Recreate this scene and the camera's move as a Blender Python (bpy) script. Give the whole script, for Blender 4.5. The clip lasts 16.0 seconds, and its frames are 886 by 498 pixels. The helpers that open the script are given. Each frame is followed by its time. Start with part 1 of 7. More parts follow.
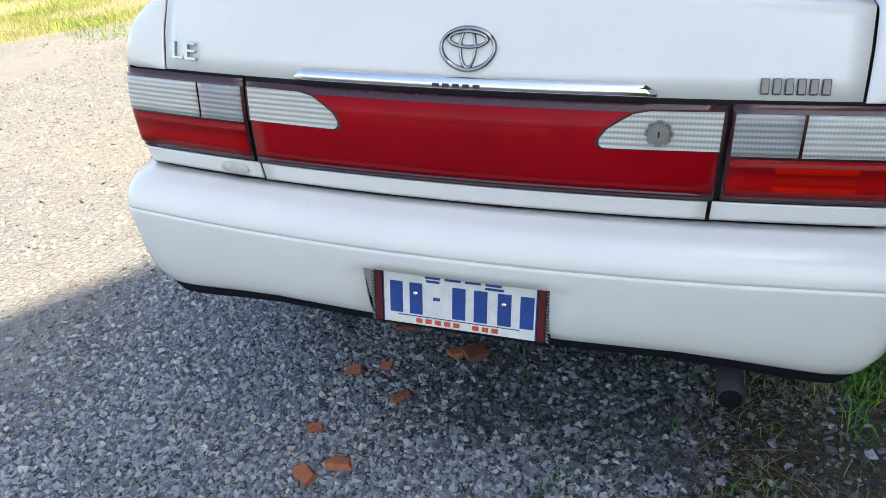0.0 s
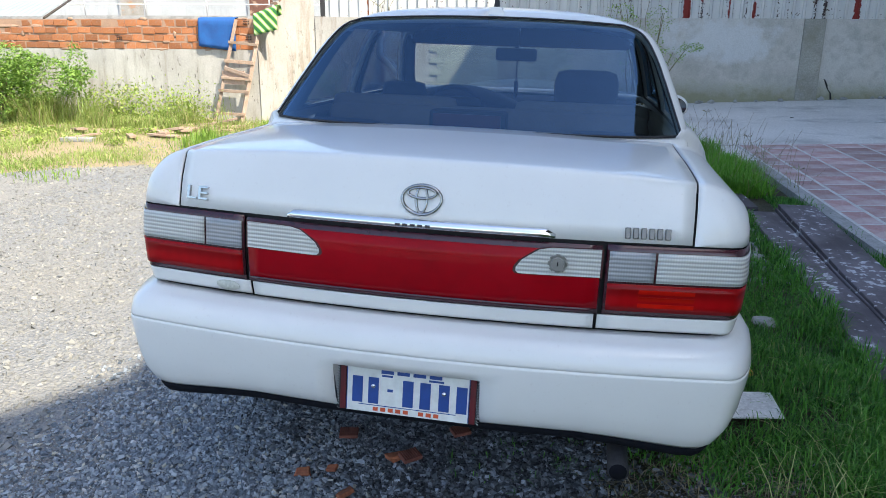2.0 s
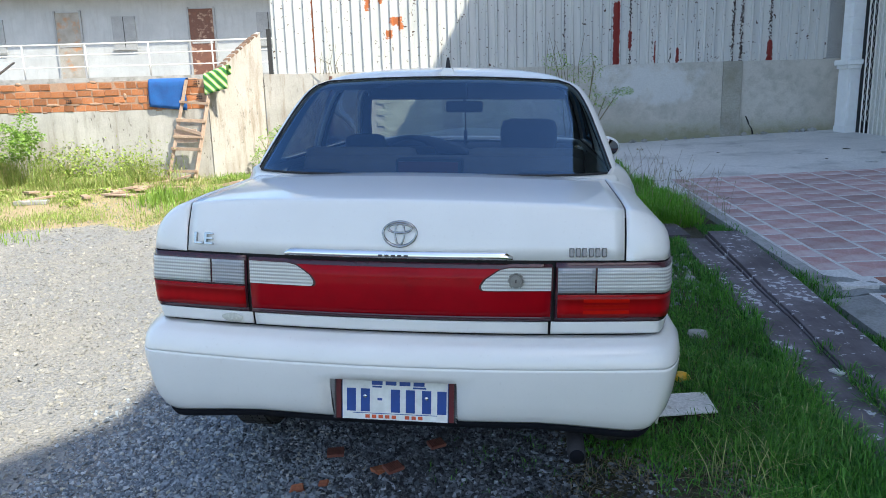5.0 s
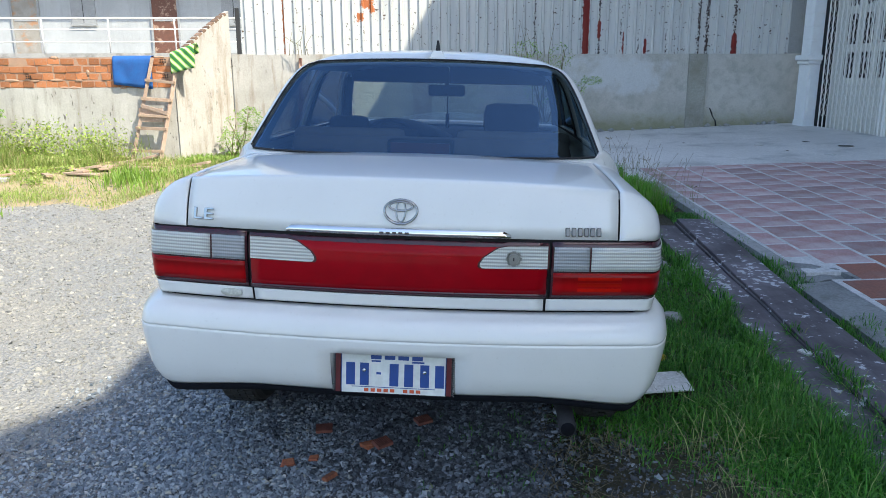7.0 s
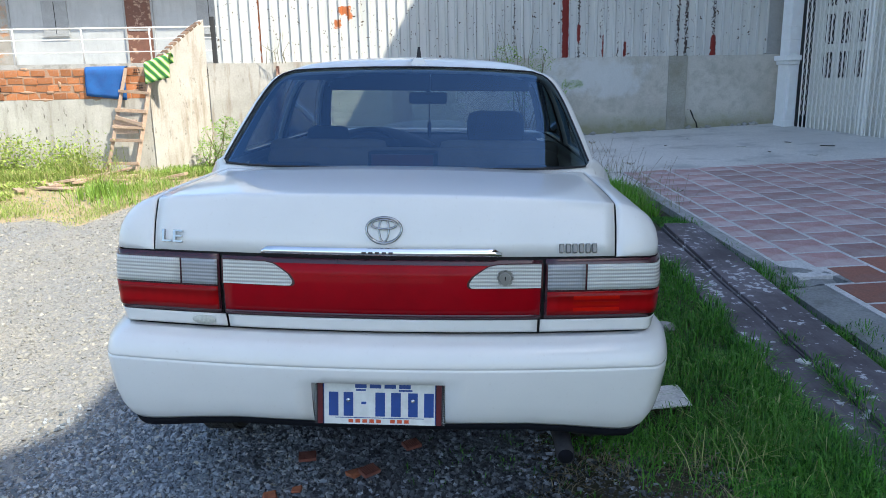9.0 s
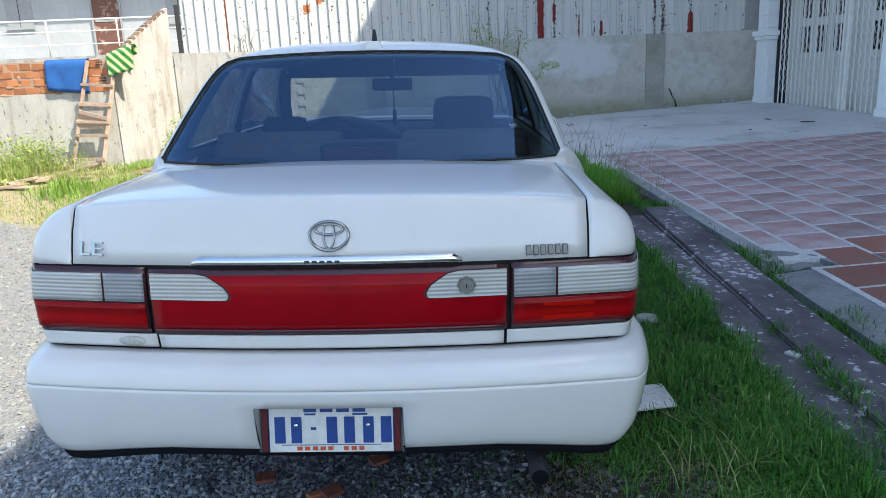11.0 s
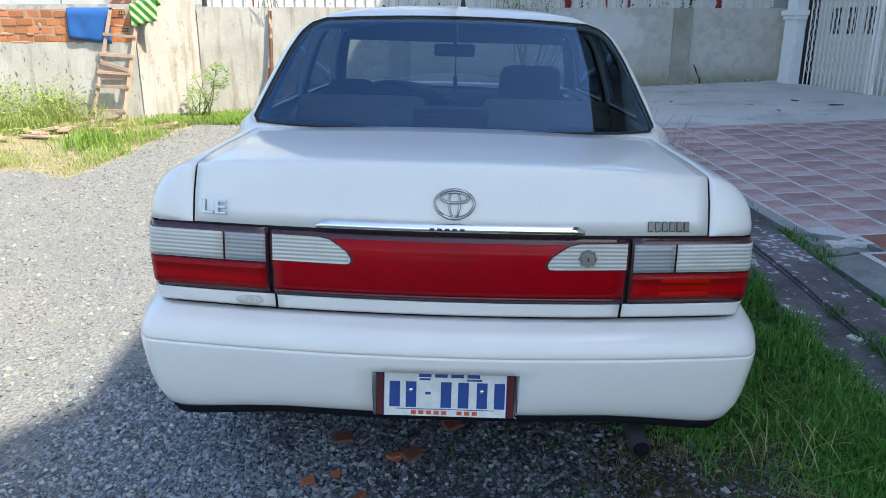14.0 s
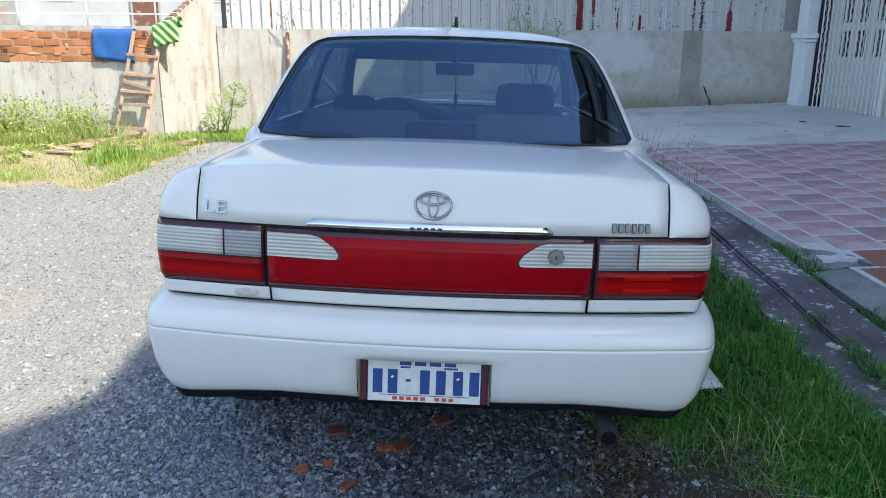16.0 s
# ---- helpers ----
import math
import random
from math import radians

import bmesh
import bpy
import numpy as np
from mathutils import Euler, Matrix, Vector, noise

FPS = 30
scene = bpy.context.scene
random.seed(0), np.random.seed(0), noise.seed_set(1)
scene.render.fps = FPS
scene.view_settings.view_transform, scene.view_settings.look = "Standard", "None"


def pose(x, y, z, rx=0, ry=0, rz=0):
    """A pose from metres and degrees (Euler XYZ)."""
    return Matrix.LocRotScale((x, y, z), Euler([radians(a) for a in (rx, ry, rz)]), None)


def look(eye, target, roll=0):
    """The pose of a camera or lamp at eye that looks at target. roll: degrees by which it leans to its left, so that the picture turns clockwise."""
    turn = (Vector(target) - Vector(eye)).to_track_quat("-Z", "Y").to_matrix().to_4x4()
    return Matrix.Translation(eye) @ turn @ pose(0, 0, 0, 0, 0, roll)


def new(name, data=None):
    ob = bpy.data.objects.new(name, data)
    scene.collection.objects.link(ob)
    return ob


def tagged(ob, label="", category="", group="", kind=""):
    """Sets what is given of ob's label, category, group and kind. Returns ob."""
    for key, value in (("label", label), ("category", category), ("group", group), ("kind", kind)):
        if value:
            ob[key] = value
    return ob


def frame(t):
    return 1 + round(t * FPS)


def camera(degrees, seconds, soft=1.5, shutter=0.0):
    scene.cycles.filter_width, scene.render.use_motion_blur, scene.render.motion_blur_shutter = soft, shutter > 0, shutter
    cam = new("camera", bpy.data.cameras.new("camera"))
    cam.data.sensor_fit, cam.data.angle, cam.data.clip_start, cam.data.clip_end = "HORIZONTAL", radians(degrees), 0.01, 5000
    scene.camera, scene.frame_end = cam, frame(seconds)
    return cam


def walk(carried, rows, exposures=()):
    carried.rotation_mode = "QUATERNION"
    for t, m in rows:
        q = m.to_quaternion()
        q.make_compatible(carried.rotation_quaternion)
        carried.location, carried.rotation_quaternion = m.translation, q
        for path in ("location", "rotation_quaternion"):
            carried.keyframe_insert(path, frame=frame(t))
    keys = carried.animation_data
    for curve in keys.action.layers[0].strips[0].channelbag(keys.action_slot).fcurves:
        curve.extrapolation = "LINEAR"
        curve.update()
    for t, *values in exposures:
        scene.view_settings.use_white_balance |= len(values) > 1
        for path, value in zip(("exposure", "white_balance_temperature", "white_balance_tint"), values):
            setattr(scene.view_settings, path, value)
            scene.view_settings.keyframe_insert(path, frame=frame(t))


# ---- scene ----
cam = camera(62.7, 16.0, 0.55)
LEVEL = pose(0, 0, 0, 0, 1.1, 0)  # the car leans a little to its right
PATH = [
    (0, (0.36, -1.127, 1.308), (-0.195, 0.552, 0.375), -2.6),
    (0.5, (0.356, -1.194, 1.34), (-0.088, 0.567, 0.503), -0.4),
    (1, (0.336, -1.334, 1.372), (-0.034, 0.502, 0.67), -0.1),
    (1.5, (0.336, -1.484, 1.371), (0.033, 0.381, 0.713), 2.3),
    (2, (0.386, -1.566, 1.388), (0.028, 0.325, 0.842), 1.5),
    (2.5, (0.479, -1.676, 1.391), (0.061, 0.209, 0.871), 1.1),
    (3, (0.518, -1.765, 1.404), (0.06, 0.118, 0.909), 0.9),
    (3.5, (0.491, -1.809, 1.425), (0.104, 0.107, 1.001), -0.1),
    (4, (0.453, -1.832, 1.422), (0.093, 0.083, 0.97), -0.5),
    (4.5, (0.4, -1.876, 1.43), (0.112, 0.058, 1.012), -0.8),
    (4.7, (0.391, -1.89, 1.426), (0.13, 0.049, 1.009), -0.8),
    (6.8, (0.273, -1.974, 1.403), (0.15, -0.032, 0.942), 1.2),
    (7, (0.271, -1.974, 1.404), (0.148, -0.03, 0.948), 0.9),
    (7.5, (0.252, -1.964, 1.407), (0.13, -0.017, 0.966), 1.1),
    (8, (0.227, -1.963, 1.407), (0.098, -0.012, 0.983), 1.5),
    (8.5, (0.233, -1.932, 1.41), (0.105, 0.019, 0.991), 1.6),
    (9, (0.252, -1.839, 1.414), (0.176, 0.11, 0.972), -0.0),
    (9.5, (0.277, -1.699, 1.412), (0.276, 0.238, 0.912), -0.5),
    (9.7, (0.291, -1.657, 1.409), (0.289, 0.286, 0.934), -0.6),
    (12, (0.324, -1.616, 1.418), (0.272, 0.321, 0.925), -1.7),
    (12.5, (0.263, -1.625, 1.421), (0.191, 0.31, 0.923), -0.3),
    (13, (0.185, -1.636, 1.43), (0.109, 0.298, 0.924), -0.5),
    (13.5, (0.1, -1.627, 1.426), (0.054, 0.295, 0.872), 0.1),
    (14, (0.009, -1.633, 1.427), (-0.014, 0.284, 0.856), 1.1),
    (14.5, (-0.06, -1.631, 1.421), (-0.003, 0.277, 0.825), 0.7),
    (15, (-0.072, -1.647, 1.425), (-0.02, 0.266, 0.842), 0.6),
    (15.5, (0.015, -1.712, 1.426), (-0.002, 0.218, 0.902), 0.5),
    (16, (0.114, -1.801, 1.416), (0.042, 0.129, 0.899), 1.3),
]
walk(cam, [(t, LEVEL @ look(eye, target, roll)) for t, eye, target, roll in PATH],
     [(0, 1.72, 7300, 10), (1, 1.55, 6900, 10), (2, 1.45, 6500, 8), (3.5, 1.40, 6400, 6), (9, 1.38, 6400, 6), (16, 1.40, 6400, 6)])

# ---- world, sun ----
SUN_DIR = Vector((0.535, -0.36, 0.84)).normalized()  # towards the sun
world = bpy.data.worlds.new("sky")
scene.world = world
world.use_nodes = True
wn = world.node_tree.nodes
sky = wn.new("ShaderNodeTexSky")
sky.sky_type = "NISHITA"
sky.sun_disc = False
sky.sun_elevation = math.asin(SUN_DIR.z)
sky.sun_rotation = math.atan2(SUN_DIR.x, SUN_DIR.y)
sky.air_density, sky.dust_density, sky.ozone_density = 1.0, 1.5, 1.0
wn["Background"].inputs["Strength"].default_value = 0.141
world.node_tree.links.new(sky.outputs["Color"], wn["Background"].inputs["Color"])
sun = new("sun", bpy.data.lights.new("sun", "SUN"))
sun.data.energy, sun.data.angle, sun.data.color = 3.65, radians(0.5), (1.0, 0.915, 0.76)
sun.rotation_euler = SUN_DIR.to_track_quat("Z", "Y").to_euler()


# ---- materials ----
def nodes_of(name):
    m = bpy.data.materials.new(name)
    m.use_nodes = True
    nt = m.node_tree
    return m, nt, nt.nodes["Principled BSDF"]


def n_noise(nt, scale, detail=4.0, rough=0.55, vec=None):
    n = nt.nodes.new("ShaderNodeTexNoise")
    n.inputs["Scale"].default_value, n.inputs["Detail"].default_value, n.inputs["Roughness"].default_value = scale, detail, rough
    if vec is not None:
        nt.links.new(vec, n.inputs["Vector"])
    return n


def n_ramp(nt, src, stops):
    r = nt.nodes.new("ShaderNodeValToRGB")
    el = r.color_ramp.elements
    while len(el) < len(stops):
        el.new(0.5)
    for e, (p, c) in zip(el, stops):
        e.position = p
        e.color = (*c, 1) if isinstance(c, tuple) else (c, c, c, 1)
    nt.links.new(src, r.inputs["Fac"])
    return r


def n_mix(nt, fac, a, b, mode="MIX"):
    m = nt.nodes.new("ShaderNodeMix")
    m.data_type, m.blend_type = "RGBA", mode
    for key, v in (("Factor", fac), ("A", a), ("B", b)):
        sock = [s for s in m.inputs if s.name == key and s.type == ("VALUE" if key == "Factor" else "RGBA")][0]
        if isinstance(v, (int, float)):
            sock.default_value = v
        elif isinstance(v, tuple):
            sock.default_value = (*v, 1)
        else:
            nt.links.new(v, sock)
    return [s for s in m.outputs if s.type == "RGBA"][0]


def n_bump(nt, bsdf, height, strength=0.3, dist=0.01, after=None):
    b = nt.nodes.new("ShaderNodeBump")
    b.inputs["Strength"].default_value, b.inputs["Distance"].default_value = strength, dist
    nt.links.new(height, b.inputs["Height"])
    if after:
        nt.links.new(after.outputs["Normal"], b.inputs["Normal"])
    nt.links.new(b.outputs["Normal"], bsdf.inputs["Normal"])
    return b


def n_obj(nt):
    return nt.nodes.new("ShaderNodeTexCoord").outputs["Object"]


def n_math(nt, op, a, b=0.0):
    m = nt.nodes.new("ShaderNodeMath")
    m.operation = op
    for i, v in enumerate((a, b)):
        if isinstance(v, (int, float)):
            m.inputs[i].default_value = v
        else:
            nt.links.new(v, m.inputs[i])
    return m.outputs[0]


def rough_mat(name, c1, c2, scale=8.0, fine=60.0, rough=0.8, bump=0.3, dist=0.006, metal=0.0, spec=0.5, vary=0.0, island=0.0, stain=None, stain_scale=1.5, stain_at=(0.5, 0.65)):
    """A surface whose colour wanders between c1 and c2 at two scales, with fine relief."""
    m, nt, b = nodes_of(name)
    vec = n_obj(nt)
    big = n_noise(nt, scale, 5, 0.6, vec)
    small = n_noise(nt, fine, 4, 0.65, vec)
    col = n_mix(nt, n_ramp(nt, big.outputs["Fac"], [(0.3, 0.0), (0.7, 1.0)]).outputs["Color"], c1, c2)
    col = n_mix(nt, 0.55, col, n_ramp(nt, small.outputs["Fac"], [(0.3, 0.35), (0.7, 1.0)]).outputs["Color"], "MULTIPLY")
    if stain:
        st = n_noise(nt, stain_scale, 6, 0.65, vec)
        col = n_mix(nt, n_ramp(nt, st.outputs["Fac"], [(stain_at[0], 0.0), (stain_at[1], 0.85)]).outputs["Color"], col, stain)
    if vary or island:
        if island:
            rnd = nt.nodes.new("ShaderNodeNewGeometry").outputs["Random Per Island"]
        else:
            rnd = nt.nodes.new("ShaderNodeObjectInfo").outputs["Random"]
        amt = vary or island
        col = n_mix(nt, 1.0, col, n_ramp(nt, rnd, [(0.0, 1.0 - amt), (1.0, 1.0)]).outputs["Color"], "MULTIPLY")
    nt.links.new(col, b.inputs["Base Color"])
    b.inputs["Roughness"].default_value, b.inputs["Metallic"].default_value = rough, metal
    b.inputs["Specular IOR Level"].default_value = spec
    n_bump(nt, b, small.outputs["Fac"], bump, dist)
    return m


def paint_mat(name, col, rough=0.3, coat=0.42, dust=0.12):
    m, nt, b = nodes_of(name)
    vec = n_obj(nt)
    n = n_noise(nt, 3.0, 6, 0.6, vec)
    f = n_noise(nt, 90.0, 3, 0.6, vec)
    dirty = tuple(c * 0.86 for c in col)
    c = n_mix(nt, n_ramp(nt, n.outputs["Fac"], [(0.35, 0.0), (0.75, dust * 4)]).outputs["Color"], col, dirty)
    c = n_mix(nt, n_ramp(nt, f.outputs["Fac"], [(0.62, 0.0), (0.75, dust)]).outputs["Color"], c, (0.35, 0.3, 0.25))
    nt.links.new(c, b.inputs["Base Color"])
    b.inputs["Roughness"].default_value = rough + 0.1
    b.inputs["Specular IOR Level"].default_value = 0.3
    b.inputs["Coat Weight"].default_value, b.inputs["Coat Roughness"].default_value = coat, 0.06
    rr = n_ramp(nt, n.outputs["Fac"], [(0.3, 0.03), (0.8, 0.14)])
    nt.links.new(rr.outputs["Color"], b.inputs["Coat Roughness"])
    return m


def simple_mat(name, col, rough=0.5, metal=0.0, coat=0.0, fine=40.0, var=0.2):
    m, nt, b = nodes_of(name)
    n = n_noise(nt, fine, 4, 0.6, n_obj(nt))
    c = n_mix(nt, n_ramp(nt, n.outputs["Fac"], [(0.3, 0.0), (0.75, 1.0)]).outputs["Color"], tuple(v * (1 - var) for v in col), col)
    nt.links.new(c, b.inputs["Base Color"])
    b.inputs["Roughness"].default_value, b.inputs["Metallic"].default_value, b.inputs["Coat Weight"].default_value = rough, metal, coat
    return m


def lens_mat(name, col, ribs, coat=1.0, rib_axis="Z", trans=0.0):
    """Moulded lamp plastic: a smooth outer face over fine moulded ribs."""
    m, nt, b = nodes_of(name)
    vec = n_obj(nt)
    w = nt.nodes.new("ShaderNodeTexWave")
    w.wave_type, w.bands_direction, w.wave_profile = "BANDS", rib_axis, "SIN"
    w.inputs["Scale"].default_value = ribs
    nt.links.new(vec, w.inputs["Vector"])
    w2 = nt.nodes.new("ShaderNodeTexWave")
    w2.wave_type, w2.bands_direction = "BANDS", "X"
    w2.inputs["Scale"].default_value = ribs * 1.6
    nt.links.new(vec, w2.inputs["Vector"])
    n = n_noise(nt, 14.0, 4, 0.6, vec)
    c = n_mix(nt, w.outputs["Fac"], tuple(v * 0.62 for v in col), tuple(min(v * 1.12, 0.9) for v in col))
    c = n_mix(nt, 0.26 if ribs > 20 else 0.12, c, n_mix(nt, w2.outputs["Fac"], (0.5, 0.5, 0.5), (1.0, 1.0, 1.0)), "MULTIPLY")
    c = n_mix(nt, n_ramp(nt, n.outputs["Fac"], [(0.4, 0.0), (0.75, 0.5)]).outputs["Color"], c, tuple(v * 0.7 for v in col))
    nt.links.new(c, b.inputs["Base Color"])
    b.inputs["Roughness"].default_value = 0.4
    b.inputs["Coat Weight"].default_value, b.inputs["Coat Roughness"].default_value = coat, 0.05
    b.inputs["Specular IOR Level"].default_value = 0.05
    b.inputs["Transmission Weight"].default_value = trans
    n_bump(nt, b, w.outputs["Fac"], 0.5, 0.002)
    return m


def glass_mat(name, tint):
    m = bpy.data.materials.new(name)
    m.use_nodes = True
    nt = m.node_tree
    nt.nodes.clear()
    out = nt.nodes.new("ShaderNodeOutputMaterial")
    mix = nt.nodes.new("ShaderNodeMixShader")
    tr = nt.nodes.new("ShaderNodeBsdfTransparent")
    gl = nt.nodes.new("ShaderNodeBsdfGlossy")
    lw = nt.nodes.new("ShaderNodeLayerWeight")
    lw.inputs["Blend"].default_value = 0.5
    fr = n_math(nt, "ADD", n_math(nt, "MULTIPLY", n_math(nt, "POWER", lw.outputs["Facing"], 4.0), 0.85), 0.125)
    tr.inputs["Color"].default_value = (*tint, 1)
    gl.inputs["Roughness"].default_value = 0.02
    # mirror colour tinted so that the reflected sky comes out bluer
    gl.inputs["Color"].default_value = (0.38, 0.64, 1.0, 1)
    nt.links.new(fr, mix.inputs["Fac"])
    nt.links.new(tr.outputs[0], mix.inputs[1])
    nt.links.new(gl.outputs[0], mix.inputs[2])
    nt.links.new(mix.outputs[0], out.inputs["Surface"])
    return m


M_PAINT = paint_mat("white_car_paint", (0.70, 0.705, 0.69), coat=0.8)
M_BLACK = simple_mat("black_plastic", (0.014, 0.015, 0.02), 0.7)
M_LIP = simple_mat("dull_black_plastic", (0.006, 0.007, 0.011), 0.9)
M_LIP.node_tree.nodes["Principled BSDF"].inputs["Specular IOR Level"].default_value = 0.15
M_GAP = simple_mat("dark_gap", (0.012, 0.012, 0.014), 0.8)
M_TRIM = simple_mat("dark_lamp_frame", (0.045, 0.007, 0.015), 0.25, coat=0.3)
M_CHROME = simple_mat("chrome", (0.78, 0.79, 0.8), 0.08, 1.0, fine=25, var=0.08)
M_BADGED = simple_mat("dull_badge", (0.12, 0.12, 0.125), 0.25, 0.9, fine=25, var=0.1)
M_LETTER = simple_mat("letter_chrome", (0.50, 0.51, 0.52), 0.12, 1.0, fine=25, var=0.1)
M_BADGE = simple_mat("badge_chrome", (0.33, 0.335, 0.34), 0.14, 1.0, fine=25, var=0.1)
M_RUBBER = rough_mat("tyre_rubber", (0.018, 0.018, 0.018), (0.035, 0.033, 0.03), 10, 120, 0.85)
M_RED = lens_mat("red_lens", (0.31, 0.0025, 0.005), 6.0, 0.25)
M_REDB = lens_mat("red_reflector", (0.46, 0.007, 0.003), 8.0, 0.3)
M_MAROON = simple_mat("maroon_plastic", (0.10, 0.004, 0.010), 0.4)
M_REDP = lens_mat("red_panel", (0.28, 0.0005, 0.006), 0.5, 0.22)
M_CLEAR = lens_mat("clear_lens", (0.56, 0.575, 0.55), 32.0)
M_CLEARD = lens_mat("clear_lens_reflector", (0.34, 0.36, 0.38), 32.0)
M_GLASS = glass_mat("tinted_glass", (0.42, 0.475, 0.49))
M_GLASSS = glass_mat("film_tinted_glass", (0.16, 0.19, 0.22))
M_GLASS2 = glass_mat("window_glass", (0.80, 0.84, 0.82))
M_PLATE = simple_mat("plate_white", (0.72, 0.74, 0.72), 0.35, coat=0.3)
M_BLUE = simple_mat("plate_blue", (0.012, 0.06, 0.27), 0.4)
M_ORANGE = simple_mat("plate_orange", (0.6, 0.09, 0.03), 0.4)
M_SEAT = rough_mat("beige_fabric", (0.24, 0.21, 0.18), (0.19, 0.165, 0.14), 6, 200, 0.9)
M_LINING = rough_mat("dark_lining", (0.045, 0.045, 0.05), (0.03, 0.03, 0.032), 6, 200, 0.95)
# beige fabric darkened to a third, so the front seats read as shaded silhouettes
M_SEATD = rough_mat("shaded_beige_fabric", (0.08, 0.07, 0.065), (0.06, 0.055, 0.05), 6, 200, 0.9)
M_DASH = simple_mat("grey_interior", (0.03, 0.03, 0.033), 0.7)
M_SHELF = rough_mat("dark_felt", (0.05, 0.05, 0.055), (0.08, 0.075, 0.07), 6, 200, 0.95)
M_PIPE = rough_mat("exhaust_steel", (0.06, 0.06, 0.06), (0.12, 0.11, 0.10), 20, 120, 0.5, metal=0.8)
M_SOOT = rough_mat("sooty_steel", (0.014, 0.015, 0.02), (0.03, 0.03, 0.036), 20, 120, 0.75)
M_GOLD = simple_mat("pale_sticker", (0.55, 0.56, 0.5), 0.4, var=0.4, fine=120)


# ---- helpers for building ----
def link_mesh(name, me, material, parent, label="", smooth=True):
    if material and not me.materials:
        me.materials.append(material)
    if smooth:
        for p in me.polygons:
            p.use_smooth = True
    ob = new(name, me)
    if parent is not None:
        ob.parent = parent
    if label:
        ob["label"] = label
    return ob


def part(name, bm, material, parent, label="", smooth=True):
    me = bpy.data.meshes.new(name)
    bm.to_mesh(me)
    bm.free()
    return link_mesh(name, me, material, parent, label, smooth)


def raw(name, verts, faces, material, parent, label="", smooth=False):
    me = bpy.data.meshes.new(name)
    me.from_pydata([tuple(v) for v in verts], [], faces)
    me.update()
    return link_mesh(name, me, material, parent, label, smooth)


def sheet_data(rows, drop=None):
    """Vertices and faces of a net of points; drop(i, j) leaves a face out."""
    n = len(rows[0])
    verts = [tuple(p) for r in rows for p in r]
    faces = []
    for i in range(len(rows) - 1):
        for j in range(n - 1):
            if drop is None or not drop(i, j):
                faces.append((i * n + j, i * n + j + 1, (i + 1) * n + j + 1, (i + 1) * n + j))
    return verts, faces


def sheet(name, rows, material, parent, label="", drop=None, thick=0.0, smooth=True, flip=False):
    verts, faces = sheet_data(rows, drop)
    if flip:
        faces = [f[::-1] for f in faces]
    ob = raw(name, verts, faces, material, parent, label, smooth)
    if thick:
        s = ob.modifiers.new("thickness", "SOLIDIFY")
        s.thickness, s.offset = thick, -1.0
    return ob


def add_box(bm, x0, x1, y0, y1, z0, z1, m=None, bevel=0.0):
    got = bmesh.ops.create_cube(bm, size=1.0)
    vs = got["verts"]
    bmesh.ops.scale(bm, vec=(x1 - x0, y1 - y0, z1 - z0), verts=vs)
    bmesh.ops.translate(bm, vec=((x0 + x1) / 2, (y0 + y1) / 2, (z0 + z1) / 2), verts=vs)
    if bevel:
        es = list({e for v in vs for e in v.link_edges})
        res = bmesh.ops.bevel(bm, geom=es, offset=bevel, segments=2, affect="EDGES", profile=0.6)
        vs = list({v for f in res["faces"] for v in f.verts} | {v for v in vs if v.is_valid})
    if m is not None:
        bmesh.ops.transform(bm, matrix=m, verts=vs)
    return vs


def box(name, x0, x1, y0, y1, z0, z1, material, parent, label="", bevel=0.0, m=None):
    bm = bmesh.new()
    add_box(bm, x0, x1, y0, y1, z0, z1, m, bevel)
    return part(name, bm, material, parent, label, smooth=False)


def tube(name, pts, radius, material, parent, label="", sides=8, closed=False, taper=None):
    """A round bar along points."""
    verts, faces = tube_data(pts, radius, sides, closed, taper)
    return raw(name, verts, faces, material, parent, label, True)


def tube_data(pts, radius, sides=8, closed=False, taper=None, base=0):
    pts = [Vector(p) for p in pts]
    n = len(pts)
    verts, faces = [], []
    for i, p in enumerate(pts):
        if closed:
            d = pts[(i + 1) % n] - pts[i - 1]
        else:
            d = pts[min(i + 1, n - 1)] - pts[max(i - 1, 0)]
        q = d.normalized().to_track_quat("Z", "Y")
        r = radius * (1 if taper is None else 1 + (taper - 1) * i / max(n - 1, 1))
        for k in range(sides):
            a = 2 * math.pi * k / sides
            verts.append(p + q @ Vector((r * math.cos(a), r * math.sin(a), 0)))
    for i in range(n if closed else n - 1):
        for k in range(sides):
            a, b = i * sides + k, i * sides + (k + 1) % sides
            c, d2 = ((i + 1) % n) * sides + (k + 1) % sides, ((i + 1) % n) * sides + k
            faces.append((base + a, base + b, base + c, base + d2))
    if not closed:
        faces.append(tuple(base + k for k in range(sides))[::-1])
        faces.append(tuple(base + (n - 1) * sides + k for k in range(sides)))
    return verts, faces


def empty(name, label, category, m=None, group="", kind=""):
    e = new(name)
    if m is not None:
        e.matrix_world = m
    return tagged(e, label, category, group, kind)


def lerp(a, b, t):
    return a + (b - a) * t


def smooth01(t):
    t = min(max(t, 0.0), 1.0)
    return t * t * (3 - 2 * t)


def table(rows, z):
    """Values of a table of rows (z, ...) at z."""
    if z <= rows[0][0]:
        return rows[0][1:]
    for a, b in zip(rows, rows[1:]):
        if z <= b[0]:
            t = (z - a[0]) / (b[0] - a[0])
            return tuple(lerp(p, q, t) for p, q in zip(a[1:], b[1:]))
    return rows[-1][1:]


# ---- ground ----
def pave_z(x, y):
    return 0.24 + 0.03 * (x - 2.3) + 0.04 * (y - 2.5)


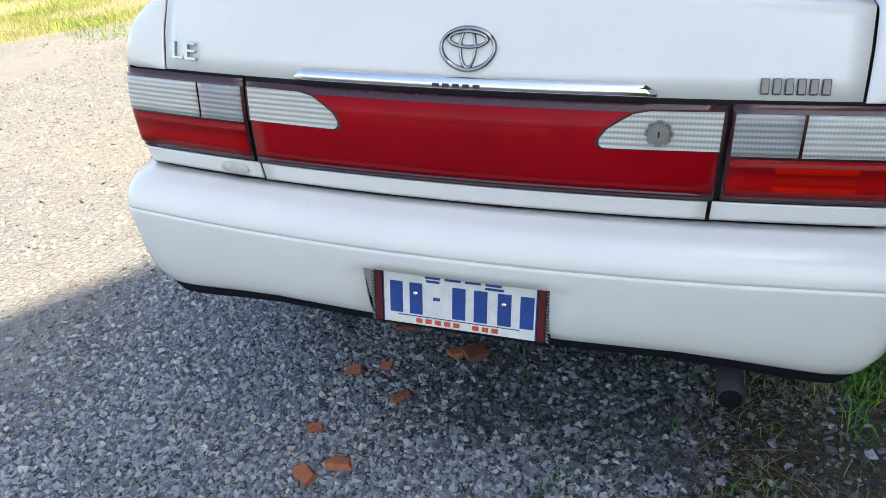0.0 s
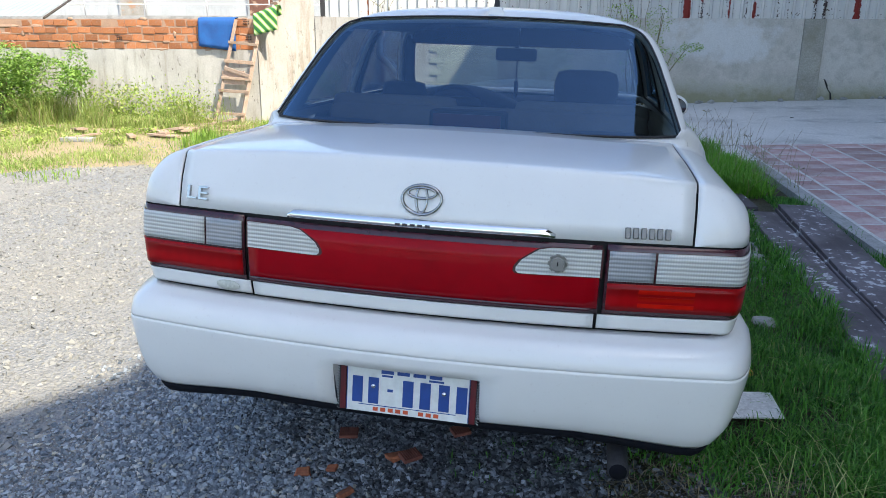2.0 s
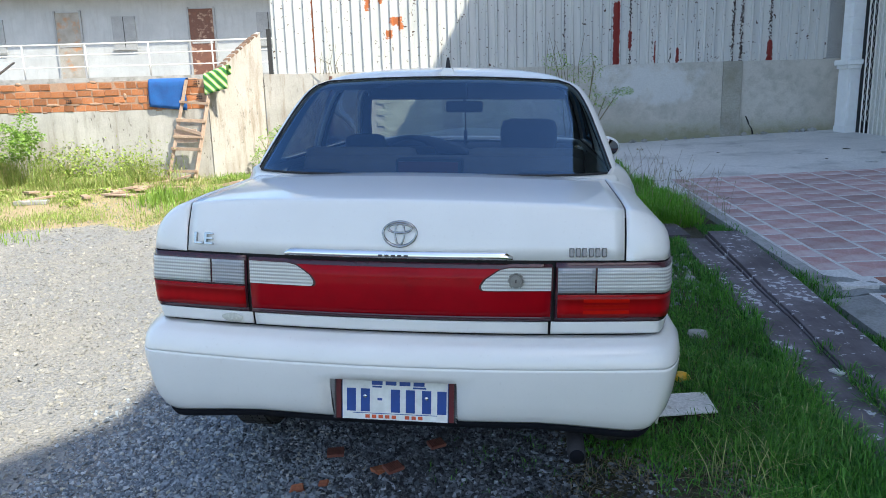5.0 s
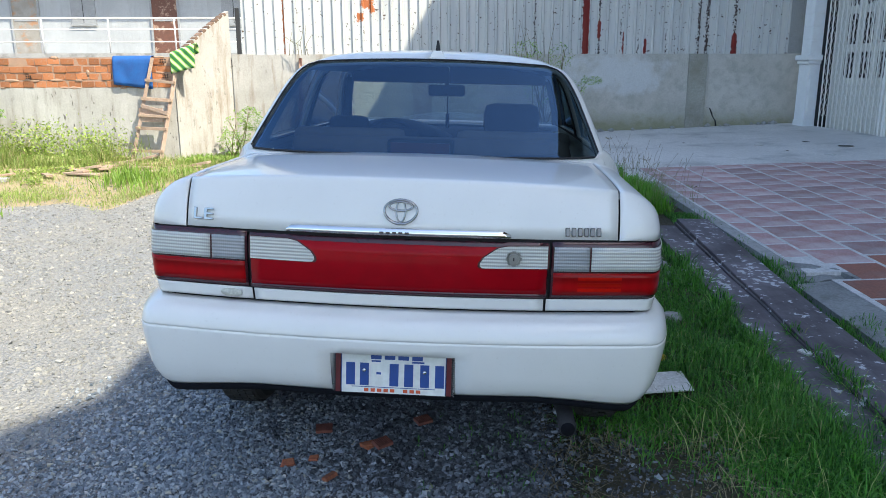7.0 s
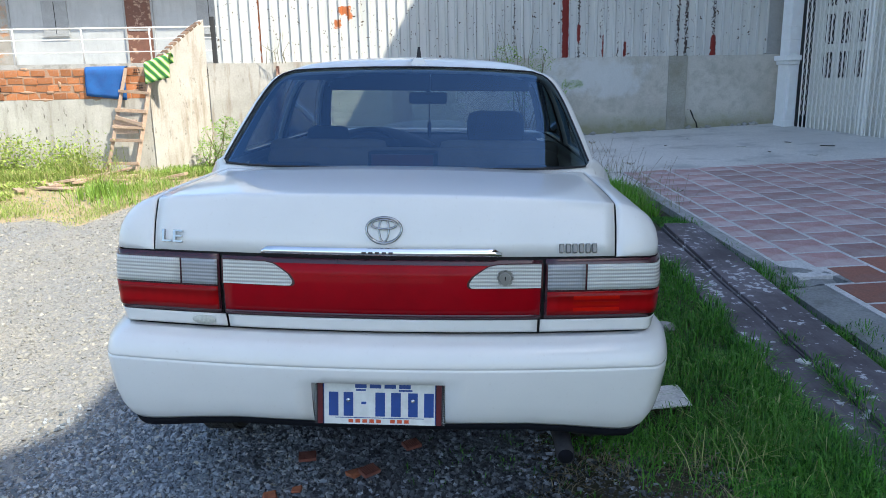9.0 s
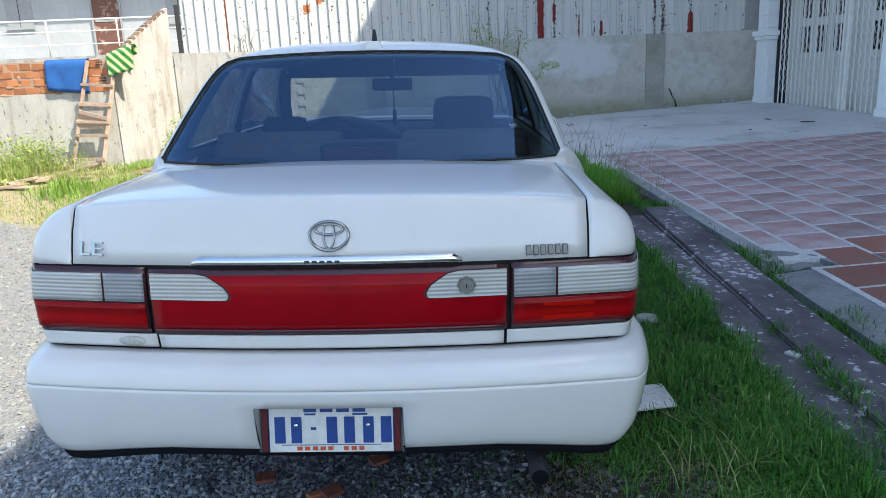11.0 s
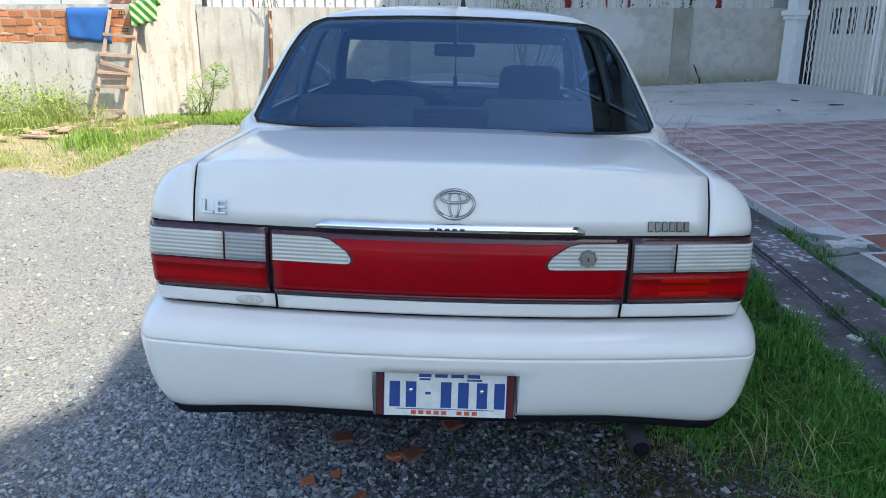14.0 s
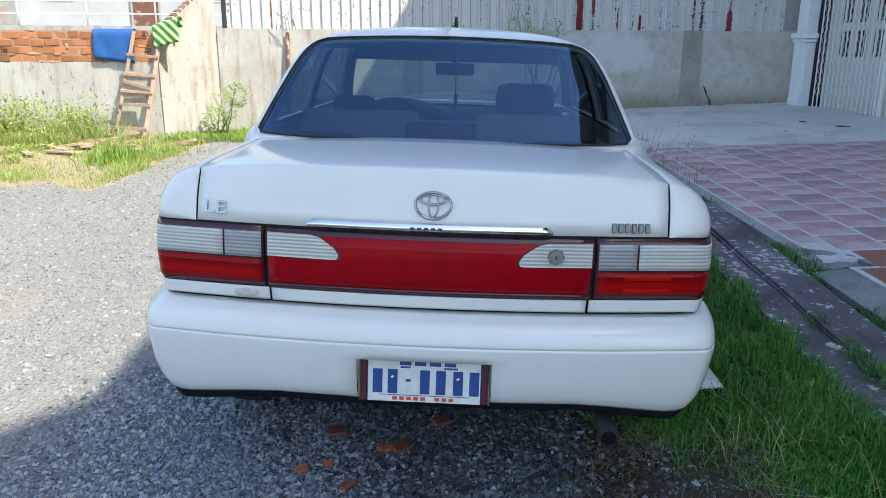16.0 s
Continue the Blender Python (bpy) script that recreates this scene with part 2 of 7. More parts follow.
def ground_z(x, y):
    left = 0.024 * min(max(y, 0.0), 14.0)
    grassy = 0.15 + 0.03 * (min(max(y, -3.0), 9.0) - 1.0)
    z = lerp(left, grassy, smooth01((x - 0.55) / 1.0)) if x < 2.0 else grassy
    if x > 1.9:
        z = lerp(z, pave_z(min(x, 9.0), min(max(y, -4.0), 12.0)) - 0.075, smooth01((x - 1.9) / 0.35))
    return z + 0.018 * noise.noise((x * 0.9, y * 0.9, 0)) + 0.008 * noise.noise((x * 4, y * 4, 3))


def spaced(lo, hi, step, reach):
    mid = list(np.arange(lo, hi + 1e-6, step))
    out, d, v = [], step, hi
    while v < reach:
        d *= 1.35
        v += d
        out.append(v)
    low, d, v = [], step, lo
    while v > -reach:
        d *= 1.35
        v -= d
        low.append(v)
    return low[::-1] + mid + out


M_GROUND, nt, b = nodes_of("gravel_and_soil")
vec = n_obj(nt)
vor = nt.nodes.new("ShaderNodeTexVoronoi")
vor.inputs["Scale"].default_value = 60.0
nt.links.new(vec, vor.inputs["Vector"])
big = n_noise(nt, 0.9, 6, 0.6, vec)
mid = n_noise(nt, 7.0, 5, 0.65, vec)
fine = n_noise(nt, 120.0, 3, 0.7, vec)
stone = n_ramp(nt, vor.outputs["Color"], [(0.0, (0.13, 0.145, 0.17)), (0.5, (0.20, 0.215, 0.24)), (1.0, (0.28, 0.29, 0.30))])
dirt = n_mix(nt, mid.outputs["Fac"], (0.27, 0.25, 0.215), (0.35, 0.325, 0.28))
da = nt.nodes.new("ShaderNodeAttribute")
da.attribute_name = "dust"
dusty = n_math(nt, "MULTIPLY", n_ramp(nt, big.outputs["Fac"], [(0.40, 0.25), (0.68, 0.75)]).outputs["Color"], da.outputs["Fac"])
# ground between the chips is darkened near the car, as shade in the colour
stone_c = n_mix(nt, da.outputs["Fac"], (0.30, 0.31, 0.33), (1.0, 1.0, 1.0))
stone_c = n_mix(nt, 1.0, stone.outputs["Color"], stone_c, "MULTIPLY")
gravel = n_mix(nt, dusty, stone_c, dirt)
gravel = n_mix(nt, 0.5, gravel, n_ramp(nt, fine.outputs["Fac"], [(0.3, 0.55), (0.7, 1.0)]).outputs["Color"], "MULTIPLY")
attr = nt.nodes.new("ShaderNodeAttribute")
attr.attribute_name = "soil"
soil = n_mix(nt, mid.outputs["Fac"], (0.28, 0.215, 0.125), (0.40, 0.32, 0.20))
edge = n_math(nt, "ADD", attr.outputs["Fac"], n_math(nt, "MULTIPLY", n_math(nt, "SUBTRACT", mid.outputs["Fac"], 0.5), 0.9))
col = n_mix(nt, n_ramp(nt, edge, [(0.35, 0.0), (0.65, 1.0)]).outputs["Color"], gravel, soil)
ta = nt.nodes.new("ShaderNodeAttribute")
ta.attribute_name = "turf"
turf = n_mix(nt, mid.outputs["Fac"], (0.02, 0.024, 0.011), (0.075, 0.063, 0.038))
tedge = n_math(nt, "ADD", ta.outputs["Fac"], n_math(nt, "MULTIPLY", n_math(nt, "SUBTRACT", mid.outputs["Fac"], 0.5), 0.9))
col = n_mix(nt, n_ramp(nt, tedge, [(0.35, 0.0), (0.65, 1.0)]).outputs["Color"], col, turf)
nt.links.new(col, b.inputs["Base Color"])
b.inputs["Roughness"].default_value = 0.9
bp = n_bump(nt, b, vor.outputs["Distance"], 0.7, 0.02)
n_bump(nt, b, fine.outputs["Fac"], 0.4, 0.006, after=bp)


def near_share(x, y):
    """Tone split for shade and sun: loose slate chips by the car, dusty beyond."""
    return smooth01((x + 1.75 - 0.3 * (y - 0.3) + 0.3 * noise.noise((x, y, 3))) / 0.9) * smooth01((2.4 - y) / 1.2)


def turf_share(x, y):
    """Dark earth under the grass beside the car."""
    return smooth01((x - 0.22 + 0.25 * noise.noise((x * 2, y * 2, 7))) / 0.5)


def soil_share(x, y):
    """How grassy the ground is: the strip beside the car, and the far plot on the other side."""
    right = smooth01((x - 0.22 + 0.25 * noise.noise((x * 2, y * 2, 7))) / 0.5)
    edge_y = 5.3 + 0.9 * (x + 4.2) * (1 if x < -4.2 else -1.6)
    far = smooth01((y - max(edge_y, 4.0) + 0.5 * noise.noise((x, y, 5))) / 0.6) if x < -3.6 else smooth01((-3.75 - x) / 0.3)
    return max(right, far if y > 3.0 else 0.0, smooth01((y - 8.6) / 0.8) if x < -1.0 else 0.0)


gx, gy = spaced(-7.0, 7.0, 0.125, 420.0), spaced(-4.0, 13.0, 0.125, 420.0)
rows = [[(x, y, ground_z(x, y)) for x in gx] for y in gy]
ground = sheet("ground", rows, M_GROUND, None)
tagged(ground, "grey gravel yard giving way to weedy brown soil", "ground", kind="structure")
at = ground.data.attributes.new("soil", "FLOAT", "POINT")
at.data.foreach_set("value", [soil_share(v.co.x, v.co.y) for v in ground.data.vertices])
at = ground.data.attributes.new("turf", "FLOAT", "POINT")
at.data.foreach_set("value", [turf_share(v.co.x, v.co.y) for v in ground.data.vertices])
# low values mark the darkened ground by the car, high the pale dusty gravel
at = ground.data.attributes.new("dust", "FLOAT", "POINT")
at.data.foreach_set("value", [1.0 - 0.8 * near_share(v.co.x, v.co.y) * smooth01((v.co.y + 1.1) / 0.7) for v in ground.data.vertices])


# ---- the car ----
car = empty("car", "white four-door sedan parked on gravel and grass, dusty paint", "car", pose(-0.002, 0, 0.002, 0, 1.5, 0))

BOW = 0.11
# height, half width, rear face at the middle, corner radius
BODY = [(0.733, 0.797, 0.098, 0.055), (0.775, 0.802, 0.087, 0.055), (0.86, 0.806, 0.083, 0.055), (0.945, 0.802, 0.090, 0.055),
        (0.985, 0.797, 0.102, 0.055), (1.02, 0.785, 0.115, 0.052), (1.05, 0.761, 0.128, 0.046), (1.07, 0.735, 0.142, 0.04),
        (1.082, 0.705, 0.155, 0.03), (1.088, 0.680, 0.168, 0.018), (1.091, 0.662, 0.185, 0.004)]
BUMPER = [(0.478, 0.808, 0.050, 0.10), (0.488, 0.823, 0.036, 0.10), (0.512, 0.835, 0.022, 0.10), (0.55, 0.843, 0.012, 0.10),
          (0.59, 0.847, 0.006, 0.10), (0.614, 0.850, 0.003, 0.10), (0.635, 0.852, 0.0008, 0.10), (0.650, 0.852, 0.0, 0.10), (0.6562, 0.852, 0.0, 0.10),
          (0.6568, 0.8490, 0.0030, 0.10), (0.6584, 0.8490, 0.0030, 0.10), (0.6590, 0.8515, 0.0006, 0.10), (0.665, 0.851, 0.001, 0.10), (0.676, 0.849, 0.003, 0.10), (0.693, 0.843, 0.009, 0.095), (0.709, 0.830, 0.022, 0.09),
          (0.720, 0.812, 0.042, 0.08), (0.727, 0.788, 0.07, 0.07), (0.730, 0.766, 0.10, 0.06)]


def rear_y(x, z):
    a, y0, r = table(BODY, z)
    return y0 + BOW * x * x


def half_plan(z, levels, x0, y_end, n_rear=8, n_arc=8, n_side=8, out=0.0, xs=None):
    """Points at height z from x0 on the rear face round the corner and forward along the side."""
    a, y0, r = table(levels, z)
    a, y0 = a + out, y0 - out
    xa = max(a - r, x0 + 1e-4)
    stops = [x for x in (xs or []) if x < xa - 0.01]
    if not stops:
        stops = [lerp(x0, xa, i / n_rear) for i in range(n_rear)]
    else:
        stops = stops + [lerp(stops[-1], xa, (i + 1) / 3) for i in range(2)]
    pts = [(x, y0 + BOW * x * x, z) for x in stops]
    ya = y0 + BOW * xa * xa
    xc = lerp(xa, a, 0.65)
    A, C, B = Vector((xa, ya)), Vector((xc, ya + 2 * BOW * xa * (xc - xa))), Vector((a, ya + 2.7 * r))
    for i in range(n_arc + 1):
        t = i / n_arc
        p = A * (1 - t) ** 2 + C * 2 * t * (1 - t) + B * t * t
        pts.append((p.x, p.y, z))
    for i in range(1, n_side + 1):
        y = lerp(B.y, max(y_end, B.y + 0.001), i / n_side)
        pts.append((a + 0.02 * smooth01((y - 0.5) / 1.2), y, z))
    return pts


def wrap(name, zs, levels, x0, y_end, side, material, parent, label="", out=0.0, thick=0.004, n_side=8):
    rows = []
    for z in zs:
        row = half_plan(z, levels, x0, y_end, out=out, n_side=n_side)
        if side < 0:
            row = [(-x, y, zz) for x, y, zz in row][::-1]
        rows.append(row)
    return sheet(name, rows, material, parent, label, thick=thick)


def centre(name, zs, x0, x1, material, parent, label="", out=0.0, n=28, thick=0.004):
    rows = [[(x, rear_y(x, z) - out, z) for x in np.linspace(x0, x1, n)] for z in zs]
    return sheet(name, rows, material, parent, label, thick=thick)


# bumper, with the recess for the plate
XS = [0.0, 0.05, 0.1, 0.15, 0.184, 0.24, 0.32, 0.42, 0.52, 0.6]


def sag(x, z):
    """The bumper's lower edge hangs lower towards its ends and turns up round the corners."""
    z += 0.04 * smooth01((abs(x) - 0.69) / 0.13) * max(0.0, 1 - (z - 0.45) / 0.16)
    return z - (0.038 if x > 0 else 0.034) * smooth01((abs(x) - 0.38) / 0.4) * max(0.0, 1 - (z - 0.45) / 0.16)


def bumper_y(x, z=0.55):
    """The bumper's face at the side distance x."""
    pts = half_plan(z, BUMPER, 0.0, 0.66, xs=XS)
    return float(np.interp(x, [p[0] for p in pts[:18]], [p[1] for p in pts[:18]]))


rows = []
for z, *_ in BUMPER:
    half = [(x, y, sag(x, zz)) for x, y, zz in half_plan(z, BUMPER, 0.0, 0.66, xs=XS)]
    rows.append([(-x, y, zz) for x, y, zz in half[:0:-1]] + half)
mid_col = (len(rows[0]) - 1) // 2
bumper = sheet("bumper", rows, M_PAINT, car, "white painted rear bumper with a moulded crease", thick=0.004,
               drop=lambda i, j: i < 5 and mid_col - 4 <= j < mid_col + 4)
RW, RD = 0.184, 0.034
bm = bmesh.new()
z0, z1 = 0.478, 0.614
yb0, yb1 = table(BUMPER, z0)[1] + BOW * RW * RW, table(BUMPER, z1)[1] + BOW * RW * RW
back = 0.055
f = [(-RW, yb0 - .002, z0), (-RW, yb1, z1), (RW, yb1, z1), (RW, yb0 - .002, z0)]
k = [(-RW + .004, back + .012, z0), (-RW + .004, back - .01, z1 - .004), (RW - .004, back - .01, z1 - .004), (RW - .004, back + .012, z0)]
vv = [bm.verts.new(p) for p in f + k]
for q in ((0, 1, 5, 4), (1, 2, 6, 5), (2, 3, 7, 6), (4, 5, 6, 7)):
    bm.faces.new([vv[i] for i in q])
bmesh.ops.recalc_face_normals(bm, faces=bm.faces)
part("plate_recess", bm, M_PAINT, bumper, smooth=False)
rows = []
for z, ins in ((0.479, 0.006), (0.468, 0.004), (0.460, 0.009), (0.457, 0.02), (0.456, 0.09)):
    half = half_plan(0.478, BUMPER, 0.0, 0.66, xs=XS)
    rows.append([(-x * (1 - ins), y + ins, sag(x, z)) for x, y, zz in half[:0:-1]] + [(x * (1 - ins), y + ins, sag(x, z)) for x, y, zz in half])
sheet("valance", rows, M_LIP, car, "black plastic lower lip of the bumper", thick=0.004)

# a shallow scrape near the corner
tube("scratch", [(x, bumper_y(x, 0.52) - 0.0005, z) for x, z in ((0.640, 0.516), (0.66, 0.5135), (0.685, 0.514), (0.71, 0.517), (0.735, 0.522))], 0.0007, M_DASH, bumper, "thin dark scratch", 4)

# number plate
plate = empty("number_plate", "", "", None)
plate.parent = car
plate["label"] = "white number plate with blue writing shown as bars"
tilt = Matrix.Translation((0, 0.036, 0.545)) @ Matrix.Rotation(radians(-6.5), 4, "X")


def plate_bar(name, x0, x1, za, zb, material, proud=0.0015, label="", rx=0.0):
    bm = bmesh.new()
    m = tilt @ Matrix.Translation(((x0 + x1) / 2, 0, (za + zb) / 2)) @ Matrix.Rotation(rx, 4, "Y")
    add_box(bm, -(x1 - x0) / 2, (x1 - x0) / 2, -proud, 0.0008, -(zb - za) / 2, (zb - za) / 2, m, 0.0006)
    return part(name, bm, material, plate, label, smooth=False)


plate_bar("plate_sheet", -0.157, 0.157, -0.062, 0.066, M_PLATE, 0.0012)
box("backing", -0.178, 0.178, 0.0, 0.004, -0.060, 0.064, M_BLACK, plate, m=tilt @ Matrix.Translation((0, 0.0015, 0)))
for s in (-1, 1):
    plate_bar("red_border", s * 0.166 - 0.007, s * 0.166 + 0.007, -0.061, 0.064, M_MAROON, 0.003, "dark red border strip")
    plate_bar("blue_border", s * 0.156 - 0.001, s * 0.156 + 0.001, -0.061, 0.064, M_BLUE, 0.002)
    for i in range(18):
        plate_bar("hatching", s * 0.1785 - 0.0045, s * 0.1785 + 0.0045, -0.0605 + i * 0.0068, -0.059 + i * 0.0068, M_BADGE, 0.0026, rx=0.6)
for x in (-0.1285, -0.087, 0.002, 0.046, 0.0935, 0.138):
    plate_bar("bar", x - 0.0135, x + 0.0135, -0.0385, 0.030, M_BLUE, 0.0026)
plate_bar("bar", -0.051, -0.037, -0.004, 0.003, M_BLUE, 0.0026)
plate_bar("bar", -0.125, 0.125, -0.0440, -0.0422, M_BLUE, 0.0024)
for i in range(4):
    x = -0.068 + i * 0.041
    plate_bar("bar", x, x + 0.032, 0.042, 0.060, M_BLUE, 0.0026)
plate_bar("bar", -0.066, -0.038, 0.034, 0.039, M_BLUE, 0.0026)
plate_bar("bar", 0.054, 0.092, 0.034, 0.039, M_BLUE, 0.0026)
for i in range(9):
    if i != 5:
        plate_bar("bar", -0.087 + i * 0.0195, -0.074 + i * 0.0195, -0.0575, -0.0475, M_ORANGE, 0.0024)
for x in (-0.087, 0.0935):
    bm = bmesh.new()
    bmesh.ops.create_cone(bm, cap_ends=True, segments=14, radius1=0.0065, radius2=0.005, depth=0.005,
                          matrix=tilt @ Matrix.Translation((x, -0.004, 0.008)) @ Matrix.Rotation(radians(90), 4, "X"))
    part("screw", bm, M_CHROME, plate)

# strips under the lamps
STRIP = [0.734, 0.740, 0.755, 0.768, 0.772]
wrap("quarter_strip", STRIP, BODY, 0.4445, 0.62, 1, M_PAINT, car)
wrap("quarter_strip", STRIP, BODY, 0.4445, 0.62, -1, M_PAINT, car)
strip = centre("boot_strip", STRIP, -0.4365, 0.4365, M_PAINT, car, "white strip along the boot's lower edge", out=0.002)

# red panel across the boot, with the reversing lenses
GAR = list(np.linspace(0.778, 0.944, 8))
garnish = centre("lamp_panel", GAR, -0.4445, 0.4445, M_TRIM, car, "dark red plastic panel between the tail lamps", out=0.002)
centre("red_face", list(np.linspace(0.781, 0.929, 6)), -0.4415, 0.4415, M_REDP, garnish, out=0.0035, thick=0.0015)
centre("lower_band", [0.7765, 0.784, 0.789], -0.4415, 0.4415, M_TRIM, garnish, out=0.0048, thick=0.0008)


def lens_outline(side):
    """The reversing lens: square at the outside, slanting and rounded towards the middle."""
    pts = [(0.4425, 0.934), (0.4425, 0.868)]
    pts += [(0.264, 0.866), (0.251, 0.867), (0.245, 0.873), (0.246, 0.882), (0.257, 0.898), (0.278, 0.913), (0.298, 0.926), (0.325, 0.932)]
    return [(x * side, z) for x, z in pts]


for side in (-1, 1):
    for nm, scale, out, mt in (("lens_frame", 1.06, 0.0042, M_TRIM), ("reversing_lens", 1.0, 0.0062, M_CLEAR)):
        ring = lens_outline(side)
        cx, cz = side * 0.36, 0.896
        bm = bmesh.new()
        top = [bm.verts.new((cx + (x - cx) * scale, 0, cz + (z - cz) * scale)) for x, z in ring]
        face = bm.faces.new(top)
        for x in np.linspace(-0.44, 0.44, 45):
            bmesh.ops.bisect_plane(bm, geom=bm.verts[:] + bm.edges[:] + bm.faces[:], plane_co=(x, 0, 0), plane_no=(1, 0, 0))
        for v in bm.verts:
            v.co.y = rear_y(v.co.x, v.co.z) - out
        ext = bmesh.ops.extrude_face_region(bm, geom=bm.faces[:])
        bmesh.ops.translate(bm, vec=(0, 0.004, 0), verts=[v for v in ext["geom"] if isinstance(v, bmesh.types.BMVert)])
        bmesh.ops.recalc_face_normals(bm, faces=bm.faces)
        part(nm, bm, mt, garnish, "ribbed clear reversing lamp lens" if mt is M_CLEAR else "", smooth=False)
for i in range(7):
    x = -0.168 + i * 0.0485
    rows = [[(xx, rear_y(xx, z) - o, z) for xx in np.linspace(x, x + 0.036, 5)] for z, o in ((0.8795, 0.003), (0.8798, 0.0046), (0.8952, 0.0046), (0.8955, 0.003))]
    sheet("raised_bar", rows, M_REDP, garnish, smooth=False)
# key lock
bm = bmesh.new()
lx, lz = 0.343, 0.8965
for r1, r2, dep, yy in ((0.0215, 0.020, 0.004, 0.0085), (0.016, 0.0145, 0.006, 0.0115)):
    bmesh.ops.create_cone(bm, cap_ends=True, segments=24, radius1=r1, radius2=r2, depth=dep,
                          matrix=Matrix.Translation((lx, rear_y(lx, lz) - yy, lz)) @ Matrix.Rotation(radians(90), 4, "X"))
for i in range(8):
    a = i * math.pi / 4
    add_box(bm, -0.005, 0.005, -0.002, 0.002, 0.018, 0.0232, Matrix.Translation((lx, rear_y(lx, lz) - 0.0085, lz)) @ Matrix.Rotation(a, 4, "Y"))
lock = part("boot_lock", bm, simple_mat("lock_metal", (0.30, 0.30, 0.29), 0.45, 0.6), car, "worn grey metal key lock", smooth=False)
box("keyhole", lx - 0.0015, lx + 0.0015, rear_y(lx, lz) - 0.0158, rear_y(lx, lz) - 0.0135, lz - 0.005, lz + 0.005, M_GAP, lock)

# tail lamps
for side in (-1, 1):
    lamp = wrap("tail_lamp", [0.776, 0.79, 0.82, 0.86, 0.9, 0.93, 0.947], BODY, 0.4545, 0.40, side, M_TRIM, car, "tail lamp cluster, clear over red plastic", out=0.0)
    wrap("red_lens", list(np.linspace(0.787, 0.8545, 5)), BODY, 0.4615, 0.375, side, M_RED, lamp, "red stop lamp lens", out=0.003, thick=0.003)
    for z in (0.803, 0.820, 0.837) if side > 0 else ():
        row = [[(x * side, rear_y(x, zz) - o, zz) for x in np.linspace(0.535, 0.665, 9)][::side] for zz, o in ((z - 0.0052, 0.0032), (z - 0.005, 0.0046), (z + 0.005, 0.0046), (z + 0.0052, 0.0032))]
        sheet("reflector_bar", row, M_REDB, lamp, smooth=False)
    rows_c, rows_d = [], []
    for z in np.linspace(0.861, 0.932, 6):
        row = half_plan(z, BODY, 0.4615, 0.37, out=0.004)
        seg = [(x, rear_y(x, z) - 0.004, z) for x in np.linspace(0.4615, 0.566, 8)]
        seg2 = [(x, rear_y(x, z) - 0.004, z) for x in np.linspace(0.572, table(BODY, z)[0] - table(BODY, z)[2] + 0.002, 5)]
        arc = [p for p in row if p[0] > table(BODY, z)[0] + 0.004 - table(BODY, z)[2] + 0.004][:16]
        rows_d.append(seg)
        rows_c.append(seg2 + arc)
    flip = (lambda r: [(-x, y, z) for x, y, z in r][::-1]) if side < 0 else (lambda r: r)
    sheet("inner_lens", [flip(r) for r in rows_d], M_CLEARD, lamp, "clear lens over a bright reflector", thick=0.003)
    sheet("outer_lens", [flip(r) for r in rows_c], M_CLEAR, lamp, "cloudy clear indicator lens", thick=0.003)

# oval sticker on the strip
bm = bmesh.new()
bmesh.ops.create_cone(bm, cap_ends=True, segments=28, radius1=1, radius2=0.96, depth=1)
bmesh.ops.transform(bm, verts=bm.verts, matrix=Matrix.Translation((-0.512, rear_y(-0.512, 0.752) - 0.0035, 0.752)) @ Matrix.Rotation(radians(-10), 4, "Z") @ Matrix.Diagonal((0.037, 0.002, 0.0135, 1)) @ Matrix.Rotation(radians(90), 4, "X"))
part("sticker", bm, M_GOLD, car, "small oval faded silver sticker")

# boot lid: rear face, rounded edge and deck in one sheet
LID = [(0.0, 0.953), (0.010, 0.985), (0.022, 1.03), (0.033, 1.06), (0.040, 1.078), (0.046, 1.0905), (0.0495, 1.0975), (0.0535, 1.1018), (0.060, 1.1040), (0.072, 1.1052), (0.11, 1.108),
       (0.20, 1.113), (0.32, 1.118), (0.42, 1.121), (0.52, 1.124), (0.632, 1.126)]


def lid_point(x, dy, z):
    f = smooth01((z - 0.97) / 0.12)
    bow = lerp(BOW, 0.12, smooth01(dy / 0.5))
    wrap_in = 0.7 * smooth01((dy - 0.25) / 0.38)
    return (x, 0.092 + dy + bow * x * x + wrap_in * x ** 6, z - f * 0.045 * x * x - 0.006 * f * (x / 0.66) ** 6)


def lid_rows(out=0.0, w=0.646):
    return [[lid_point(x, dy + (out if dy < 0.06 else 0), z - (out if dy > 0.05 else 0)) for x in np.linspace(-w, w, 41)] for dy, z in LID]


lid = sheet("boot_lid", lid_rows(), M_PAINT, car, "white boot lid with a soft folded edge", thick=0.005)
# quarter panels beside it: from the lid's edge over the shoulder down to the lamps
EDGE = [lid_point(0.6515, dy, z) for dy, z in LID]
EDGE = [(x, y, z) for x, y, z in EDGE] + [(0.676, 0.83, 1.134), (0.690, 0.95, 1.142), (0.702, 1.15, 1.136), (0.715, 1.35, 1.12), (0.735, 1.55, 1.095)]
LOW = [Vector(p) for p in half_plan(0.951, BODY, 0.6515, 1.55, n_side=12)]
ARC_END = 16


def along(pts, t):
    """The point at the share t of a polyline's length."""
    ls = [0.0]
    for p, q in zip(pts, pts[1:]):
        ls.append(ls[-1] + (q - p).length)
    d = t * ls[-1]
    for k in range(len(pts) - 1):
        if d <= ls[k + 1] + 1e-9:
            return pts[k].lerp(pts[k + 1], (d - ls[k]) / max(ls[k + 1] - ls[k], 1e-9))
    return pts[-1].copy()


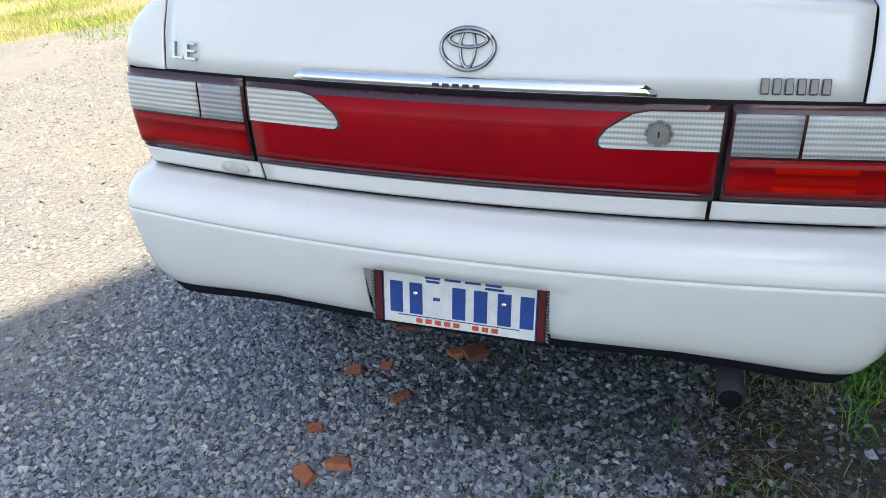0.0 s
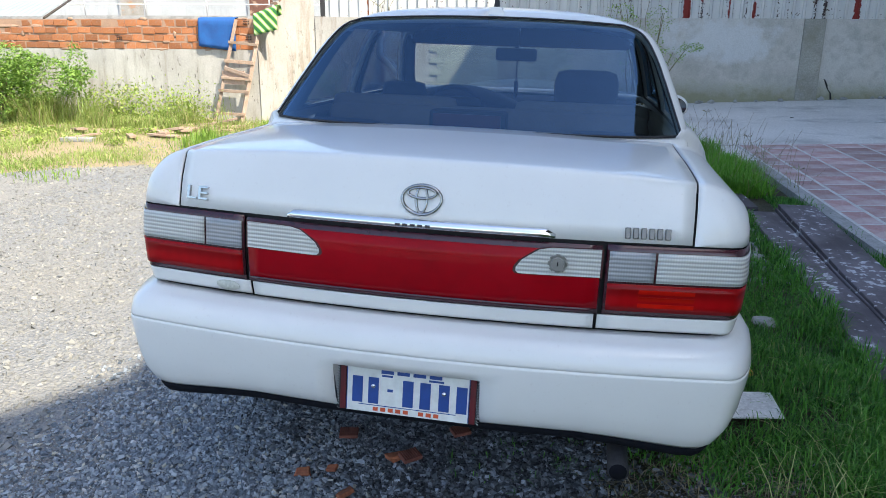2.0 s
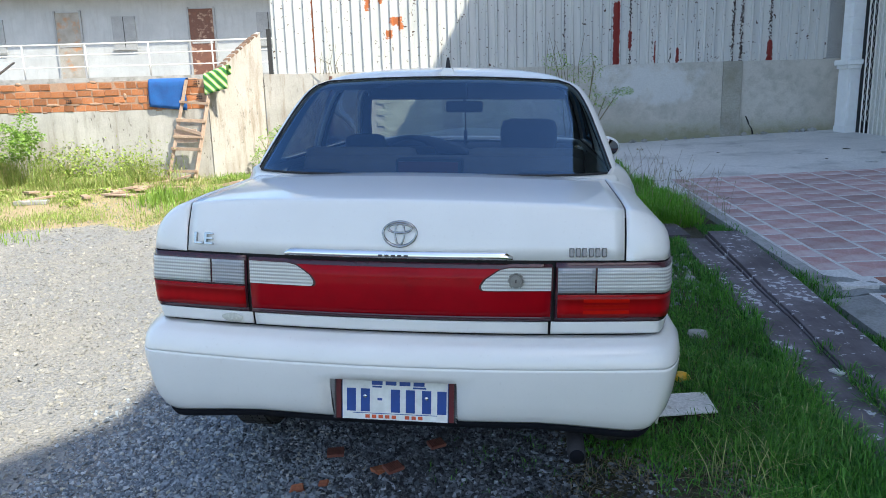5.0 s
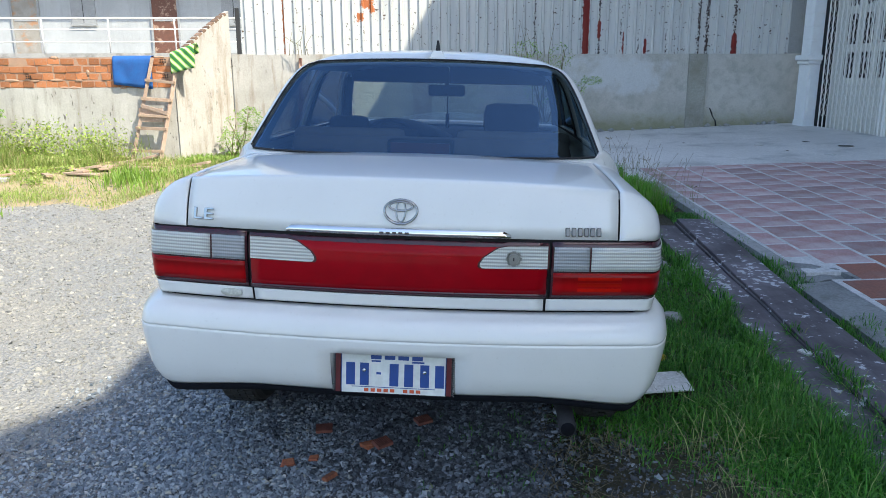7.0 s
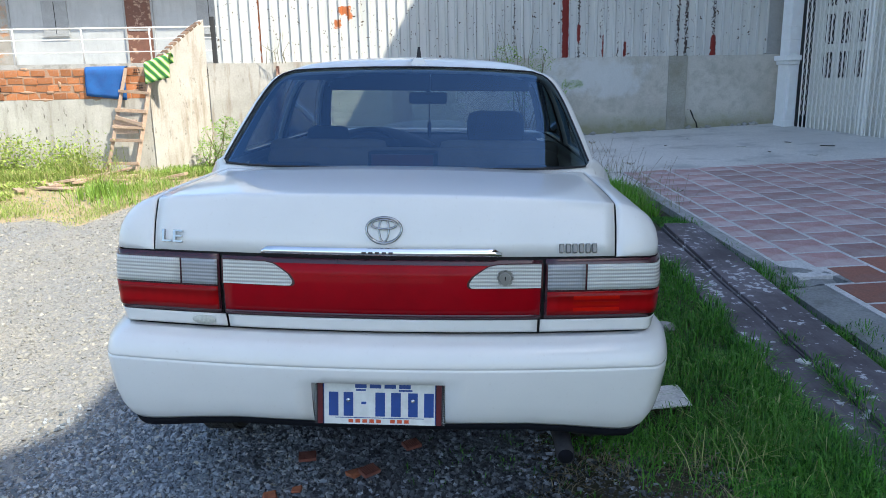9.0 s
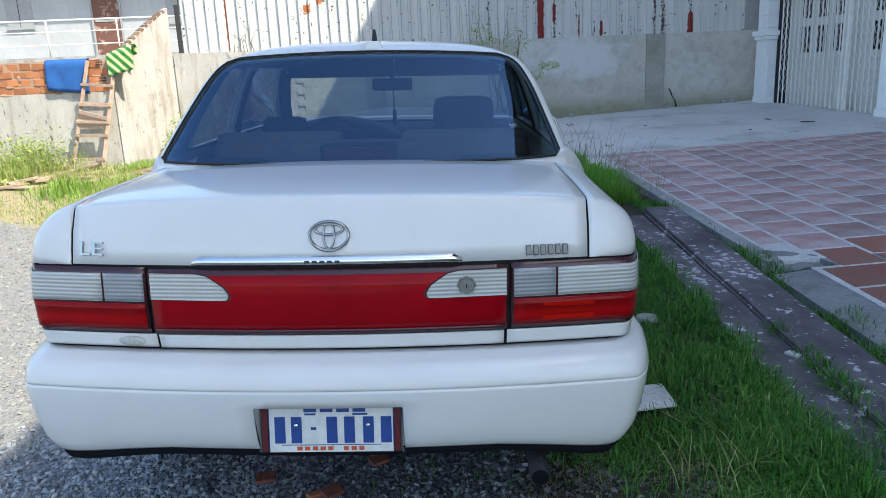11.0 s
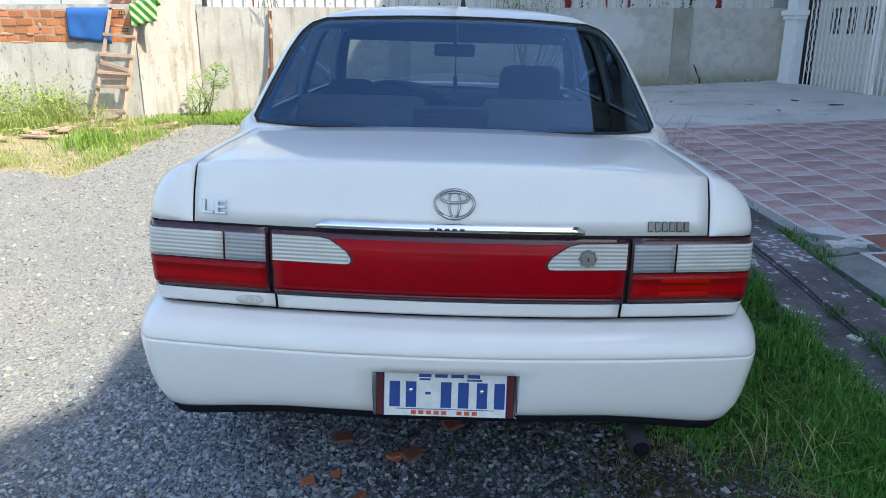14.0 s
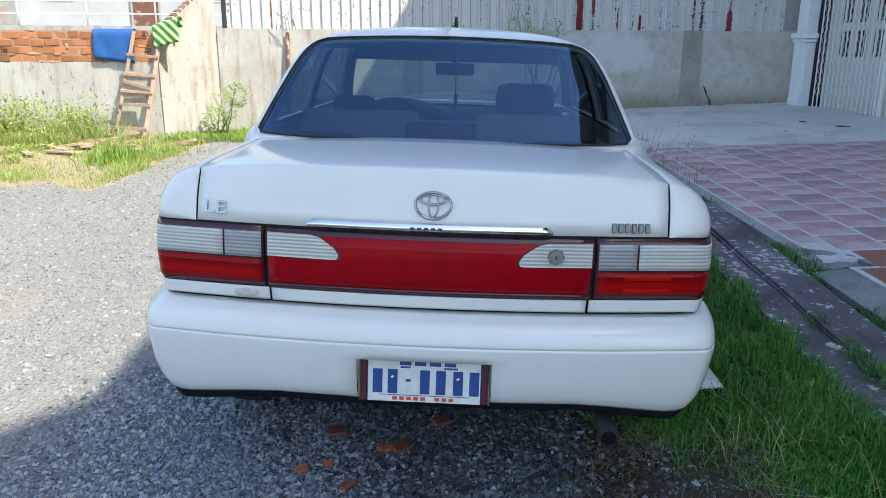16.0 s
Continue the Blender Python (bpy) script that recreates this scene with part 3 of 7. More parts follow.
for side in (-1, 1):
    rows = []
    for k, e in enumerate(EDGE):
        I = Vector(e)
        if k <= 9:
            Bp = along(LOW[:ARC_END + 1], k / 9)
        else:
            Bp = along(LOW[ARC_END:], (k - 9) / (len(EDGE) - 10))
        dz = I.z - Bp.z
        dx = Bp.x - I.x
        P1, P2 = Bp + Vector((0, 0, 0.62 * dz)), I + Vector((0.42 * dx, (Bp.y - I.y) * 0.2, -0.03 * dx))
        row = []
        for t in np.linspace(0, 1, 10):
            p = Bp * (1 - t) ** 3 + P1 * 3 * t * (1 - t) ** 2 + P2 * 3 * t * t * (1 - t) + I * t ** 3
            row.append((p.x * side, p.y, p.z))
        rows.append(row)
    sheet("quarter_panel", rows, M_PAINT, car, "white rear wing beside the boot", thick=0.005, flip=side > 0)

# dark inner shell under all gaps
rows = []
for z in (0.70, 0.735, 0.80, 0.90, 0.95, 1.0, 1.04, 1.065):
    half = half_plan(z, BODY, 0.0, 1.0, out=-0.012)
    rows.append([(-x, y, z) for x, y, zz in half[:0:-1]] + [(x, y, z) for x, y, zz in half])
shell = sheet("inner_shell", rows, M_GAP, car)
sheet("boot_floor", [[(x, y, z - 0.03) for x, y, z in r] for r in lid_rows(0.016, 0.662)[9:]], M_GAP, car)

# chrome strip over the panel
rows = []
for i, (dz, o) in enumerate(((0.0, 0.001), (0.001, 0.010), (0.005, 0.0125), (0.015, 0.0105), (0.021, 0.004), (0.0215, -0.002))):
    row = []
    for x in np.linspace(-0.333, 0.333, 36):
        e = min((0.333 - abs(x)) / 0.02, 1.0)
        zz = 0.9545 + dz * (0.45 + 0.55 * e ** 0.5)
        row.append((x, 0.092 + BOW * x * x - o * (0.3 + 0.7 * e ** 0.5), zz))
    rows.append(row)
chrome = sheet("chrome_strip", rows, M_CHROME, car, "chromed boot handle strip")
for i in range(5):
    x = -0.05 + i * 0.0185
    box("badge_bar", x, x + 0.012, 0.0790, 0.083, 0.9605, 0.9665, M_BADGED, chrome)


def on_lid(x, z):
    rows_l = LID
    for (d0, z0), (d1, z1) in zip(rows_l, rows_l[1:]):
        if z <= z1:
            t = (z - z0) / (z1 - z0)
            return 0.092 + lerp(d0, d1, t) + BOW * x * x
    return 0.3


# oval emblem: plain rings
bm = bmesh.new()


def ring(bm, cx, cz, a, c, wid, proud, seg=48, lean=0.33):
    vs = []
    for i in range(seg):
        t = 2 * math.pi * i / seg
        loop = []
        for rr, o in ((1 + wid, 0.0), (1 + wid * 0.7, proud), (1 - wid * 0.7, proud), (1 - wid, 0.0)):
            x, z = cx + a * rr * math.cos(t), cz + c * (1 + (rr - 1) * a / c) * math.sin(t)
            loop.append(bm.verts.new((x, on_lid(x, z) - o - 0.0005, z)))
        vs.append(loop)
    for i in range(seg):
        for j in range(3):
            bm.faces.new((vs[i][j], vs[i][j + 1], vs[(i + 1) % seg][j + 1], vs[(i + 1) % seg][j]))


ring(bm, 0.009, 1.0135, 0.0485, 0.0315, 0.07, 0.006)
ring(bm, 0.009, 1.0135, 0.0135, 0.029, 0.2, 0.005)
ring(bm, 0.009, 1.0265, 0.034, 0.0125, 0.10, 0.0055)
bmesh.ops.recalc_face_normals(bm, faces=bm.faces)
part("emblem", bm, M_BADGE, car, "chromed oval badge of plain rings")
# word badge as plain chromed blocks
for i in range(6):
    x = 0.490 + i * 0.0183
    bm = bmesh.new()
    add_box(bm, -0.0064, 0.0064, -0.0055, 0.002, -0.0105, 0.0105, Matrix.Translation((x + 0.007, on_lid(x, 0.968), 0.972)) @ Matrix.Rotation(radians(11), 4, "Z") @ Matrix.Rotation(radians(-16), 4, "X"), 0.0018)
    part("badge_block", bm, M_BADGED, car, smooth=False)


def lettering(name, text, size, m, material, parent, depth=0.002):
    cu = bpy.data.curves.new(name, "FONT")
    cu.body, cu.size, cu.extrude, cu.bevel_depth = text, size, depth, 0.0004
    ob = new(name, cu)
    dg = bpy.context.evaluated_depsgraph_get()
    me = bpy.data.meshes.new_from_object(ob.evaluated_get(dg))
    bpy.data.objects.remove(ob)
    me.transform(m)
    return link_mesh(name, me, material, parent, "", smooth=False)


lettering("trim_badge", "LE", 0.042, Matrix.Translation((-0.629, on_lid(-0.6, 0.985) - 0.003, 0.973)) @ Matrix.Rotation(radians(-11), 4, "Z") @ Matrix.Rotation(radians(73), 4, "X") @ Matrix.Diagonal((1.7, 0.92, 1.6, 1)), M_LETTER, car)

# cabin: rings from the belt line to the roof
# height, rear glass at the middle, glass half width, outer half width, front glass at the middle
CABIN = [(1.085, 0.66, 0.684, 0.705, 3.22), (1.118, 0.705, 0.676, 0.703, 3.16), (1.128, 0.72, 0.672, 0.702, 3.14), (1.16, 0.765, 0.661, 0.695, 3.08),
         (1.22, 0.85, 0.641, 0.676, 2.97), (1.28, 0.935, 0.620, 0.655, 2.87), (1.34, 1.02, 0.598, 0.633, 2.77), (1.40, 1.105, 0.566, 0.602, 2.66),
         (1.43, 1.150, 0.536, 0.575, 2.59), (1.444, 1.175, 0.506, 0.553, 2.55), (1.452, 1.195, 0.465, 0.530, 2.52), (1.462, 1.222, 0.43, 0.50, 2.48),
         (1.475, 1.255, 0.38, 0.455, 2.43), (1.486, 1.32, 0.30, 0.375, 2.36), (1.495, 1.42, 0.18, 0.24, 2.25), (1.500, 1.55, 0.06, 0.08, 2.1)]
BOWG = 0.09


def refine(rows, n):
    """A smooth curve through the rows, n steps from each to the next."""
    out = []
    for k in range(len(rows) - 1):
        p0, p1, p2, p3 = (np.array(rows[min(max(k + d, 0), len(rows) - 1)]) for d in (-1, 0, 1, 2))
        for i in range(n):
            t = i / n
            out.append(tuple(0.5 * (2 * p1 + (p2 - p0) * t + (2 * p0 - 5 * p1 + 4 * p2 - p3) * t * t + (3 * p1 - p0 - 3 * p2 + p3) * t ** 3)))
    return out + [tuple(rows[-1])]


CABIN = refine(CABIN, 3)
SIDE_Y = [0.0, 0.06, 0.13, 0.30, 0.42, 0.47, 0.60, 0.80, 0.93, 1.0]


def cabin_ring(z, out=0.0):
    yr, xg, a, yf = table(CABIN, z)
    yr, xg, a, yf = yr - out, xg + 0.008 + out * 0.4, a + 0.009 + out, yf + out
    half = [(x * xg, yr + BOWG * (x * xg) ** 2 + 1.1 * (x * xg) ** 6) for x in np.sin(np.linspace(0, 1.5, 11)) / math.sin(1.5)]
    ya = half[-1][1]
    r = a - xg
    A, C, B = Vector(half[-1]), Vector((a - 0.004, ya + 2 * BOWG * xg * r + 0.006)), Vector((a, ya + 0.11))
    for i in range(1, 7):
        t = i / 6
        p = A * (1 - t) ** 2 + C * 2 * t * (1 - t) + B * t * t
        half.append((p.x, p.y))
    yfs = yf - 0.14 * a * a / 0.3
    for s in SIDE_Y[1:]:
        y = lerp(B.y, yfs - 0.05, s)
        half.append((a + 0.012 * math.sin(math.pi * s), y))
    for t in np.linspace(1, 0, 9):
        half.append((a * 0.97 * t, yf - 0.14 * (a * 0.97 * t) ** 2 / 0.3))
    up = 0.024 * smooth01((z - 1.28) / 0.16)
    half = [(x, y, z + up * (1 - min(abs(x) / 0.6, 1) ** 2)) for x, y in half]
    return half + [(-x, y, zz) for x, y, zz in half[-2:0:-1]] + [half[0]]


RZ = [r[0] for r in CABIN]
rings = [cabin_ring(z) for z in RZ]
NC = len(rings[0]) - 1
HALF = NC // 2
GL0, GL1 = 3, 29  # rows between which there is glass


def window_of(i, j):
    """Which pane the face in row i, column j belongs to."""
    if not GL0 <= i < GL1:
        return ""
    jj = j if j < HALF else NC - 1 - j
    if jj < 10:
        return "rear"
    if (i < GL0 + 3 or i >= GL1 - 3) and jj < 25:
        return ""
    if 17 <= jj <= 19:
        return "side_rear"
    if 21 <= jj <= 23:
        return "side_front"
    if jj >= 26:
        return "front"
    return ""


roof = sheet("cabin", rings, M_PAINT, car, "white roof and window pillars", drop=lambda i, j: window_of(i, j) != "", thick=0.022)
bm = bmesh.new()
bm.faces.new([bm.verts.new((x * 1.15, 1.83 + (y - 1.83) * 1.06, z + 0.0006)) for x, y, z in rings[-1][:-1]])
ext = bmesh.ops.extrude_face_region(bm, geom=bm.faces[:])
bmesh.ops.translate(bm, vec=(0, 0, -0.02), verts=[v for v in ext["geom"] if isinstance(v, bmesh.types.BMVert)])
bmesh.ops.recalc_face_normals(bm, faces=bm.faces)
part("roof_crown", bm, M_PAINT, roof, smooth=False)
# rubber seal and glass
inner = [cabin_ring(z, -0.006) for z in RZ]
for key, nm, mt, lab in (("rear", "rear_window", M_GLASS, "blue-tinted rear window"), ("front", "windscreen", M_GLASS2, "windscreen")):
    sheet(nm, inner, mt, car, lab, drop=lambda i, j: window_of(i, j) != key)
for side in (0, 1):
    for key in ("side_rear", "side_front"):
        sheet("side_window", inner, M_GLASSS, car, "", drop=lambda i, j: window_of(i, j) != key or (j < HALF) != (side == 0))


def rear_edge():
    """The outline of the rear glass, a loop."""
    up = Vector((0, -0.003, 0.002))
    low_l, top_l = cabin_ring(RZ[GL0]), cabin_ring(RZ[GL1])
    mir = lambda p: Vector((-p[0], p[1], p[2]))
    loop = [mir(p) + up for p in low_l[10:0:-1]] + [Vector(p) + up for p in low_l[:11]]
    loop += [Vector(cabin_ring(z)[10]) + up for z in np.linspace(RZ[GL0], RZ[GL1], 30)[1:-1]]
    loop += [Vector(p) + up for p in top_l[10:0:-1]] + [mir(p) + up for p in top_l[:11]]
    loop += [mir(cabin_ring(z)[10]) + up for z in np.linspace(RZ[GL1], RZ[GL0], 30)[1:-1]]
    return loop


tube("window_seal", rear_edge(), 0.004, M_BLACK, car, "black rubber window seal", 6, closed=True)
# high stop lamp, shelf, seats and the rest of the inside
sheet("rear_shelf", [[(x, y, 1.075 + 0.01 * math.cos(x * 3)) for x in np.linspace(-0.66, 0.66, 15)] for y in (0.72, 0.85, 1.0, 1.15, 1.24)], M_SHELF, car, "dark parcel shelf", thick=0.02)
stop = box("high_stop_lamp", -0.14, 0.12, 0.86, 0.95, 1.09, 1.168, M_DASH, car, "", bevel=0.012)
box("stop_lens", -0.125, 0.105, 0.853, 0.858, 1.10, 1.158, simple_mat("unlit_stop_lens", (0.12, 0.02, 0.02), 0.35), stop)
box("lamp_foot", -0.165, 0.145, 0.80, 0.86, 1.09, 1.104, M_DASH, stop, "", 0.004)
for x in (-0.46, 0.46):
    bm = bmesh.new()
    bmesh.ops.create_cone(bm, cap_ends=True, segments=24, radius1=0.12, radius2=0.10, depth=0.03, matrix=Matrix.Translation((x, 0.93, 1.095)) @ Matrix.Diagonal((1.25, 0.8, 1, 1)))
    part("shelf_speaker", bm, M_DASH, car)


def seat_shape(name, x, y, w, z0, z1, d, lean, material, bev=0.05):
    bm = bmesh.new()
    add_box(bm, -w / 2, w / 2, -d / 2, d / 2, 0, z1 - z0, Matrix.Translation((x, y, z0)) @ Matrix.Rotation(radians(lean), 4, "X"), bev)
    return part(name, bm, material, car)


seat_shape("rear_seat_back", 0, 1.30, 1.22, 0.70, 1.165, 0.14, 14, M_SEAT, 0.06)
for x in (-0.36, 0.36):
    seat_shape("rear_headrest", x, 1.25, 0.50, 1.10, 1.185, 0.09, 8, M_SEAT, 0.04)
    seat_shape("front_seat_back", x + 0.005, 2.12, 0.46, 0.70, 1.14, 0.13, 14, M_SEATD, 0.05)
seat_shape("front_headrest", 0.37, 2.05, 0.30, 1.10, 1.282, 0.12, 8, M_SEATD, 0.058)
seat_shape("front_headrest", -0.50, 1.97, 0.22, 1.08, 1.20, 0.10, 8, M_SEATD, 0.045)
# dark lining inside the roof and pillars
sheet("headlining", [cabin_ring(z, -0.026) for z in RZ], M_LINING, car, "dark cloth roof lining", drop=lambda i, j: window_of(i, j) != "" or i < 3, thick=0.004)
rows = [[(x, 2.78 + 0.06 * math.cos(x * 2) + d, z) for x in np.linspace(-0.66, 0.66, 17)] for d, z in ((0, 0.8), (0, 1.03), (0.05, 1.075), (0.25, 1.085), (0.4, 1.08))]
sheet("dashboard", rows, M_DASH, car, "", thick=0.02)
rows = [[(x, y, 1.03 + dz * math.cos((x + 0.36) * 4.1) ** 0.8) for x in np.linspace(-0.735, 0.015, 22)] for y, dz in ((2.66, 0.02), (2.67, 0.085), (2.70, 0.112), (2.78, 0.118), (2.92, 0.09), (3.0, 0.03))]
sheet("instrument_hood", rows, M_DASH, car, "rounded dark hood over the instruments", thick=0.012)
pts = [(-0.36 + 0.19 * math.cos(t), 2.50 + 0.06 * math.sin(t), 0.975 + 0.17 * math.sin(t)) for t in np.linspace(0, 2 * math.pi, 32)[:-1]]
tube("steering_wheel", pts, 0.014, M_BLACK, car, "", 8, closed=True)
for x0, x1 in ((-0.57, 0.004), (0.008, 0.57)):
    box("sun_visor", x0, x1, 2.40, 2.425, 1.375, 1.47, M_LINING, car, "dark folded sun visor", 0.008)
bm = bmesh.new()
add_box(bm, -0.108, 0.108, -0.015, 0.02, -0.033, 0.033, Matrix.Translation((-0.005, 2.38, 1.335)), 0.016)
mirror = part("inside_mirror", bm, M_BLACK, car)
tube("mirror_stem", [(-0.005, 2.40, 1.35), (-0.005, 2.46, 1.44)], 0.012, M_BLACK, car)
tube("hanging_charm", [(0.003, 2.37, 1.31), (0.003, 2.37, 1.2), (0.004, 2.37, 1.11)], 0.0035, M_BLACK, car, "", 5)
tube("charm_bead", [(0.004, 2.37, 1.20), (0.004, 2.37, 1.12)], 0.011, M_BLACK, car, "", 6)

# body sides, bonnet, nose and floor
for side in (-1, 1):
    rows = []
    for z in (0.33, 0.36, 0.45, 0.55, 0.66, 0.735, 0.80, 0.86, 0.95, 1.0, 1.03, 1.06, 1.085):
        row = []
        for y in np.linspace(0.42, 4.05, 74):
            w = 0.842 - 0.03 * smooth01((0.5 - z) / 0.2) - 0.105 * smooth01((z - 0.93) / 0.17) - 0.09 * smooth01((y - 3.3) / 0.9) - 0.034 * smooth01((1.1 - y) / 0.6) * smooth01((z - 0.68) / 0.08)
            zz = z - (0.16 * smooth01((y - 3.0) / 1.0) * smooth01((z - 0.7) / 0.38))
            row.append((side * w, y, zz))
        rows.append(row)

    def hole(i, j):
        y = 0.42 + (j + 0.5) * (4.05 - 0.42) / 73
        z = (0.345, 0.405, 0.5, 0.605, 0.7, 0.77, 0.83, 0.9, 0.97, 1.01, 1.04, 1.07)[i]
        return any((y - c) ** 2 + (z - 0.30) ** 2 < 0.335 ** 2 for c in (0.98, 3.44)) or (z > 0.94 and y < 1.40)
    sheet("side_panel", rows, M_PAINT, car, "", drop=hole, thick=0.006, flip=side > 0)
rows = [[(x * lerp(1, 0.93, (y - 3.1) / 1.0), y, 1.085 - 0.20 * ((y - 3.1) / 1.1) ** 1.6 - 0.05 * (x / 0.7) ** 2 + 0.02) for x in np.linspace(-0.73, 0.73, 17)] for y in np.linspace(3.1, 4.12, 12)]
sheet("bonnet", rows, M_PAINT, car, "", thick=0.006)
rows = [[(x, 4.12 + d - 0.12 * x * x, z) for x in np.linspace(-0.76, 0.76, 15)] for d, z in ((0.0, 0.88), (0.05, 0.8), (0.10, 0.72), (0.14, 0.64), (0.14, 0.5), (0.08, 0.42))]
sheet("front_bumper", rows, M_PAINT, car, "", thick=0.006)
box("underbody", -0.74, 0.74, 0.28, 4.0, 0.42, 0.50, M_BLACK, car)
# unseen low box along the floor, added to keep light from under the car
box("fuel_tank", -0.55, 0.28, 0.80, 3.6, 0.24, 0.42, M_BLACK, car, "", 0.04)
# wheels
for sx in (-1, 1):
    for wy in (0.98, 3.44):
        bm = bmesh.new()
        prof = [(0.178, -0.085), (0.27, -0.085), (0.286, -0.07), (0.29, -0.03), (0.29, 0.03), (0.286, 0.07), (0.27, 0.085), (0.178, 0.085)]
        seg = 40
        loops = []
        for i in range(seg):
            a = 2 * math.pi * i / seg
            loops.append([bm.verts.new((w, r * math.cos(a), r * math.sin(a))) for r, w in prof])
        for i in range(seg):
            for j in range(len(prof)):
                k2 = (j + 1) % len(prof)
                bm.faces.new((loops[i][j], loops[i][k2], loops[(i + 1) % seg][k2], loops[(i + 1) % seg][j]))
        bmesh.ops.recalc_face_normals(bm, faces=bm.faces)
        tread = 0.29
        for w in (-0.045, -0.015, 0.015, 0.045):
            for i in range(48):
                a = 2 * math.pi * i / 48
                add_box(bm, -0.013, 0.013, -0.014, 0.014, tread - 0.004, tread + 0.006, Matrix.Rotation(a, 4, "X") @ Matrix.Translation((w, 0, 0)))
        bmesh.ops.transform(bm, verts=bm.verts, matrix=Matrix.Translation((sx * 0.735, wy, 0.293 + 0.024 * wy * 0.6)))
        wheel = part("wheel", bm, M_RUBBER, car, "black rubber tyre on a steel rim", smooth=False)
        bm = bmesh.new()
        bmesh.ops.create_cone(bm, cap_ends=True, segments=32, radius1=0.18, radius2=0.165, depth=0.14, matrix=Matrix.Translation((sx * 0.745, wy, 0.293 + 0.024 * wy * 0.6)) @ Matrix.Rotation(radians(90 * sx), 4, "Y"))
        part("rim", bm, M_PIPE, wheel)
# exhaust
tube("exhaust_pipe", [(0.42, 0.9, 0.47), (0.46, 0.6, 0.43), (0.5, 0.42, 0.40), (0.532, 0.22, 0.372), (0.533, 0.105, 0.360)], 0.027, M_SOOT, car, "dark sooty exhaust tail pipe", 16)
# unseen box at the spare wheel well, added to darken the gravel below
box("spare_wheel_well", -0.52, 0.26, 0.50, 0.95, 0.30, 0.42, M_BLACK, car, "", 0.05)
bm = bmesh.new()
bmesh.ops.create_cone(bm, cap_ends=True, segments=20, radius1=0.022, radius2=0.022, depth=0.002, matrix=Matrix.Translation((0.533, 0.1035, 0.360)) @ Matrix.Rotation(radians(90), 4, "X"))
part("pipe_opening", bm, M_LIP, car, "black sooty pipe mouth")
box("silencer", 0.30, 0.56, 0.62, 0.98, 0.36, 0.50, M_PIPE, car, "", 0.05)
# roof aerial
bm = bmesh.new()
vs = [bm.verts.new(p) for p in ((-0.034, 1.225, 1.484), (0.034, 1.225, 1.484), (0.024, 1.36, 1.502), (-0.024, 1.36, 1.502), (-0.017, 1.236, 1.513), (0.017, 1.236, 1.513), (0.012, 1.33, 1.515), (-0.012, 1.33, 1.515))]
QUADS = ((0, 1, 5, 4), (1, 2, 6, 5), (2, 3, 7, 6), (3, 0, 4, 7), (4, 5, 6, 7), (3, 2, 1, 0))
for q in QUADS:
    bm.faces.new([vs[i] for i in q])
bmesh.ops.recalc_face_normals(bm, faces=bm.faces)
bmesh.ops.translate(bm, verts=bm.verts, vec=(0.024, -0.005, 0.0))
aerial = part("roof_aerial", bm, M_PAINT, car, "small black roof aerial on a white foot", smooth=False)
bm = bmesh.new()
vs = [bm.verts.new(p) for p in ((0.013, 1.236, 1.505), (0.035, 1.236, 1.505), (0.032, 1.30, 1.507), (0.016, 1.30, 1.507), (0.0195, 1.244, 1.556), (0.0285, 1.244, 1.556), (0.027, 1.262, 1.557), (0.021, 1.262, 1.557))]
for q in QUADS:
    bm.faces.new([vs[i] for i in q])
bmesh.ops.recalc_face_normals(bm, faces=bm.faces)
part("fin", bm, M_BLACK, aerial, "black fin", smooth=False)
box("fin_base", -0.018, 0.066, 1.222, 1.30, 1.479, 1.486, M_CHROME, aerial)
# door mirrors
for sx in (-1, 1):
    bm = bmesh.new()
    bmesh.ops.create_uvsphere(bm, u_segments=20, v_segments=14, radius=1)
    bmesh.ops.transform(bm, verts=bm.verts, matrix=Matrix.Translation((sx * 0.83, 2.62, 1.09)) @ Matrix.Diagonal((0.09, 0.06, 0.066, 1)))
    for v in bm.verts:
        v.co.y = max(v.co.y, 2.585)
    dm = part("door_mirror", bm, M_PAINT, car, "white door mirror")
    bm = bmesh.new()
    bmesh.ops.create_cone(bm, cap_ends=True, segments=28, radius1=1, radius2=1, depth=1, matrix=Matrix.Translation((sx * 0.83, 2.583, 1.09)) @ Matrix.Diagonal((0.076, 0.006, 0.052, 1)) @ Matrix.Rotation(radians(90), 4, "X"))
    part("mirror_glass", bm, simple_mat("mirror", (0.22, 0.23, 0.25), 0.02, 1.0, var=0.02), dm)
    box("mirror_foot", min(sx * 0.72, sx * 0.84), max(sx * 0.72, sx * 0.84), 2.60, 2.66, 1.06, 1.09, M_BLACK, dm, "", 0.01)


# the upper body panels stand a little prouder than the lamp line
for ob in list(car.children_recursive):
    if ob.type == "MESH" and ob.name.split(".")[0] in ("boot_lid", "quarter_panel", "cabin", "roof_crown", "rear_window", "windscreen", "side_window", "window_seal", "roof_aerial", "fin", "fin_base", "emblem", "headlining", "trim_badge", "badge_block", "boot_floor"):
        for v in ob.data.vertices:
            v.co.z += smooth01((v.co.z - 0.958) / 0.05) * lerp(0.011, 0.005, smooth01((v.co.y - 0.25) / 0.45))


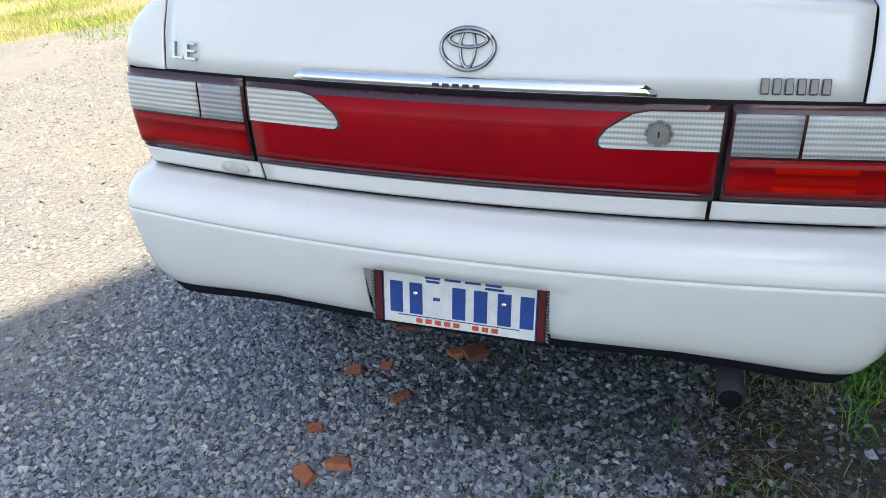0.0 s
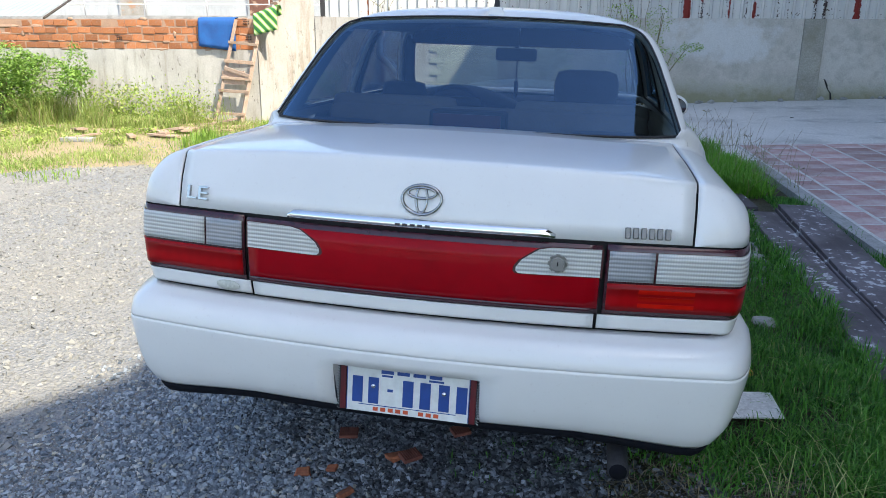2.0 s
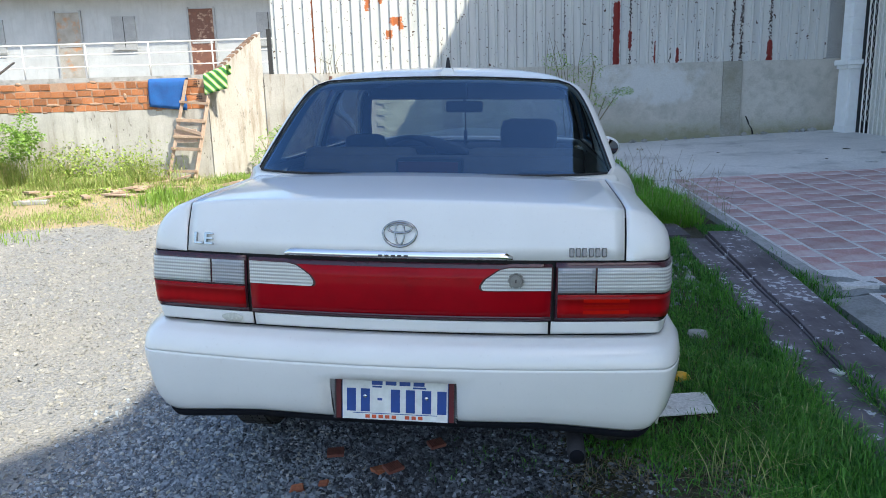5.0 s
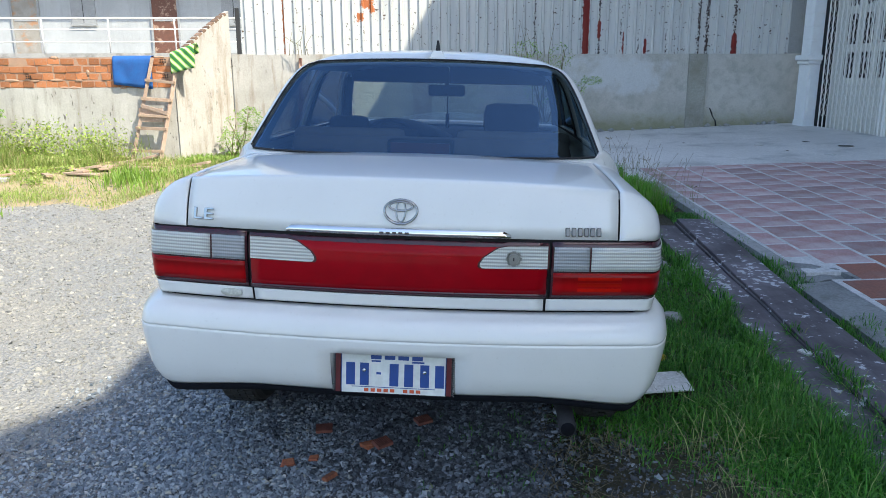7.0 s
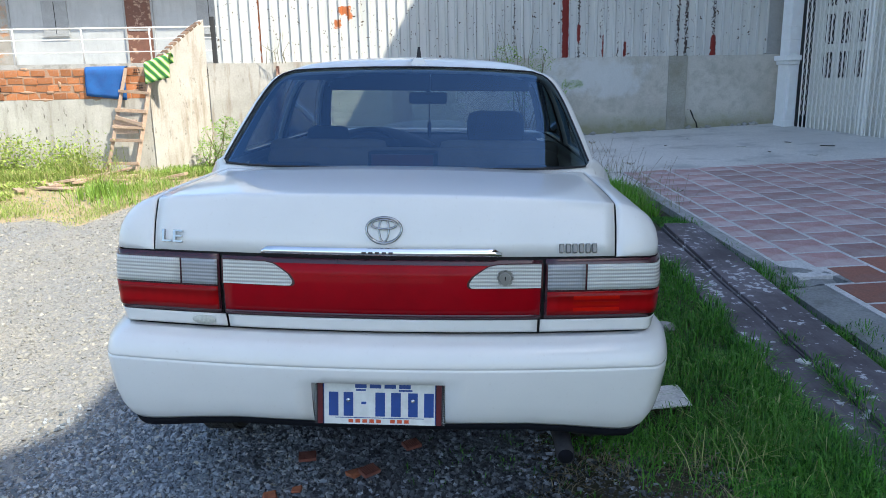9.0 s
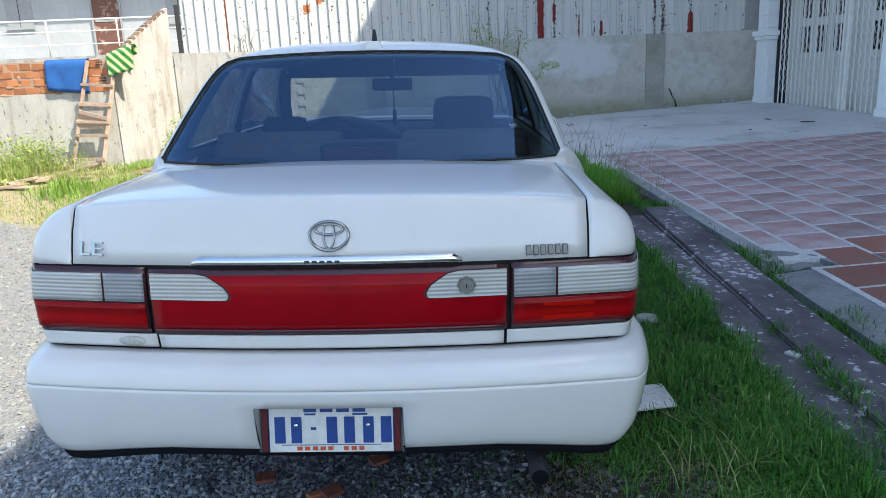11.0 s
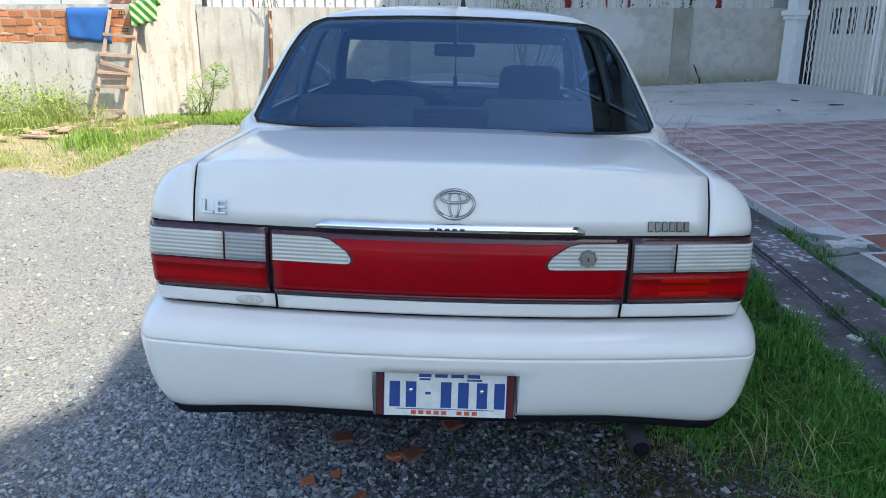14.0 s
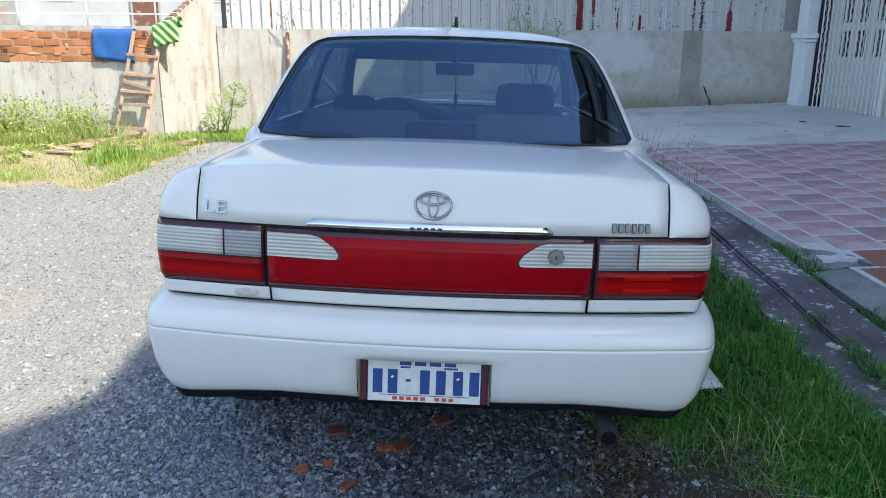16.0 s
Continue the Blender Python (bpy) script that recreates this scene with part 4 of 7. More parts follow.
# ---- walls and buildings ----
M_CONC, nt, b = nodes_of("grey_render")
vec = n_obj(nt)
big, mid, fine = n_noise(nt, 1.1, 6, 0.62, vec), n_noise(nt, 5.0, 6, 0.68, vec), n_noise(nt, 60, 4, 0.65, vec)
c = n_mix(nt, n_ramp(nt, big.outputs["Fac"], [(0.35, 0.0), (0.65, 1.0)]).outputs["Color"], (0.50, 0.48, 0.44), (0.62, 0.60, 0.565))
c = n_mix(nt, n_ramp(nt, mid.outputs["Fac"], [(0.35, 0.75), (0.55, 0.0)]).outputs["Color"], c, (0.40, 0.39, 0.355))
pale = n_noise(nt, 2.4, 7, 0.7, vec)
place = nt.nodes.new("ShaderNodeMapping")
place.vector_type = "POINT"
place.inputs["Location"].default_value = (-2.35 * 0.75, 0.0, -1.52 * 2.2)
place.inputs["Scale"].default_value = (0.75, 0.0, 2.2)
nt.links.new(vec, place.inputs["Vector"])
far_off = nt.nodes.new("ShaderNodeVectorMath")
far_off.operation = "LENGTH"
nt.links.new(place.outputs["Vector"], far_off.inputs[0])
washed = n_math(nt, "SUBTRACT", n_math(nt, "ADD", pale.outputs["Fac"], 0.12), n_math(nt, "MULTIPLY", n_math(nt, "POWER", far_off.outputs["Value"], 3.0), 0.35))
c = n_mix(nt, n_ramp(nt, washed, [(0.42, 0.0), (0.60, 0.75)]).outputs["Color"], c, (0.66, 0.68, 0.70))
sep = nt.nodes.new("ShaderNodeSeparateXYZ")
nt.links.new(vec, sep.inputs[0])
damp = n_math(nt, "ADD", sep.outputs["Z"], n_math(nt, "MULTIPLY", mid.outputs["Fac"], -0.55))
c = n_mix(nt, n_ramp(nt, damp, [(0.36, 0.85), (0.62, 0.0)]).outputs["Color"], c, (0.25, 0.25, 0.15))
c = n_mix(nt, 0.45, c, n_ramp(nt, fine.outputs["Fac"], [(0.3, 0.5), (0.7, 1.0)]).outputs["Color"], "MULTIPLY")
nt.links.new(c, b.inputs["Base Color"])
b.inputs["Roughness"].default_value = 0.92
n_bump(nt, b, fine.outputs["Fac"], 0.25, 0.004)


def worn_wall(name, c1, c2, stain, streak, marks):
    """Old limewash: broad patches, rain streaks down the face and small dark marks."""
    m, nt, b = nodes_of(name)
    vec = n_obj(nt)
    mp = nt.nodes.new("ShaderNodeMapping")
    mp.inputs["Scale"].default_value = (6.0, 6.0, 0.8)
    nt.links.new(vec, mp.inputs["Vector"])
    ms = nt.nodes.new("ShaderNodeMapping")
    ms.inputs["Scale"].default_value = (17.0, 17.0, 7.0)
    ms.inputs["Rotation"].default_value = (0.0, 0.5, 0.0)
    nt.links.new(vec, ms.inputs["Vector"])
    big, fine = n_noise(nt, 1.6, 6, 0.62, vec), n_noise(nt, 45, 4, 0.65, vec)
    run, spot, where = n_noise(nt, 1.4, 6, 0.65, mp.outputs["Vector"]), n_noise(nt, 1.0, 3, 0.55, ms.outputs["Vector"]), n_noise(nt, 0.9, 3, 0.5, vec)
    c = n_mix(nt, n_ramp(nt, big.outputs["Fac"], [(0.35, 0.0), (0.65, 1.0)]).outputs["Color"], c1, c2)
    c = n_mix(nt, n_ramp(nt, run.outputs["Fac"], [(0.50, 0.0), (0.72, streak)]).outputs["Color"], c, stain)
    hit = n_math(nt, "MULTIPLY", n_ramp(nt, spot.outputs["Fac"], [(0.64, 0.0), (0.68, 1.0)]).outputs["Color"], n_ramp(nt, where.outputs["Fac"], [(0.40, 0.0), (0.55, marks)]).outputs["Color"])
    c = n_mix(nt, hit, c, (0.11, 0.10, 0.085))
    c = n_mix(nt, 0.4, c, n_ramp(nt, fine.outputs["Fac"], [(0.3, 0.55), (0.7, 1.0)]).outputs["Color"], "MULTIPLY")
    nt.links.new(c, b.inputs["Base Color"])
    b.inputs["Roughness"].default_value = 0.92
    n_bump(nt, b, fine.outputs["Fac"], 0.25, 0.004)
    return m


M_CONCL = worn_wall("pale_worn_render", (0.58, 0.555, 0.515), (0.45, 0.425, 0.39), (0.32, 0.285, 0.245), 0.8, 0.8)
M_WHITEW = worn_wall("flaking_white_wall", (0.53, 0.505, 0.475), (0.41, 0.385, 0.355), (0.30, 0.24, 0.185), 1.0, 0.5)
M_HOUSE = rough_mat("white_house_paint", (0.64, 0.65, 0.66), (0.57, 0.58, 0.59), 0.9, 25, 0.85, 0.15, 0.003, stain=(0.52, 0.52, 0.5), stain_scale=0.8)
M_HOUSEF = worn_wall("dull_white_limewash", (0.47, 0.485, 0.50), (0.40, 0.415, 0.43), (0.30, 0.30, 0.30), 0.35, 0.15)
M_BRICK = rough_mat("orange_brick", (0.68, 0.27, 0.11), (0.54, 0.19, 0.08), 14, 90, 0.9, 0.4, 0.004, vary=0.45, stain=(0.55, 0.40, 0.30), stain_scale=9, stain_at=(0.58, 0.75))
M_CHIP = rough_mat("worn_coping_brick", (0.36, 0.22, 0.15), (0.26, 0.17, 0.12), 9, 60, 0.95, 0.4, 0.004, vary=0.5)
M_MORTAR = rough_mat("mortar", (0.50, 0.31, 0.21), (0.40, 0.27, 0.20), 6, 60, 0.95)
M_WOOD = rough_mat("weathered_wood", (0.46, 0.32, 0.24), (0.58, 0.44, 0.35), 6, 70, 0.85, 0.4, 0.003, vary=0.3)
M_TIMBER = rough_mat("pale_timber", (0.62, 0.46, 0.35), (0.46, 0.31, 0.22), 6, 70, 0.85, 0.4, 0.003, vary=0.35)
M_DOORW = rough_mat("weathered_grey_door", (0.42, 0.40, 0.37), (0.30, 0.27, 0.23), 4, 40, 0.8, stain=(0.40, 0.20, 0.10), stain_scale=2.6, stain_at=(0.52, 0.62))
M_DOORB = rough_mat("peeling_brown_door", (0.20, 0.085, 0.055), (0.13, 0.06, 0.045), 5, 50, 0.7, stain=(0.42, 0.28, 0.20), stain_scale=5.0, stain_at=(0.56, 0.64))
M_SHUT = rough_mat("grey_shutter", (0.40, 0.41, 0.42), (0.33, 0.34, 0.35), 6, 60, 0.8)
M_RAIL = simple_mat("white_rail_paint", (0.72, 0.74, 0.76), 0.5)
M_CLOTHB = rough_mat("blue_cloth", (0.02, 0.13, 0.42), (0.025, 0.10, 0.33), 8, 180, 0.95, 0.4, 0.003)
M_KERB = rough_mat("kerb_concrete", (0.46, 0.46, 0.455), (0.34, 0.34, 0.34), 3, 60, 0.9, 0.3, 0.004, stain=(0.2, 0.2, 0.19), stain_scale=4)
M_KERBD = rough_mat("dark_kerb_concrete", (0.30, 0.31, 0.31), (0.22, 0.225, 0.23), 3, 60, 0.9, 0.3, 0.004, stain=(0.13, 0.13, 0.12), stain_scale=6, stain_at=(0.52, 0.7))
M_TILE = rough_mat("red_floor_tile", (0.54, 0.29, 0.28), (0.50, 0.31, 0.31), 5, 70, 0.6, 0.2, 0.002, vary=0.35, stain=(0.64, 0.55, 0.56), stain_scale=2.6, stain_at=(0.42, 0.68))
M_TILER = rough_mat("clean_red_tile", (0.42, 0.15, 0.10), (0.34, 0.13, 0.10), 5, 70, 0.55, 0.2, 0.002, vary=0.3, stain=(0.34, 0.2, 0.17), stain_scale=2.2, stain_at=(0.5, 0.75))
M_GROUT = rough_mat("pale_grout", (0.72, 0.71, 0.71), (0.58, 0.575, 0.575), 6, 60, 0.9)
M_SLAB = rough_mat("apron_concrete", (0.74, 0.72, 0.70), (0.63, 0.615, 0.60), 1.2, 50, 0.9, 0.2, 0.003, stain=(0.30, 0.30, 0.30), stain_scale=1.6, stain_at=(0.52, 0.74))
M_PLANK, nt, b = nodes_of("stained_grey_plank")
vec = n_obj(nt)
mp = nt.nodes.new("ShaderNodeMapping")
mp.inputs["Scale"].default_value = (30.0, 2.5, 30.0)
nt.links.new(vec, mp.inputs["Vector"])
grain, blot, drops, fine = n_noise(nt, 1.0, 5, 0.65, mp.outputs["Vector"]), n_noise(nt, 2.2, 5, 0.6, vec), n_noise(nt, 20.0, 4, 0.6, vec), n_noise(nt, 80, 4, 0.65, vec)
c = n_mix(nt, n_ramp(nt, blot.outputs["Fac"], [(0.38, 0.0), (0.62, 1.0)]).outputs["Color"], (0.085, 0.075, 0.088), (0.19, 0.17, 0.195))
c = n_mix(nt, 0.55, c, n_ramp(nt, grain.outputs["Fac"], [(0.3, 0.45), (0.65, 1.0)]).outputs["Color"], "MULTIPLY")
c = n_mix(nt, n_ramp(nt, n_math(nt, "ADD", drops.outputs["Fac"], n_math(nt, "MULTIPLY", n_math(nt, "SUBTRACT", blot.outputs["Fac"], 0.5), 0.45)), [(0.60, 0.0), (0.63, 0.9)]).outputs["Color"], c, (0.55, 0.56, 0.60))
c = n_mix(nt, 0.4, c, n_ramp(nt, fine.outputs["Fac"], [(0.3, 0.5), (0.7, 1.0)]).outputs["Color"], "MULTIPLY")
nt.links.new(c, b.inputs["Base Color"])
b.inputs["Roughness"].default_value = 0.8
n_bump(nt, b, grain.outputs["Fac"], 0.35, 0.004)
M_GATE = simple_mat("white_gate_paint", (0.80, 0.79, 0.75), 0.5, fine=20, var=0.12)
M_GATEIN = simple_mat("dim_doorway", (0.30, 0.30, 0.29), 0.9)
M_PILLAR = simple_mat("white_pillar_paint", (0.80, 0.82, 0.84), 0.7, fine=12, var=0.08)
M_ROOFS = simple_mat("blue_roof_sheet", (0.20, 0.38, 0.55), 0.5, fine=8)
M_CARD = rough_mat("dirty_white_board", (0.78, 0.78, 0.77), (0.66, 0.66, 0.65), 12, 90, 0.8, stain=(0.3, 0.27, 0.24), stain_scale=14, stain_at=(0.6, 0.7))
M_EAVE = rough_mat("dark_eave_timber", (0.05, 0.04, 0.035), (0.08, 0.065, 0.05), 3, 40, 0.8)
M_YELLOW = simple_mat("yellow_plastic", (0.72, 0.40, 0.02), 0.4)

M_PILAST = rough_mat("damp_pilaster_render", (0.44, 0.43, 0.39), (0.34, 0.33, 0.29), 2.5, 50, 0.92, 0.25, 0.004, stain=(0.2, 0.19, 0.14), stain_scale=2.0, stain_at=(0.5, 0.72))
# back wall: a low rendered wall, corrugated sheets above
WALL = Matrix.Translation((3.56, 10.64, 0)) @ Matrix.Rotation(radians(7.5), 4, "Z")  # x along the wall


def wall_block(name, x0, x1, y0, y1, z0, z1, material, parent, m, step=0.25, rough=0.006, label=""):
    """A wall with a slightly uneven face."""
    bm = bmesh.new()
    add_box(bm, x0, x1, y0, y1, z0, z1)
    for x in np.arange(x0 + step, x1 - 0.01, step):
        bmesh.ops.bisect_plane(bm, geom=bm.verts[:] + bm.edges[:] + bm.faces[:], plane_co=(x, 0, 0), plane_no=(1, 0, 0))
    for v in bm.verts:
        if v.co.z > z1 - 0.01:
            v.co.z += rough * 1.6 * noise.noise((v.co.x * 2.1, v.co.y, 1))
        v.co.y += rough * noise.noise((v.co.x * 1.3, v.co.z * 1.3, 4))
    bmesh.ops.transform(bm, verts=bm.verts, matrix=m)
    return part(name, bm, material, parent, label, smooth=False)


back = wall_block("wall_back", -4.6, 2.2, 0.0, 0.14, -0.3, 1.80, M_CONC, None, WALL)
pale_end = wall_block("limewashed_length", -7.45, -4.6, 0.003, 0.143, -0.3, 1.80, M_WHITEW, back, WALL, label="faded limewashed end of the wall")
tagged(back, "low grey rendered wall, stained and cracked", "wall", kind="structure")
for x in (-0.05, -4.6):
    wall_block("pilaster", x, x + 0.31, -0.035, 0.0, 0.2, 1.80, M_PILAST, back, WALL, 0.4, 0.002)
# crack beside the pilaster
verts, faces = [], []
cr = [(0.30, 0.93), (0.36, 0.92), (0.40, 0.84), (0.42, 0.78), (0.47, 0.72), (0.49, 0.62)]
for i, (x, z) in enumerate(cr):
    w = 0.006 + 0.004 * (i % 3)
    verts += [WALL @ Vector((x - w, -0.008, z)), WALL @ Vector((x + w, -0.008, z))]
faces = [(2 * i, 2 * i + 1, 2 * i + 3, 2 * i + 2) for i in range(len(cr) - 1)]
ob = raw("crack", verts, faces, M_GAP, back)
s = ob.modifiers.new("t", "SOLIDIFY")
s.thickness = 0.004
rng = random.Random(5)
for i in range(34):  # rubble along the wall's foot
    x = rng.uniform(-3.2, 1.5)
    bm = bmesh.new()
    bmesh.ops.create_icosphere(bm, subdivisions=1, radius=rng.uniform(0.02, 0.055))
    for v in bm.verts:
        v.co *= rng.uniform(0.7, 1.15)
    p = WALL @ Vector((x, -rng.uniform(0.04, 0.09), 0))
    bmesh.ops.translate(bm, verts=bm.verts, vec=(p.x, p.y, pave_z(p.x, p.y) + 0.01))
    tagged(part("rubble", bm, M_KERB, None, smooth=False), "small lump of broken mortar at the wall's foot", "stone", "rubble by the wall")

# corrugated sheets
M_SHEET, nt, b = nodes_of("painted_corrugated_sheet")
vec = n_obj(nt)
st = nt.nodes.new("ShaderNodeMapping")
st.inputs["Scale"].default_value = (5.0, 5.0, 0.35)
nt.links.new(vec, st.inputs["Vector"])
streak = n_noise(nt, 1.6, 5, 0.6, st.outputs["Vector"])
fine = n_noise(nt, 26.0, 5, 0.7, vec)
c = n_mix(nt, n_ramp(nt, streak.outputs["Fac"], [(0.35, 0.0), (0.7, 1.0)]).outputs["Color"], (0.60, 0.60, 0.585), (0.48, 0.49, 0.49))
# rib flanks are coloured darker to deepen the shading of the ribs
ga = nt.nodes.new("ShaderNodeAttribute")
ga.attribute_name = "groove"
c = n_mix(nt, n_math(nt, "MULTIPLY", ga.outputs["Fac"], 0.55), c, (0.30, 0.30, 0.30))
speck = n_noise(nt, 17.0, 4, 0.6, vec)
c = n_mix(nt, n_ramp(nt, n_math(nt, "ADD", speck.outputs["Fac"], n_math(nt, "MULTIPLY", streak.outputs["Fac"], 0.25)), [(0.775, 0.0), (0.795, 1.0)]).outputs["Color"], c, (0.07, 0.04, 0.03))
ra = nt.nodes.new("ShaderNodeAttribute")
ra.attribute_name = "rust"
pa = nt.nodes.new("ShaderNodeAttribute")
pa.attribute_name = "primer"
oa = nt.nodes.new("ShaderNodeAttribute")
oa.attribute_name = "orange"
wob = n_math(nt, "MULTIPLY", n_math(nt, "SUBTRACT", fine.outputs["Fac"], 0.5), 1.5)
fac = n_ramp(nt, n_math(nt, "ADD", ra.outputs["Fac"], wob), [(0.60, 0.0), (0.64, 1.0)])
c = n_mix(nt, fac.outputs["Color"], c, (0.045, 0.03, 0.028))
facp = n_ramp(nt, n_math(nt, "ADD", pa.outputs["Fac"], wob), [(0.48, 0.0), (0.53, 1.0)])
c = n_mix(nt, facp.outputs["Color"], c, (0.19, 0.022, 0.018))
faco = n_ramp(nt, n_math(nt, "ADD", oa.outputs["Fac"], wob), [(0.5, 0.0), (0.62, 1.0)])
c = n_mix(nt, faco.outputs["Color"], c, (0.42, 0.13, 0.045))
nt.links.new(c, b.inputs["Base Color"])
b.inputs["Roughness"].default_value, b.inputs["Specular IOR Level"].default_value = 0.6, 0.3
n_bump(nt, b, fine.outputs["Fac"], 0.15, 0.003)

PITCH = 0.152
PRIMER = [(-1.78, 0.055, 1.80, 2.75), (-1.56, 0.03, 2.05, 2.3), (0.72, 0.05, 1.80, 2.1), (-0.78, 0.035, 1.80, 2.02), (-1.16, 0.02, 1.82, 2.15), (-4.9, 0.05, 3.0, 3.4)]
ORANGE = [(-5.30, 0.10, 2.52, 2.62), (-5.22, 0.05, 2.44, 2.52), (-5.42, 0.06, 2.32, 2.42), (-5.75, 0.05, 2.75, 3.0), (-5.55, 0.05, 2.85, 3.1), (-6.62, 0.012, 1.8, 3.6)]
RUSTY = [(-1.18, 0.045), (-1.07, 0.03), (-0.72, 0.04), (-0.42, 0.04), (-0.30, 0.03), (0.10, 0.05), (0.24, 0.045), (0.35, 0.04), (0.70, 0.05), (-2.6, 0.04), (-3.6, 0.03), (1.1, 0.03), (-1.55, 0.05), (-0.9, 0.05)]
xs, prof = [], []
x = -7.28
while x < 1.62:
    for dx, d in ((0.0, 0.0), (0.055, 0.0), (0.060, 0.014), (0.068, 0.028), (0.094, 0.028), (0.104, 0.012), (0.111, 0.0)):
        xs.append(x + dx)
        prof.append(d)
    x += PITCH
zs = list(np.arange(1.78, 4.21, 0.04))
verts, rust, primer, orange, groove = [], [], [], [], []
for z in zs:
    for x, d in zip(xs, prof):
        verts.append(WALL @ Vector((x, 0.055 - d + 0.006 * noise.noise((x * 0.8, z * 0.7, 2)), z)))
        r = 0.0
        for cx, w in RUSTY:
            r = max(r, math.exp(-((x - cx) / w) ** 2) * (0.62 + 0.2 * noise.noise((x * 3, z * 1.3, 9))))
        rust.append(r if d < 0.02 or r < 0.3 else r + 0.05)
        p = 0.0
        for cx, w, za, zb in PRIMER:
            p = max(p, smooth01((w * 1.5 - abs(x - cx)) / w) * smooth01((z - za + 0.06) / 0.06) * smooth01((zb + 0.06 - z) / 0.06) * 0.85)
        primer.append(p)
        o = 0.0
        for cx, w, za, zb in ORANGE:
            o = max(o, smooth01((w * 1.6 - abs(x - cx)) / w) * smooth01((z - za + 0.05) / 0.05) * smooth01((zb + 0.05 - z) / 0.05) * 0.8)
        orange.append(o)
        # marks the flanks that get the painted rib shading
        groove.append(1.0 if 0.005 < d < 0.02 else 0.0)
n = len(xs)
faces = [(i * n + j, i * n + j + 1, (i + 1) * n + j + 1, (i + 1) * n + j) for i in range(len(zs) - 1) for j in range(n - 1)]
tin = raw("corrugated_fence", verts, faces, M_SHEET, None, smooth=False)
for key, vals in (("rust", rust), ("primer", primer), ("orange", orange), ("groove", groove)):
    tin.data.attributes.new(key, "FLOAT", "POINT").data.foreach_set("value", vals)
s = tin.modifiers.new("thickness", "SOLIDIFY")
s.thickness = 0.002
tagged(tin, "tall white corrugated metal fence with peeling rust patches", "fence")
# dark sheet edge and post at the left end
box("end_post", -7.365, -7.305, 0.02, 0.09, 1.78, 2.50, M_DASH, tin, m=WALL)
# leaning end sheet beside the gate pillar
bm = bmesh.new()
vs = [bm.verts.new(WALL @ Vector(p)) for p in ((1.60, 0.03, 1.76), (2.1, 0.03, 1.76), (2.2, 0.03, 4.2), (1.64, 0.03, 4.2), (1.60, 0.06, 1.76), (2.1, 0.06, 1.76), (2.2, 0.06, 4.2), (1.64, 0.06, 4.2))]
for q in ((0, 1, 2, 3), (7, 6, 5, 4), (0, 4, 5, 1), (1, 5, 6, 2), (2, 6, 7, 3), (3, 7, 4, 0)):
    bm.faces.new([vs[i] for i in q])
part("end_sheet", bm, M_SHUT, tin, "grey flat end sheet", smooth=False)

# weathered pole leaning on the wall, with a broken brick wedged behind its foot
pole = empty("wooden_pole", "weathered brown pole leaning against the limewashed wall", "pole")
pts = [WALL @ Vector(p) for p in ((-6.42, -0.16, 0.36), (-6.40, -0.12, 0.85), (-6.385, -0.075, 1.3), (-6.375, -0.04, 1.74))]
tube("shaft", pts, 0.034, M_DOORB, pole, "", 7, taper=0.8)
bm = bmesh.new()
add_box(bm, -0.05, 0.05, -0.05, 0.05, -0.11, 0.11, WALL @ Matrix.Translation((-6.44, -0.06, 0.80)) @ Matrix.Rotation(0.3, 4, "Y"), 0.012)
tagged(part("brick_fragment", bm, M_CHIP, None, smooth=False), "broken brown brick wedged behind the leaning pole", "brick")

# flaking side wall that climbs to the back wall
bm = bmesh.new()
A, Bq = Vector((-4.46, 8.93, 0)), Vector((-3.84, 9.70, 0))
d = (Bq - A).normalized()
nrm = Vector((-d.y, d.x, 0))
prof_w = [(0, 0.0), (0, 1.72), (0.2, 1.88), (0.40, 2.04), (0.58, 2.18), (0.8, 2.34), (0.98, 2.46), (0.98, 0.0)]
fr = [bm.verts.new(A + d * s + Vector((0, 0, z))) for s, z in prof_w]
bk = [bm.verts.new(A + d * s + nrm * 0.13 + Vector((0, 0, z))) for s, z in prof_w]
bm.faces.new(fr)
bm.faces.new(bk[::-1])
for i in range(len(fr)):
    j = (i + 1) % len(fr)
    bm.faces.new((fr[j], fr[i], bk[i], bk[j]))
bmesh.ops.recalc_face_normals(bm, faces=bm.faces)
side_wall = tagged(part("wall_side", bm, M_WHITEW, None, smooth=False), "flaking cream side wall with a sloping top", "wall", kind="structure")

rngc = random.Random(6)
for k in range(13):  # broken brick edges along the sloping top
    s0 = 0.03 + 0.073 * k
    zt = np.interp(s0, [p[0] for p in prof_w[1:7]], [p[1] for p in prof_w[1:7]])
    bm = bmesh.new()
    L2, h2 = rngc.uniform(0.02, 0.042), rngc.uniform(0.012, 0.035)
    add_box(bm, -L2, L2, -0.003, 0.135, -h2, 0.012, Matrix.Translation(A + d * s0 + Vector((0, 0, zt - 0.004))) @ Matrix.Rotation(math.atan2(d.y, d.x), 4, "Z") @ Matrix.Rotation(radians(-38), 4, "Y"), 0.004)
    part("coping_chip", bm, M_CHIP, side_wall, smooth=False)

# low rendered wall with brick courses on top, across the left plot
low = wall_block("wall_left", -16.0, -4.48, 8.95, 9.09, -0.2, 1.30, M_CONCL, None, Matrix())
tagged(low, "low pale rendered wall with rough brick courses on top", "wall", kind="structure")
wall_block("mortar_core", -16.0, -4.50, 8.956, 9.07, 1.30, 1.745, M_MORTAR, low, Matrix(), 0.3, 0.004)

